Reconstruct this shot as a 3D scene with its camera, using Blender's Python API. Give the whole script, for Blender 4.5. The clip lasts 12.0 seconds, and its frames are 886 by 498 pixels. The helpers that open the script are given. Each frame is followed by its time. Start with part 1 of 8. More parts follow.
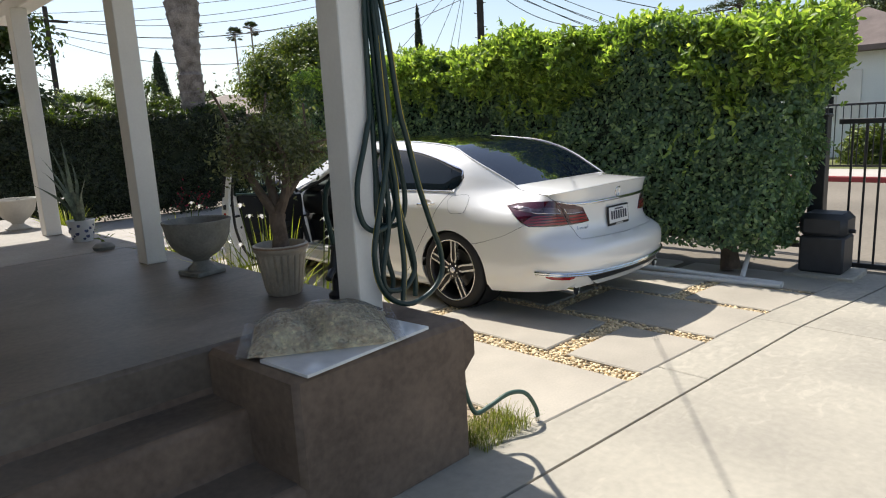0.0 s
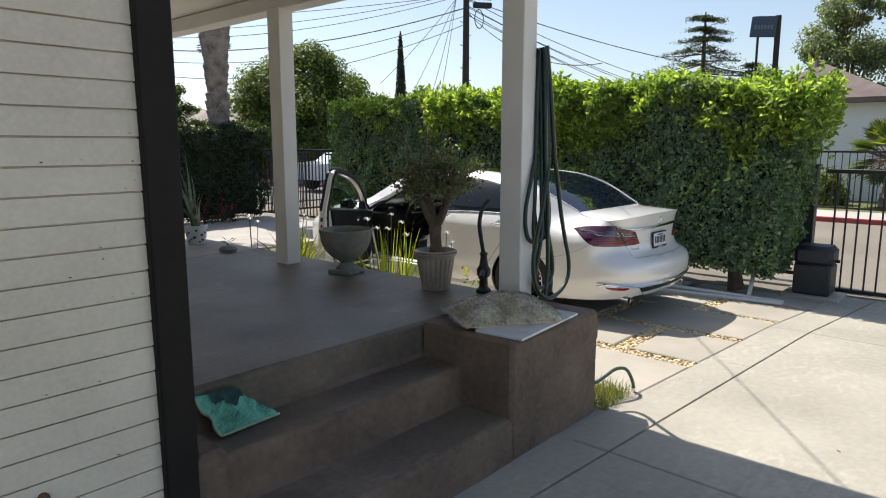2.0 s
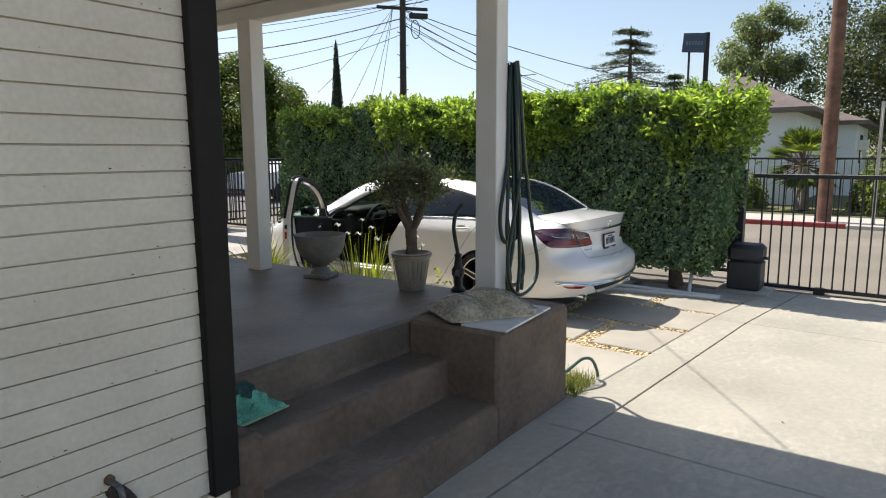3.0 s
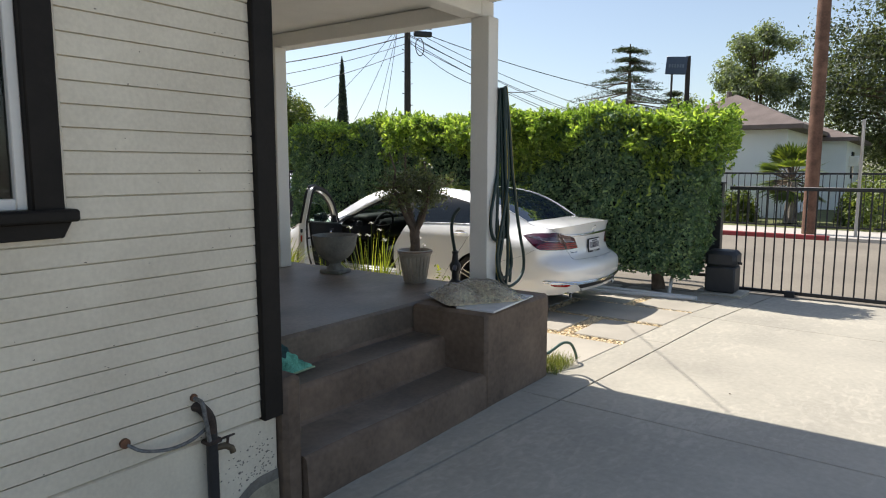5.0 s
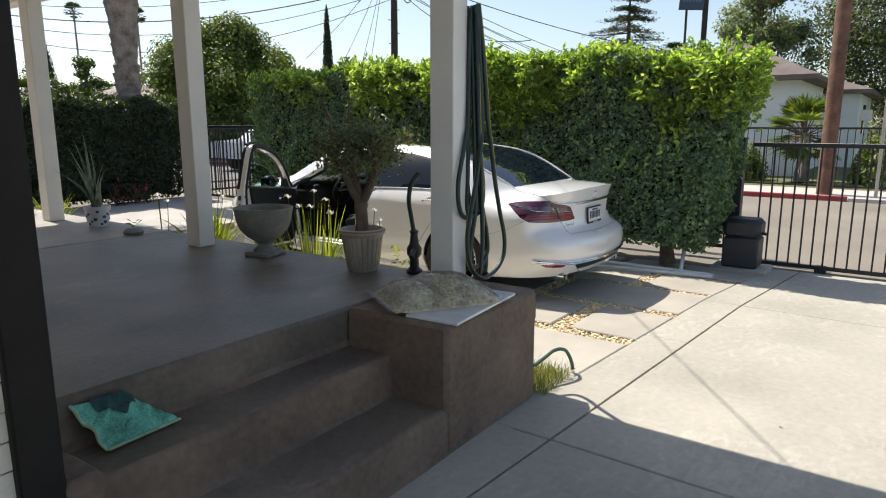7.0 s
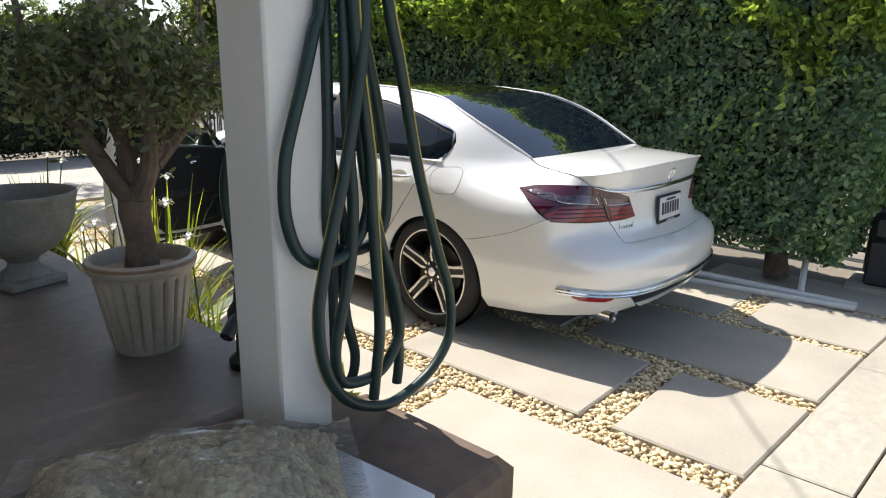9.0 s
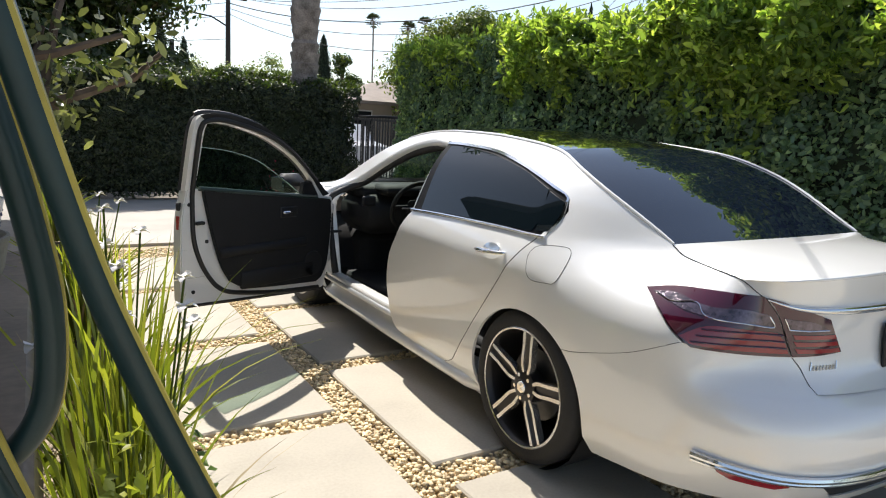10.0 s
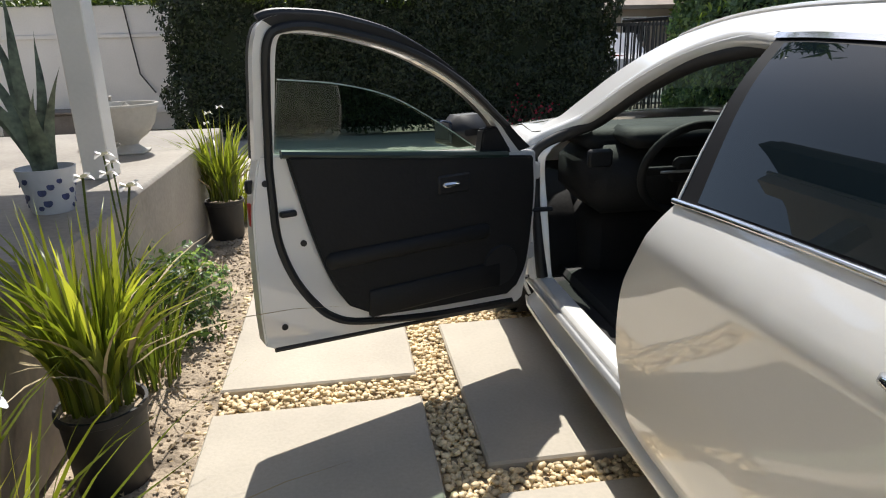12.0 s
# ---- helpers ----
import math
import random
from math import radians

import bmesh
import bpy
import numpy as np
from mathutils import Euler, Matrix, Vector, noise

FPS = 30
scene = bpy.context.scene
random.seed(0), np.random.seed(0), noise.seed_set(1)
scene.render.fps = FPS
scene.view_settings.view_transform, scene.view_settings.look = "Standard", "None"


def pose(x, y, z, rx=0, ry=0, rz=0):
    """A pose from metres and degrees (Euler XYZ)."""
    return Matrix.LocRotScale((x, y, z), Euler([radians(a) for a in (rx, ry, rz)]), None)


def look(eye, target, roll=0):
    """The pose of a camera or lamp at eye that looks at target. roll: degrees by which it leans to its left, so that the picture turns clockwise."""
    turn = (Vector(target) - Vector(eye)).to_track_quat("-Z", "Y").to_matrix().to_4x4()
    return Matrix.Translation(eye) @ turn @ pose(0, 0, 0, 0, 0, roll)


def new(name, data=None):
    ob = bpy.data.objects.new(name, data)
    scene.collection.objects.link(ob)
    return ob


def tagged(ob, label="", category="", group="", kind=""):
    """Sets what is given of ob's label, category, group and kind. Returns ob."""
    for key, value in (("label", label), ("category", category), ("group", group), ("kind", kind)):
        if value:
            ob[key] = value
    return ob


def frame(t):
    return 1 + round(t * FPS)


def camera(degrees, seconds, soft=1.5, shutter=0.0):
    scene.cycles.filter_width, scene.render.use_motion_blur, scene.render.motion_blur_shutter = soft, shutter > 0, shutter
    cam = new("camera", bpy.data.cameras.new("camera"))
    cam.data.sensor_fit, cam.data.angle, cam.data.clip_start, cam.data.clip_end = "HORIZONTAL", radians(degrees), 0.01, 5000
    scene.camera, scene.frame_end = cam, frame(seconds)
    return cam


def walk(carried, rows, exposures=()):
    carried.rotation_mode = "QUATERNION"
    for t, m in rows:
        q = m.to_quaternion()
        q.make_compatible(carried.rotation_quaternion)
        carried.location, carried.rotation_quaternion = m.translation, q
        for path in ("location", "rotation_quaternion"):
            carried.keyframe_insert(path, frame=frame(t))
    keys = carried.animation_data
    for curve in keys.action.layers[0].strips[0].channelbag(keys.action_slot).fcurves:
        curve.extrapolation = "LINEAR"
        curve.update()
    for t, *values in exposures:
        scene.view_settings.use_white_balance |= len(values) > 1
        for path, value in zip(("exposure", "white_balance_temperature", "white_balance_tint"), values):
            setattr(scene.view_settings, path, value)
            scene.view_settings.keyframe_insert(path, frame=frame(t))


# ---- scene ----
cam = camera(67.9, 12.0, soft=1.1)
PATH = [
    (0, (0.128, 0.592, 1.523), (1.508, 1.99, 1.147), -2.9),
    (0.5, (-0.305, 0.597, 1.569), (1.076, 1.972, 1.119), -1.7),
    (1, (-0.681, 0.689, 1.607), (0.848, 1.9, 1.166), -0.8),
    (1.5, (-0.966, 0.679, 1.571), (0.565, 1.922, 1.237), -0.1),
    (2, (-1.381, 0.676, 1.648), (0.1, 1.984, 1.335), 0.0),
    (2.5, (-1.653, 0.804, 1.63), (-0.053, 1.965, 1.327), -1.8),
    (2.7, (-1.698, 0.788, 1.641), (-0.085, 1.933, 1.347), -0.6),
    (4.3, (-2.11, 0.406, 1.642), (-0.514, 1.582, 1.378), -0.0),
    (4.5, (-2.179, 0.36, 1.619), (-0.582, 1.544, 1.396), -0.8),
    (5, (-2.346, 0.278, 1.614), (-0.74, 1.444, 1.369), 0.1),
    (5.5, (-2.255, 0.339, 1.599), (-0.61, 1.439, 1.312), 0.2),
    (6, (-1.935, 0.395, 1.607), (-0.349, 1.576, 1.312), -0.5),
    (6.5, (-1.533, 0.615, 1.565), (0.016, 1.827, 1.204), 1.0),
    (7, (-1.122, 0.859, 1.585), (0.477, 2.0, 1.211), 0.0),
    (7.2, (-0.872, 0.936, 1.539), (0.73, 2.075, 1.173), 0.2),
    (8.8, (0.93, 1.723, 1.48), (2.405, 2.971, 0.962), -0.6),
    (9, (1.16, 1.861, 1.442), (2.622, 3.126, 0.931), 1.0),
    (9.5, (1.724, 2.049, 1.41), (3.135, 3.429, 1.085), 1.6),
    (10, (2.205, 2.277, 1.383), (3.246, 3.946, 1.023), 3.1),
    (10.5, (2.567, 2.642, 1.411), (3.486, 4.374, 1.018), 2.8),
    (11, (2.838, 3.05, 1.371), (3.224, 4.952, 0.888), -0.6),
    (11.5, (2.967, 3.508, 1.359), (3.244, 5.392, 0.748), -0.4),
    (12, (3.167, 3.967, 1.315), (3.443, 5.853, 0.709), -1.4),
]
walk(cam, [(t, look(eye, target, roll)) for t, eye, target, roll in PATH],
     [(0.0, 0.33), (2.5, 0.36), (4.5, 0.45), (5.5, 0.28), (6.5, 0.36), (8.8, 0.6), (9.6, 0.6), (10.5, 0.42), (12.0, 0.44)])

# ---- world, sun, exposure ----
SUN_EL = 56.0
SUN_AZ = 5.5
world = bpy.data.worlds.new("world")
scene.world = world
world.use_nodes = True
wn = world.node_tree
sky = wn.nodes.new("ShaderNodeTexSky")
sky.sky_type = 'NISHITA'
sky.sun_disc = False
sky.sun_elevation = radians(SUN_EL)
sky.sun_rotation = radians(SUN_AZ)
sky.air_density, sky.dust_density, sky.ozone_density = 1.0, 1.0, 1.2
wn.nodes["Background"].inputs[1].default_value = 0.126
haze = wn.nodes.new("ShaderNodeHueSaturation")
haze.inputs["Saturation"].default_value = 0.85
wn.links.new(sky.outputs[0], haze.inputs["Color"])
wn.links.new(haze.outputs[0], wn.nodes["Background"].inputs[0])
sun = new("sun", bpy.data.lights.new("sun", 'SUN'))
sun.data.energy, sun.data.angle, sun.data.color = 4.85, radians(0.53), (1.0, 0.955, 0.885)
sdir = Vector((math.sin(radians(SUN_AZ)) * math.cos(radians(SUN_EL)), math.cos(radians(SUN_AZ)) * math.cos(radians(SUN_EL)), math.sin(radians(SUN_EL))))
sun.matrix_world = look(sdir * 50, (0, 0, 0))
scene.view_settings.exposure = 0.0


# ---- materials ----
def material(name, col, rough=0.6, var=0.12, scale=6.0, fine=60.0, bump=0.15, metal=0.0, coat=0.0, spec=0.5, tint=None, island=0.0, rand=0.0, sss=0.0, bdist=0.01):
    """Principled surface with colour variation at two scales and fine relief, in object space."""
    m = bpy.data.materials.new(name)
    m.use_nodes = True
    nt = m.node_tree
    b = nt.nodes["Principled BSDF"]
    b.inputs["Roughness"].default_value = rough
    b.inputs["Metallic"].default_value = metal
    b.inputs["Coat Weight"].default_value = coat
    b.inputs["Coat Roughness"].default_value = 0.04
    b.inputs["Specular IOR Level"].default_value = spec
    tc = nt.nodes.new("ShaderNodeTexCoord")
    n1 = nt.nodes.new("ShaderNodeTexNoise")
    n1.inputs["Scale"].default_value, n1.inputs["Detail"].default_value = scale, 5
    n2 = nt.nodes.new("ShaderNodeTexNoise")
    n2.inputs["Scale"].default_value, n2.inputs["Detail"].default_value = fine, 3
    nt.links.new(tc.outputs["Object"], n1.inputs["Vector"])
    nt.links.new(tc.outputs["Object"], n2.inputs["Vector"])
    add = nt.nodes.new("ShaderNodeMath")
    add.operation = 'MULTIPLY_ADD'
    nt.links.new(n2.outputs[0], add.inputs[0])
    add.inputs[1].default_value = 0.45
    nt.links.new(n1.outputs[0], add.inputs[2])
    ramp = nt.nodes.new("ShaderNodeValToRGB")
    lo = [max(0, c * (1 - var)) for c in col]
    hi = [min(1, c * (1 + var)) for c in (tint or col)]
    ramp.color_ramp.elements[0].position, ramp.color_ramp.elements[0].color = 0.45, (*lo, 1)
    ramp.color_ramp.elements[1].position, ramp.color_ramp.elements[1].color = 1.0, (*hi, 1)
    nt.links.new(add.outputs[0], ramp.inputs[0])
    out = ramp.outputs[0]
    if island or rand:
        src = nt.nodes.new("ShaderNodeNewGeometry").outputs["Random Per Island"] if island else nt.nodes.new("ShaderNodeObjectInfo").outputs["Random"]
        k = island or rand
        mr = nt.nodes.new("ShaderNodeMapRange")
        mr.inputs[3].default_value, mr.inputs[4].default_value = 1 - k, 1 + k
        nt.links.new(src, mr.inputs[0])
        mul = nt.nodes.new("ShaderNodeVectorMath")
        mul.operation = 'SCALE'
        nt.links.new(out, mul.inputs[0])
        nt.links.new(mr.outputs[0], mul.inputs["Scale"])
        out = mul.outputs[0]
    nt.links.new(out, b.inputs["Base Color"])
    if bump:
        bp = nt.nodes.new("ShaderNodeBump")
        bp.inputs["Strength"].default_value, bp.inputs["Distance"].default_value = bump, bdist
        nt.links.new(add.outputs[0], bp.inputs["Height"])
        nt.links.new(bp.outputs[0], b.inputs["Normal"])
    return m


def leaf_material(name, col, light, thin=0.35, rough=0.45):
    """Leaf: varied by island, part of the light passing through."""
    m = bpy.data.materials.new(name)
    m.use_nodes = True
    nt = m.node_tree
    b = nt.nodes["Principled BSDF"]
    geo = nt.nodes.new("ShaderNodeNewGeometry")
    ramp = nt.nodes.new("ShaderNodeValToRGB")
    ramp.color_ramp.elements[0].color = (*[c * 0.6 for c in col], 1)
    ramp.color_ramp.elements[1].color = (*light, 1)
    mid = ramp.color_ramp.elements.new(0.6)
    mid.color = (*col, 1)
    nt.links.new(geo.outputs["Random Per Island"], ramp.inputs[0])
    nt.links.new(ramp.outputs[0], b.inputs["Base Color"])
    b.inputs["Roughness"].default_value = rough
    tr = nt.nodes.new("ShaderNodeBsdfTranslucent")
    br = nt.nodes.new("ShaderNodeMixRGB")
    br.blend_type = 'MULTIPLY'
    br.inputs[0].default_value = 1
    br.inputs[2].default_value = (1.0, 1.0, 0.35, 1)
    nt.links.new(ramp.outputs[0], br.inputs[1])
    sc = nt.nodes.new("ShaderNodeVectorMath")
    sc.operation = 'SCALE'
    sc.inputs["Scale"].default_value = 1.8
    nt.links.new(br.outputs[0], sc.inputs[0])
    nt.links.new(sc.outputs[0], tr.inputs[0])
    mix = nt.nodes.new("ShaderNodeMixShader")
    mix.inputs[0].default_value = thin
    nt.links.new(b.outputs[0], mix.inputs[1])
    nt.links.new(tr.outputs[0], mix.inputs[2])
    nt.links.new(mix.outputs[0], nt.nodes["Material Output"].inputs[0])
    return m


def glass_material(name, col, rough=0.0, trans=1.0):
    m = bpy.data.materials.new(name)
    m.use_nodes = True
    b = m.node_tree.nodes["Principled BSDF"]
    b.inputs["Base Color"].default_value = (*col, 1)
    b.inputs["Roughness"].default_value = rough
    b.inputs["Transmission Weight"].default_value = trans
    b.inputs["IOR"].default_value = 1.45
    return m


def thin_glass(name, col, rough=0.0):
    """A pane so thin that it doesn't bend light: tinted see-through with a mirror gloss."""
    m = bpy.data.materials.new(name)
    m.use_nodes = True
    nt = m.node_tree
    nt.nodes.remove(nt.nodes["Principled BSDF"])
    tp = nt.nodes.new("ShaderNodeBsdfTransparent")
    gl = nt.nodes.new("ShaderNodeBsdfGlossy")
    mx = nt.nodes.new("ShaderNodeMixShader")
    lw = nt.nodes.new("ShaderNodeLayerWeight")
    lw.inputs[0].default_value = 0.5
    pw = nt.nodes.new("ShaderNodeMath")
    pw.operation = 'POWER'
    pw.inputs[1].default_value = 4.0
    fz = nt.nodes.new("ShaderNodeMath")
    fz.operation = 'MULTIPLY_ADD'
    fz.inputs[1].default_value, fz.inputs[2].default_value = 0.9, 0.05
    nt.links.new(lw.outputs["Facing"], pw.inputs[0])
    nt.links.new(pw.outputs[0], fz.inputs[0])
    tp.inputs[0].default_value = (*col, 1)
    gl.inputs["Roughness"].default_value = rough
    nt.links.new(fz.outputs[0], mx.inputs[0])
    nt.links.new(tp.outputs[0], mx.inputs[1])
    nt.links.new(gl.outputs[0], mx.inputs[2])
    nt.links.new(mx.outputs[0], nt.nodes["Material Output"].inputs[0])
    return m


CONCRETE = material("driveway_concrete", (0.39, 0.355, 0.293), 0.75, 0.13, 0.9, 22, 0.12, tint=(0.455, 0.415, 0.335))


def scuffed(m, scale, amount, lo, hi):
    """Worn, brushed patches: a stretched noise that lightens the colour where it peaks."""
    nt = m.node_tree
    b = nt.nodes["Principled BSDF"]
    src = b.inputs["Base Color"].links[0].from_socket
    tc = nt.nodes.new("ShaderNodeTexCoord")
    mp = nt.nodes.new("ShaderNodeMapping")
    mp.inputs["Scale"].default_value = (1.0, 2.2, 1.0)
    mp.inputs["Rotation"].default_value = (0, 0, 0.5)
    fine = nt.nodes.new("ShaderNodeTexNoise")
    fine.inputs["Scale"].default_value, fine.inputs["Detail"].default_value, fine.inputs["Distortion"].default_value = scale, 7, 1.2
    wide = nt.nodes.new("ShaderNodeTexNoise")
    wide.inputs["Scale"].default_value, wide.inputs["Detail"].default_value = 0.55, 3
    nt.links.new(tc.outputs["Object"], mp.inputs[0])
    nt.links.new(mp.outputs[0], fine.inputs["Vector"])
    nt.links.new(tc.outputs["Object"], wide.inputs["Vector"])
    mul = nt.nodes.new("ShaderNodeMath")
    mul.operation = 'MULTIPLY'
    nt.links.new(fine.outputs[0], mul.inputs[0])
    nt.links.new(wide.outputs[0], mul.inputs[1])
    ramp = nt.nodes.new("ShaderNodeMapRange")
    ramp.inputs[1].default_value, ramp.inputs[2].default_value, ramp.inputs[3].default_value, ramp.inputs[4].default_value = lo, hi, 1.0 - amount * 0.35, 1.0 + amount
    nt.links.new(mul.outputs[0], ramp.inputs[0])
    sc = nt.nodes.new("ShaderNodeVectorMath")
    sc.operation = 'SCALE'
    nt.links.new(src, sc.inputs[0])
    nt.links.new(ramp.outputs[0], sc.inputs[3])
    nt.links.new(sc.outputs[0], b.inputs["Base Color"])


scuffed(CONCRETE, 6.5, 0.11, 0.26, 0.36)
WALKCON = material("walk_concrete", (0.44, 0.40, 0.35), 0.8, 0.15, 1.8, 60, 0.2)
PAVER = material("paver_concrete", (0.43, 0.385, 0.315), 0.75, 0.14, 2.5, 70, 0.15, rand=0.06)
JOINT = material("joint_dark", (0.10, 0.09, 0.08), 0.9, 0.3, 20, 90, 0.3)
# Cement colour darkened to carry the shade under the porch roof.
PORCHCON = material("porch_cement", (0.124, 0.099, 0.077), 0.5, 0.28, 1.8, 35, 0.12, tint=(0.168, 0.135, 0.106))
# Far bay's paler cement, with the sun on it put into the colour.
SUNCEMENT = material("pale_sunlit_cement", (0.25, 0.222, 0.19), 0.6, 0.2, 1.6, 35, 0.12, tint=(0.31, 0.28, 0.24))
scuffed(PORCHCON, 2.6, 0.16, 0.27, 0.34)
STUCCO = material("step_stucco", (0.118, 0.082, 0.058), 0.8, 0.32, 2.2, 30, 0.3, tint=(0.168, 0.12, 0.086))
WHITEPAINT = material("white_paint", (0.74, 0.72, 0.68), 0.55, 0.06, 3, 60, 0.08)
SIDING = material("siding_paint", (0.645, 0.577, 0.458), 0.55, 0.12, 2.2, 60, 0.16, tint=(0.69, 0.63, 0.51))
BLACKPAINT = material("black_trim_paint", (0.014, 0.0115, 0.0095), 0.65, 0.3, 8, 60, 0.15, spec=0.25)
ASPHALT = material("asphalt", (0.15, 0.145, 0.14), 0.85, 0.12, 0.6, 90, 0.3)
SIDEWALK = material("sidewalk", (0.5, 0.46, 0.41), 0.8, 0.08, 1.0, 50, 0.15)
REDKERB = material("red_kerb_paint", (0.30, 0.045, 0.045), 0.7, 0.25, 3, 30, 0.15)
SOIL = material("soil", (0.22, 0.17, 0.12), 0.95, 0.45, 9, 70, 1.0, tint=(0.38, 0.305, 0.22), bdist=0.02)
DIRT = material("ground_dirt", (0.22, 0.19, 0.15), 0.95, 0.3, 0.4, 20, 0.4)
GRASSGROUND = material("lawn_ground", (0.13, 0.14, 0.05), 0.95, 0.35, 1.5, 40, 0.5)
IRON = material("black_iron", (0.018, 0.018, 0.02), 0.45, 0.3, 20, 90, 0.1)
BARK = material("bark", (0.13, 0.095, 0.07), 0.9, 0.4, 12, 50, 0.9)
PALMBARK = material("palm_bark", (0.19, 0.155, 0.13), 0.9, 0.5, 5, 40, 1.0, tint=(0.27, 0.235, 0.205), bdist=0.04)
POLEWOOD = material("pole_wood", (0.16, 0.085, 0.055), 0.85, 0.55, 4, 30, 0.7)
POLEDARK = material("pole_dark_wood", (0.045, 0.038, 0.033), 0.9, 0.3, 3, 40, 0.4)
CABLE = material("black_cable", (0.02, 0.02, 0.022), 0.6, 0.1, 5, 20, 0)
HEDGELEAF = leaf_material("hedge_leaf", (0.125, 0.215, 0.125), (0.32, 0.43, 0.21), 0.4, 0.34)
# Young leaves, lightened further to carry the sun on the hedge top.
HEDGESUNTIP = leaf_material("hedge_sunlit_new_leaf", (0.20, 0.30, 0.085), (0.50, 0.59, 0.19), 0.6)
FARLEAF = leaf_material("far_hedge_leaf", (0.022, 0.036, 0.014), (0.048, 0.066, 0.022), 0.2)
GARDENLEAF = leaf_material("garden_tree_leaf", (0.035, 0.062, 0.018), (0.08, 0.118, 0.03), 0.3)
TREELEAF = leaf_material("tree_leaf", (0.05, 0.085, 0.018), (0.12, 0.16, 0.03), 0.35)
STREETLEAF = leaf_material("street_tree_leaf", (0.085, 0.125, 0.03), (0.24, 0.28, 0.06), 0.4)
# Leaf colour lifted towards grey to carry the haze of distance.
HAZELEAF = leaf_material("hazed_tree_leaf", (0.17, 0.21, 0.15), (0.31, 0.355, 0.245), 0.5)
OAKLEAF = leaf_material("oak_leaf", (0.075, 0.095, 0.062), (0.15, 0.175, 0.115), 0.4)
DARKLEAF = leaf_material("dark_conifer_leaf", (0.03, 0.047, 0.022), (0.065, 0.085, 0.035), 0.25)
# Near-black fill that stands for the shade deep inside foliage.
LEAFSHADE = material("inner_leaf_shade", (0.012, 0.02, 0.006), 0.95, 0.4, 6, 30, 0.5)
HOUSEPAINT = material("far_house_stucco", (0.78, 0.80, 0.79), 0.8, 0.06, 1, 30, 0.1)
ROOFING = material("roof_shingle", (0.16, 0.125, 0.11), 0.9, 0.25, 2, 30, 0.4)
BEIGE = material("beige_stucco", (0.42, 0.36, 0.29), 0.85, 0.1, 1, 30, 0.15)


# ---- mesh helpers ----
def spline(pts, n=8, closed=False):
    """Catmull-Rom points through pts, n per span."""
    p = np.asarray(pts, float)
    k = len(p)
    if closed:
        q = np.concatenate([p[-1:], p, p[:2]])
        spans = k
    else:
        q = np.concatenate([[2 * p[0] - p[1]], p, [2 * p[-1] - p[-2]]])
        spans = k - 1
    out = []
    for i in range(spans):
        a, b, c, d = q[i:i + 4]
        for j in range(n):
            t = j / n
            out.append(0.5 * (2 * b + (c - a) * t + (2 * a - 5 * b + 4 * c - d) * t * t + (3 * b - a - 3 * c + d) * t ** 3))
    if not closed:
        out.append(p[-1])
    return np.array(out)


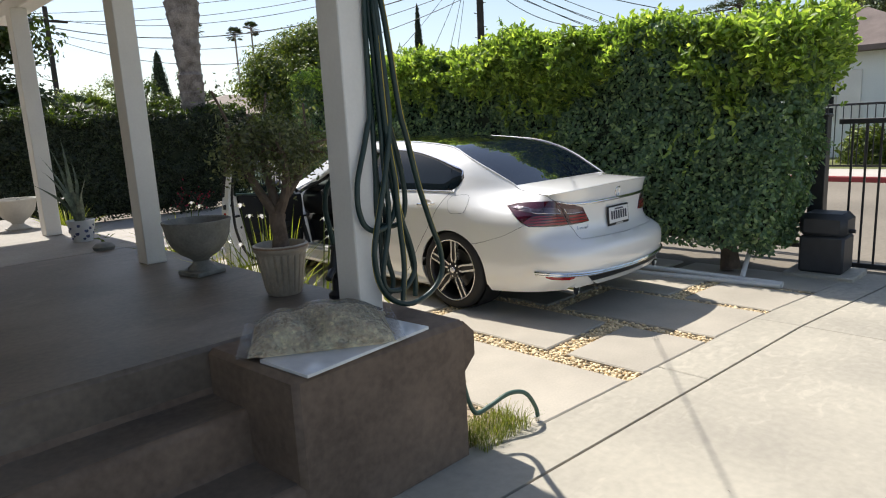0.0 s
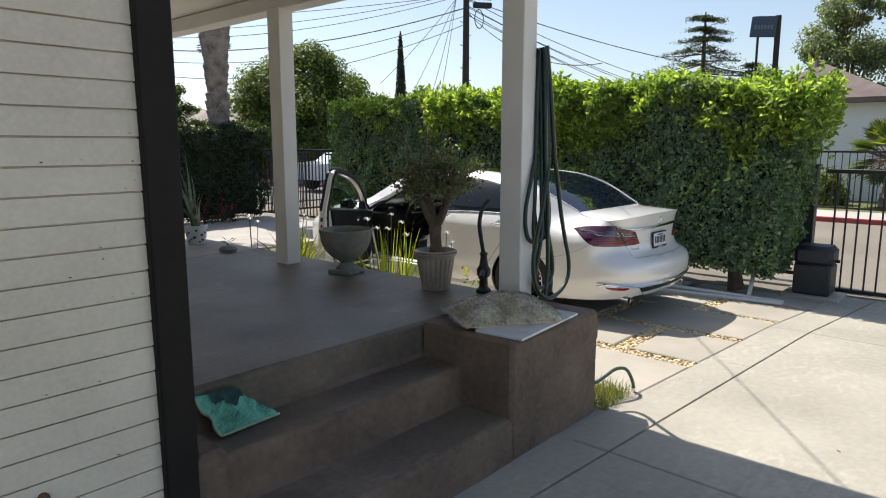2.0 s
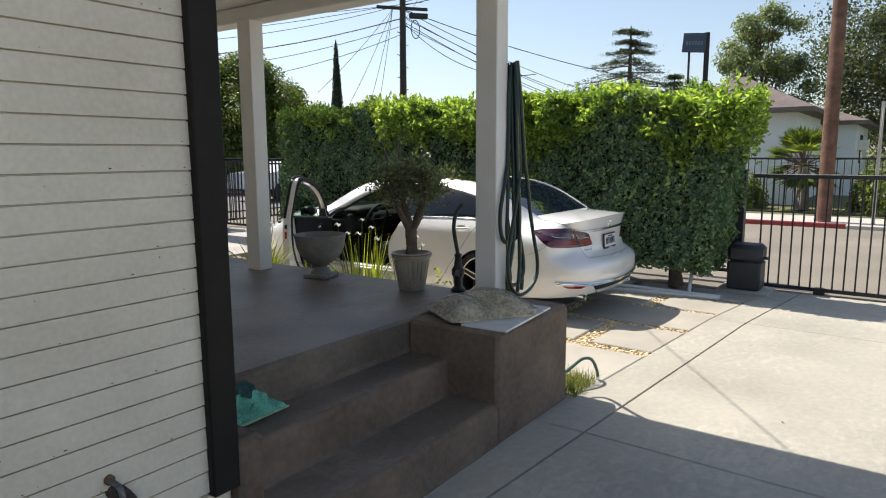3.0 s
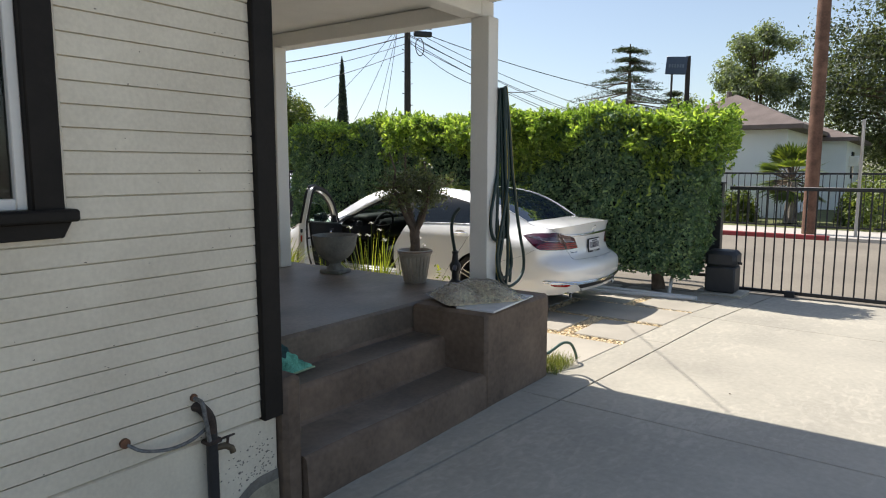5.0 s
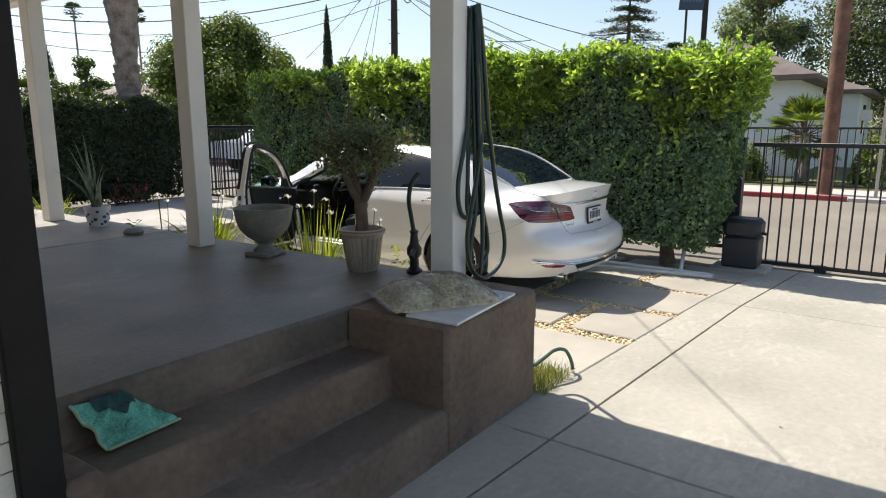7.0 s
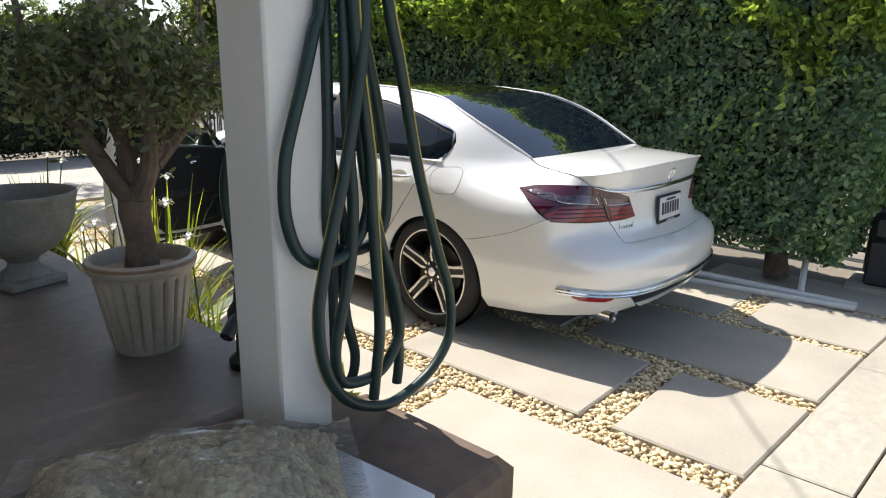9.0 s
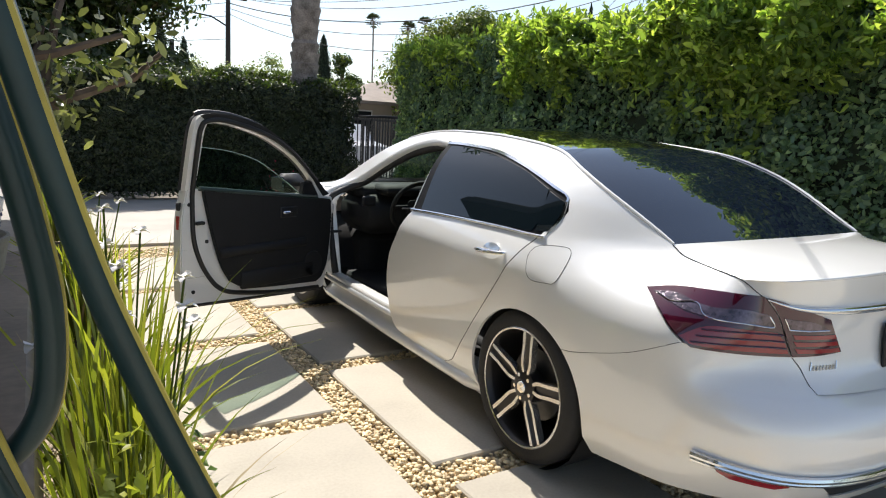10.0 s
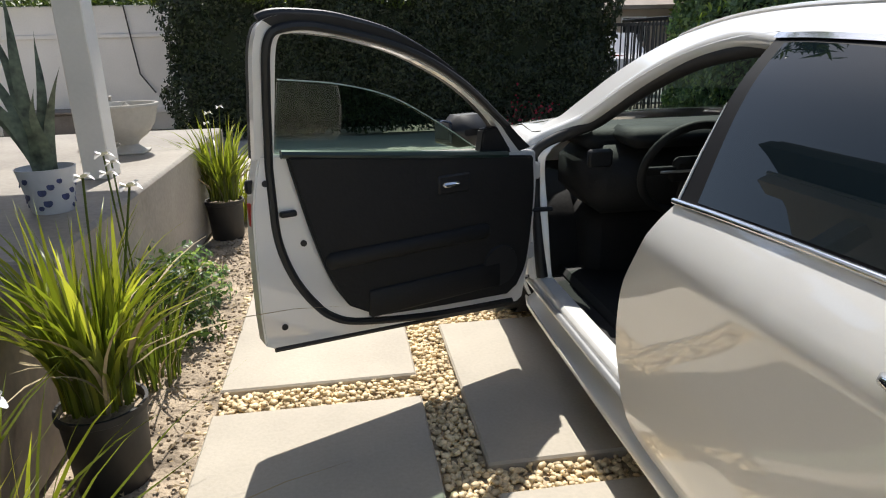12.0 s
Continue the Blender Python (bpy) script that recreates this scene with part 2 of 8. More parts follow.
class MB:
    """Collects vertices and faces of one mesh."""

    def __init__(self):
        self.v, self.f, self.n = [], [], 0

    def add(self, verts, faces):
        o = self.n
        self.v.extend([tuple(map(float, p)) for p in verts])
        self.f.extend([tuple(i + o for i in q) for q in faces])
        self.n += len(verts)
        return self

    def box(self, x0, x1, y0, y1, z0, z1, c=0.0, m=None):
        """A box with chamfered edges."""
        c = min(c, (x1 - x0) * 0.45, (y1 - y0) * 0.45, (z1 - z0) * 0.45)
        if c <= 0:
            vs = [(x, y, z) for x in (x0, x1) for y in (y0, y1) for z in (z0, z1)]
            fs = [(0, 1, 3, 2), (4, 6, 7, 5), (0, 4, 5, 1), (2, 3, 7, 6), (0, 2, 6, 4), (1, 5, 7, 3)]
        else:
            vs, fs, idx = [], [], {}
            lo, hi = (x0, y0, z0), (x1, y1, z1)
            for corner in range(8):
                s = [(corner >> k) & 1 for k in range(3)]
                for ax in range(3):
                    p = [(hi[k] if s[k] else lo[k]) if k == ax else (hi[k] - c if s[k] else lo[k] + c) for k in range(3)]
                    idx[(corner, ax)] = len(vs)
                    vs.append(p)
            mid = np.array([(x0 + x1) / 2, (y0 + y1) / 2, (z0 + z1) / 2])

            def face(ids):
                p = np.array([vs[i] for i in ids])
                nrm = np.cross(p[1] - p[0], p[2] - p[0])
                fs.append(tuple(ids) if nrm @ (p.mean(0) - mid) > 0 else tuple(reversed(ids)))
            for ax in range(3):
                a, b = [k for k in range(3) if k != ax]
                for side in (0, 1):
                    ring = []
                    for u, w in ((0, 0), (1, 0), (1, 1), (0, 1)):
                        ring.append(idx[((side << ax) | (u << a) | (w << b), ax)])
                    face(ring)
                for u in (0, 1):
                    for w in (0, 1):
                        c0 = (u << a) | (w << b)
                        c1 = c0 | (1 << ax)
                        face([idx[(c0, a)], idx[(c1, a)], idx[(c1, b)], idx[(c0, b)]])
            for corner in range(8):
                face([idx[(corner, ax)] for ax in range(3)])
        if m is not None:
            vs = [tuple(m @ Vector(p)) for p in vs]
        return self.add(vs, fs)

    def tube(self, pts, r, seg=8, cap=True, r_end=None):
        """A tube along points; r is a number or one per point."""
        p = np.asarray(pts, float)
        n = len(p)
        rr = np.full(n, r, float) if np.isscalar(r) else np.asarray(r, float)
        if r_end is not None:
            rr = np.linspace(r, r_end, n)
        tang = np.gradient(p, axis=0)
        tang /= np.linalg.norm(tang, axis=1)[:, None] + 1e-12
        up = np.array([0, 0, 1.0]) if abs(tang[0][2]) < 0.9 else np.array([1.0, 0, 0])
        verts, faces = [], []
        u = np.cross(up, tang[0])
        u /= np.linalg.norm(u)
        for i in range(n):
            u = u - tang[i] * (u @ tang[i])
            u /= np.linalg.norm(u) + 1e-12
            w = np.cross(tang[i], u)
            for k in range(seg):
                a = 2 * math.pi * k / seg
                verts.append(p[i] + rr[i] * (math.cos(a) * u + math.sin(a) * w))
        for i in range(n - 1):
            for k in range(seg):
                faces.append((i * seg + k, i * seg + (k + 1) % seg, (i + 1) * seg + (k + 1) % seg, (i + 1) * seg + k))
        if cap:
            faces.append(tuple(reversed(range(seg))))
            faces.append(tuple((n - 1) * seg + k for k in range(seg)))
        return self.add(verts, faces)

    def lathe(self, prof, seg=32, at=(0, 0, 0), axis='z', wave=None):
        """Turn a profile of (radius, height) round an axis through at."""
        verts, faces = [], []
        n = len(prof)
        for r, h in prof:
            for k in range(seg):
                a = 2 * math.pi * k / seg
                q = r * (wave(a, h) if wave else 1.0)
                x, y = q * math.cos(a), q * math.sin(a)
                verts.append((at[0] + x, at[1] + y, at[2] + h) if axis == 'z' else (at[0] + h, at[1] + x, at[2] + y))
        for i in range(n - 1):
            for k in range(seg):
                faces.append((i * seg + k, i * seg + (k + 1) % seg, (i + 1) * seg + (k + 1) % seg, (i + 1) * seg + k))
        return self.add(verts, faces)

    def grid(self, fn, nu, nv):
        """fn(u, v) over 0..1 squares."""
        vs = [fn(i / nu, j / nv) for j in range(nv + 1) for i in range(nu + 1)]
        fs = [(j * (nu + 1) + i, j * (nu + 1) + i + 1, (j + 1) * (nu + 1) + i + 1, (j + 1) * (nu + 1) + i) for j in range(nv) for i in range(nu)]
        return self.add(vs, fs)

    def mesh(self, name, smooth=40):
        me = bpy.data.meshes.new(name)
        me.from_pydata(self.v, [], self.f)
        me.validate()
        if smooth:
            me.shade_smooth()
            me.set_sharp_from_angle(angle=radians(smooth))
        return me


def thing(name, at=(0, 0, 0), label="", category="", group="", kind="", rz=0):
    ob = new(name)
    ob.empty_display_size = 0.1
    ob.matrix_world = pose(*at, 0, 0, rz)
    return tagged(ob, label, category, group, kind)


def part(name, mb, mat, parent, label="", at=None, smooth=40):
    """Links one mesh under a thing or part; its vertices are in the parent's space."""
    me = mb if isinstance(mb, bpy.types.Mesh) else mb.mesh(name, smooth)
    if not me.materials:
        me.materials.append(mat)
    ob = new(name, me)
    ob.parent = parent
    if at is not None:
        ob.matrix_basis = at
    return tagged(ob, label)


def solid(name, mb, mat, label="", category="", group="", kind="", smooth=40, at=None):
    """A thing that is a single mesh."""
    me = mb.mesh(name, smooth)
    me.materials.append(mat)
    ob = new(name, me)
    if at is not None:
        ob.matrix_world = at
    return tagged(ob, label, category, group, kind)


rng = np.random.default_rng(7)


def leaves(centres, normals, size, aspect=0.45, jitter=0.8, droop=0.0, fold=0.12, oval=False, along=None):
    """Leaf blades, folded along the rib, as diamonds or with rounder sides; returns vertices and faces."""
    n = len(centres)
    nrm = normals + rng.normal(0, jitter, (n, 3))
    nrm /= np.linalg.norm(nrm, axis=1)[:, None] + 1e-9
    ax = rng.normal(0, 1, (n, 3))
    ax[:, 2] -= droop
    if along is not None:
        ax = along + ax * 0.5
    ax -= nrm * (ax * nrm).sum(1)[:, None]
    ax /= np.linalg.norm(ax, axis=1)[:, None] + 1e-9
    side = np.cross(nrm, ax)
    s = size * rng.uniform(0.6, 1.3, (n, 1))
    a = centres - ax * s * 0.5
    b = centres + ax * s * 0.5
    if oval:
        h = side * s * aspect * 0.5
        up = nrm * s * fold
        q = [a, centres - ax * s * 0.22 - h + up, centres + ax * s * 0.2 - h * 0.85 + up, b + up * 0.3, centres + ax * s * 0.2 + h * 0.85 + up, centres - ax * s * 0.22 + h + up]
        verts = np.stack(q, 1).reshape(-1, 3)
        k = np.arange(n)[:, None] * 6
        faces = np.concatenate([k + np.array(f)[None, :] for f in ((0, 1, 3), (1, 2, 3), (0, 3, 5), (3, 4, 5))], 0)
        return verts, faces
    l = centres - ax * s * 0.08 + side * s * aspect * 0.5 + nrm * s * fold
    r = centres - ax * s * 0.08 - side * s * aspect * 0.5 + nrm * s * fold
    verts = np.stack([a, r, b, l], 1).reshape(-1, 3)
    idx = np.arange(n)[:, None] * 4
    faces = np.concatenate([np.concatenate([idx, idx + 1, idx + 2], 1), np.concatenate([idx, idx + 2, idx + 3], 1)], 0)
    return verts, faces


def leaf_mesh(name, sets):
    vs, fs, o = [], [], 0
    for v, f in sets:
        vs.append(v)
        fs.append(f + o)
        o += len(v)
    v, f = np.concatenate(vs), np.concatenate(fs)
    me = bpy.data.meshes.new(name)
    me.vertices.add(len(v))
    me.vertices.foreach_set("co", v.astype(np.float32).ravel())
    me.loops.add(len(f) * 3)
    me.loops.foreach_set("vertex_index", f.astype(np.int32).ravel())
    me.polygons.add(len(f))
    me.polygons.foreach_set("loop_start", (np.arange(len(f)) * 3).astype(np.int32))
    me.update(calc_edges=True)
    me.validate()
    return me


def fnoise(p, s):
    return noise.noise(Vector((p[0] * s, p[1] * s, p[2] * s)))


# ---- ground, drive and street ----
def sheet(name, x0, x1, y0, y1, z, mat, label, cat, kind="structure", t=0.06, skew=0.0):
    mb = MB()
    vs = [(x0, y0 + skew * x0, z), (x1, y0 + skew * x1, z), (x1, y1 + skew * x1, z), (x0, y1 + skew * x0, z)]
    vs += [(x, y, zz - t) for x, y, zz in vs]
    mb.add(vs, [(0, 1, 2, 3), (7, 6, 5, 4), (0, 4, 5, 1), (1, 5, 6, 2), (2, 6, 7, 3), (3, 7, 4, 0)])
    return solid(name, mb, mat, label, cat, kind=kind, smooth=0)


sheet("ground", -400, 400, -400, 400, -0.10, DIRT, "dry brown earth reaching to the horizon", "ground", t=0.2)
# driveway: slabs of concrete between tooled joints, running slightly askew
drive = thing("driveway", (0, 0, 0), "pale grey concrete driveway with tooled joints", "driveway", kind="structure")
SK = -0.075


def zg(x):
    return -0.043 * max(0.0, x - 5.0)


def skew_slab(x0, x1, y0, y1, lean=0.0, top=0.0, t=0.09):
    """A slab whose long edges run askew; y is given at x = 2."""
    mb = MB()
    g = 0.005
    c = 0.006
    q = []
    for x, y in ((x0 + g, y0 + g), (x1 - g, y0 + g), (x1 - g, y1 - g), (x0 + g, y1 - g)):
        q.append((x + lean * (y - 2.2), y + SK * (x - 2.0)))
    q = np.array(q)
    mid = q.mean(0)
    inn = q + (mid - q) / np.linalg.norm(mid - q, axis=1)[:, None] * c * 1.4
    vs = [(*p, top + zg(p[0])) for p in inn] + [(*p, top - c + zg(p[0])) for p in q] + [(*p, top - t + zg(p[0])) for p in q]
    fs = [(0, 1, 2, 3)]
    for k in range(4):
        j = (k + 1) % 4
        fs += [(k + 4, j + 4, j, k), (k + 8, j + 8, j + 4, k + 4)]
    mb.add(vs, fs)
    return mb


for x0, x1 in ((-9.0, -4.6), (-4.6, -1.4), (-1.4, 1.74), (1.74, 5.0), (5.0, 7.5)):
    for y0, y1 in ((-12, -4.5), (-4.5, -1.1), (-1.1, 2.21)):
        part("slab", skew_slab(x0, x1, y0, y1, 0.03), CONCRETE, drive, smooth=0)
for x0, x1 in ((-9.0, -0.4), (-0.4, 1.74), (1.74, 3.7), (3.7, 5.0), (5.0, 7.5)):
    part("slab", skew_slab(x0, x1, 2.21, 2.53 if x0 > 1 else 2.72, 0.0), CONCRETE, drive, smooth=0)
part("filler", MB().box(1.2, 2.6, 2.45, 2.6, -0.08, -0.004), CONCRETE, drive, smooth=0)
mb = MB().box(-9, 5.2, -12, 2.6, -0.095, -0.035)
part("joint_bed", mb, JOINT, drive, smooth=0)

# street beyond the gate
sheet("apron", 7.5, 9.6, -30, 60, -0.115, SIDEWALK, "pale concrete apron and sidewalk outside the gate", "pavement")
sheet("road", 9.6, 15.7, -60, 80, -0.16, ASPHALT, "worn grey asphalt street", "road", t=0.1)
sheet("far_sidewalk", 15.85, 17.7, -60, 80, 0.0, SIDEWALK, "pale concrete sidewalk across the street", "pavement", t=0.15)
mb = MB()
mb.box(15.7, 15.85, 2.0, 60, -0.2, 0.01, 0.02)
solid("kerb_red", mb, REDKERB, "kerb painted dull red along the street", "kerb", kind="structure")
mb = MB()
mb.box(15.7, 15.85, -60, 2.0, -0.2, 0.0, 0.02)
solid("kerb", mb, SIDEWALK, "bare concrete kerb along the street", "kerb", kind="structure")
sheet("lawn", 17.7, 60, -60, 80, -0.01, GRASSGROUND, "dry grass yard across the street", "lawn", t=0.2)
sheet("side_road", -60, 60, 17.5, 25.0, -0.06, ASPHALT, "grey asphalt side street", "road", t=0.1)
sheet("front_walk", -6, 7.5, 9.85, 14.0, -0.002, WALKCON, "concrete walk in front of the hedge", "pavement", t=0.1)
sheet("gravel_bed_base", 2.6, 7.5, 2.1, 9.85, -0.13, JOINT, "dark gap under the gravel", "ground", t=0.05)
sheet("planting_bed", 2.15, 2.62, 2.52, 9.85, -0.012, SOIL, "dry crumbly brown soil of the planting bed", "soil", t=0.08)

# ---- porch ----
PZ = 0.655
porch = thing("porch_floor", (0, 0, 0), "raised porch of smooth grey-brown cement with worn edges", "porch", kind="structure")
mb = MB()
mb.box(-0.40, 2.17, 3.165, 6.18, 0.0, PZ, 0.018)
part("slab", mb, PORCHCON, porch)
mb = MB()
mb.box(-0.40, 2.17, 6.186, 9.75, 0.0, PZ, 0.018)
part("slab", mb, SUNCEMENT, porch, "paler cement bay of the porch floor, lightened further for the sun on it")
steps = thing("porch_steps", (0, 0, 0), "two brown cement steps with grey worn treads and rounded nosings", "steps", kind="structure")


def soft_step(x0, x1, y0, y1, z, r=0.035):
    """A cement step: battered riser, rounded nosing, and a tread that dishes slightly and coves up into the next riser."""
    prof = [(y0 - 0.012, -0.02), (y0 - 0.004, z * 0.5), (y0, z - r)]
    prof += [(y0 + r - r * math.cos(a), z - r + r * math.sin(a)) for a in np.linspace(0.3, math.pi / 2, 6)]
    lip = len(prof) - 1
    prof += [(y0 + 0.35 * (y1 - y0), z - 0.004), (y1 - 0.05, z - 0.003), (y1 - 0.02, z + 0.004), (y1 + 0.004, z + 0.03), (y1 + 0.006, -0.02)]
    n, k = len(prof), 40
    vs, fs = [], []
    for i in range(k + 1):
        x = x0 + (x1 - x0) * i / k
        w = 0.006 * fnoise((x * 3, y0, 1), 1.0) + 0.003 * fnoise((x * 14, y0, 2), 1.0)
        vs += [(x, y + (w if j < n - 2 else 0), zz + (0.5 * w if 1 < j < n - 2 else 0)) for j, (y, zz) in enumerate(prof)]
    for i in range(k):
        o = n * i
        fs += [(o + j, o + n + j, o + n + (j + 1) % n, o + (j + 1) % n) for j in range(n)]
    body_f = [f for q, f in enumerate(fs) if not lip - 1 <= q % n <= lip + 2]
    top_f = [f for q, f in enumerate(fs) if lip - 1 <= q % n <= lip + 2]
    body_f += [tuple(range(n)), tuple(range(n * k + n - 1, n * k - 1, -1))]
    return MB().add(vs, body_f), MB().add(vs, top_f)


for y0, y1, z, x1 in ((2.565, 2.885, 0.238, 1.30), (2.885, 3.165, 0.455, 1.275)):
    riser, tread = soft_step(-0.30, x1, y0, y1, z)
    st_part = part("step", riser, STUCCO, steps, smooth=60)
    part("tread", tread, PORCHCON, st_part, "grey worn cement tread", smooth=60)
mb = MB().box(-0.41, -0.298, 2.585, 2.80, -0.02, 0.648, 0.022)
part("cheek", mb, STUCCO, steps)
mb = MB().box(1.252, 2.19, 2.555, 3.17, -0.02, PZ - 0.003, 0.022)
mb.v = [(x + (0.035 * (3.17 - y) / 0.59 if x < 1.5 else 0.0), y, z) for x, y, z in mb.v]
pier = thing("porch_pier", (0, 0, 0), "square brown stucco pier beside the steps, stained", "pier", kind="structure")
part("body", mb, STUCCO, pier)
# chamfered cement ledge on the pier's outer end
mb = MB()
pr = [(2.185, 0.63), (2.235, 0.62), (2.305, 0.555), (2.305, 0.44), (2.235, 0.375), (2.185, 0.375)]
n = len(pr)
mb.add([(x, 2.62, z) for x, z in pr] + [(x, 3.05, z) for x, z in pr], [tuple(range(n))[::-1], tuple(range(n, 2 * n))] + [(k, (k + 1) % n, n + (k + 1) % n, n + k) for k in range(n)])
part("ledge", mb, STUCCO, pier)

# posts, beam and roof of the porch
def porch_post(x, y):
    mb = MB().box(-0.069, 0.069, -0.08, 0.08, 0, 2.071, 0.006)
    p = thing("porch_post", (x, y, PZ), "square white painted wooden porch post", "post", group="posts along the porch", kind="structure")
    part("shaft", mb, WHITEPAINT, p)
    return p


for x, y in ((1.967, 3.025), (1.89, 5.32), (1.875, 7.70)):
    porch_post(x, y)
mb = MB().box(1.87, 2.04, 2.99, 8.75, 2.725, 2.85, 0.008)
solid("porch_beam", mb, WHITEPAINT, "white painted beam over the porch posts", "beam", kind="structure")
mb = MB().box(-0.40, 1.87, 2.99, 3.16, 2.725, 2.85, 0.008)
solid("porch_beam", mb, WHITEPAINT, "white painted beam over the porch steps", "beam", kind="structure")
mb = MB().box(-0.6, 2.04, 2.3, 8.8, 2.855, 2.89)
solid("porch_ceiling", mb, WHITEPAINT, "white painted board ceiling of the porch", "ceiling", kind="structure")
mb = MB().box(-0.9, 2.34, 2.05, 8.85, 2.975, 3.13, 0.01)
solid("porch_roof", mb, BLACKPAINT, "dark flat roof edge over the porch", "roof", kind="structure")

# ---- the house: siding wall ----
WY = 2.645
house = thing("house_wall", (0, 0, 0), "white painted lap siding wall with stucco foot", "house wall", kind="structure")
part("core", MB().box(-8.0, -0.43, WY + 0.03, 9.0, 0.0, 3.0), SIDING, house, smooth=0)
part("foot", MB().box(-8.0, -0.415, WY - 0.012, WY + 0.03, 0.0, 0.484, 0.01), SIDING, house)
PITCH, Z0 = 0.0787, 0.486
for k in range(32):
    z = Z0 + PITCH * k
    if z > 2.98:
        break
    for x0, x1 in ((-8.0, -2.40), (-1.35, -0.51)) if 1.42 < z + 0.06 < 2.9 else ((-8.0, -0.51),):
        mb = MB()
        pr = [(WY + 0.03, z), (WY - 0.004, z), (WY - 0.004, z + 0.003), (WY - 0.017, z + 0.0055), (WY - 0.014, z + PITCH - 0.0005), (WY + 0.03, z + PITCH - 0.0005)]
        n = len(pr)
        mb.add([(x0, y, zz) for y, zz in pr] + [(x1, y, zz) for y, zz in pr], [tuple(range(n)), tuple(range(2 * n - 1, n - 1, -1))] + [(k2, n + k2, n + (k2 + 1) % n, (k2 + 1) % n) for k2 in range(n)])
        part("siding_board", mb, SIDING, house, smooth=0)
part("corner_trim", MB().box(-0.51, -0.40, WY - 0.045, WY + 0.07, 0.475, 3.0, 0.006), BLACKPAINT, house, "black painted corner board")
mb = MB().box(-9.0, 0.1, 2.05, 9.05, 3.14, 3.3, 0.02)
solid("house_roof", mb, ROOFING, "dark shingled house roof with wide eaves", "roof", kind="structure")

# window in the siding wall
win = thing("window_1", (-1.303, WY, 1.462), "white sash window in black trim, closed", "window", kind="structure")
part("side_trim", MB().box(-0.10, 0.0, -0.045, 0.02, 0.0, 1.36, 0.006), BLACKPAINT, win)
part("side_trim", MB().box(-1.15, -1.05, -0.045, 0.02, 0.0, 1.36, 0.006), BLACKPAINT, win)
part("head_trim", MB().box(-1.18, 0.03, -0.05, 0.02, 1.36, 1.46, 0.006), BLACKPAINT, win)
part("window_sill", MB().box(-1.17, 0.035, -0.075, 0.02, -0.03, 0.012, 0.008), BLACKPAINT, win)
ap = MB().box(-1.17, 0.02, -0.045, 0.02, -0.085, -0.03, 0.004)
ap.v = [(x + (-0.03 if x > -0.5 else 0.03) * (-0.03 - z) / 0.055, y, z) for x, y, z in ap.v]
part("apron", ap, BLACKPAINT, win)
part("caulk_bead", MB().box(0.001, 0.014, -0.026, 0.01, 0.012, 1.36, 0.003), SIDING, win)
fr = MB()
for b in ((-0.135, -0.10, 0.012, 1.36), (-1.05, -1.015, 0.012, 1.36)):
    fr.box(b[0], b[1], -0.012, 0.03, b[2], b[3], 0.004)
fr.box(-1.015, -0.135, -0.012, 0.03, 0.012, 0.05, 0.004)
fr.box(-1.015, -0.135, -0.012, 0.03, 1.32, 1.36, 0.004)
fr.box(-1.015, -0.135, -0.008, 0.03, 0.68, 0.72, 0.004)
part("window_frame", fr, WHITEPAINT, win)
part("pane", MB().box(-1.015, -0.135, 0.012, 0.018, 0.05, 1.32), glass_material("window_glass", (0.25, 0.3, 0.28)), win, smooth=0)
# thin dark sheet stands in for the unlit room behind the pane
part("room_dark", MB().box(-1.015, -0.135, 0.024, 0.028, 0.05, 1.32), material("unlit_room_shade", (0.03, 0.035, 0.03), 0.9), win, smooth=0)

# ---- pavers and gravel ----
pavers = thing("pavers", (0, 0, 0), "large square concrete pavers set in pale gravel", "paving", kind="structure")
COLS = [((2.61, 3.40), (2.53, 3.68, 3.80, 4.96, 5.10, 6.23, 6.40, 7.70, 7.84, 9.07)), ((3.56, 4.30), (2.53, 2.965, 3.118, 4.267, 4.435, 5.61, 5.745, 6.88, 7.02, 8.2, 8.33, 9.5)),
        ((4.43, 5.20), (2.53, 3.60, 3.74, 4.9, 5.03, 6.2, 6.33, 7.5, 7.63, 8.8)), ((5.31, 6.08), (2.53, 2.98, 3.12, 4.3, 4.43, 5.6, 5.73, 6.9, 7.03, 8.2, 8.33, 9.5)), ((6.20, 6.9), (2.53, 3.6, 3.73, 4.9, 5.03, 6.2, 6.33, 7.5))]
RECTS = []
for (x0, x1), ys in COLS:
    for k in range(0, len(ys), 2):
        y0, y1 = ys[k], ys[k + 1]
        mb = MB()
        q = [(x0, y0 + (SK * (x0 - 2.0) if k == 0 else 0) + .006), (x1, y0 + (SK * (x1 - 2.0) if k == 0 else 0) + .006), (x1, y1), (x0, y1)]
        RECTS.append((x0, x1, min(q[0][1], q[1][1]), y1))
        c = 0.008
        mid = np.mean(q, 0)
        inn = [(px + math.copysign(c, mid[0] - px), py + math.copysign(c, mid[1] - py)) for px, py in q]
        vs = [(*p, .0 + zg(p[0])) for p in inn] + [(*p, -c + zg(p[0])) for p in q] + [(*p, -.10 + zg(p[0])) for p in q]
        fs = [(0, 1, 2, 3)]
        for a in range(4):
            b = (a + 1) % 4
            fs += [(a + 4, b + 4, b, a), (a + 8, b + 8, b + 4, a + 4)]
        part("paver", mb.add(vs, fs), PAVER, pavers, smooth=0)
PEBBLE = material("pale_pebble", (0.62, 0.46, 0.26), 0.6, 0.25, 20, 90, 0.2, tint=(0.78, 0.64, 0.41), island=0.32)
SAND = material("bedding_sand", (0.44, 0.35, 0.23), 0.95, 0.3, 15, 90, 0.5)
gv = []
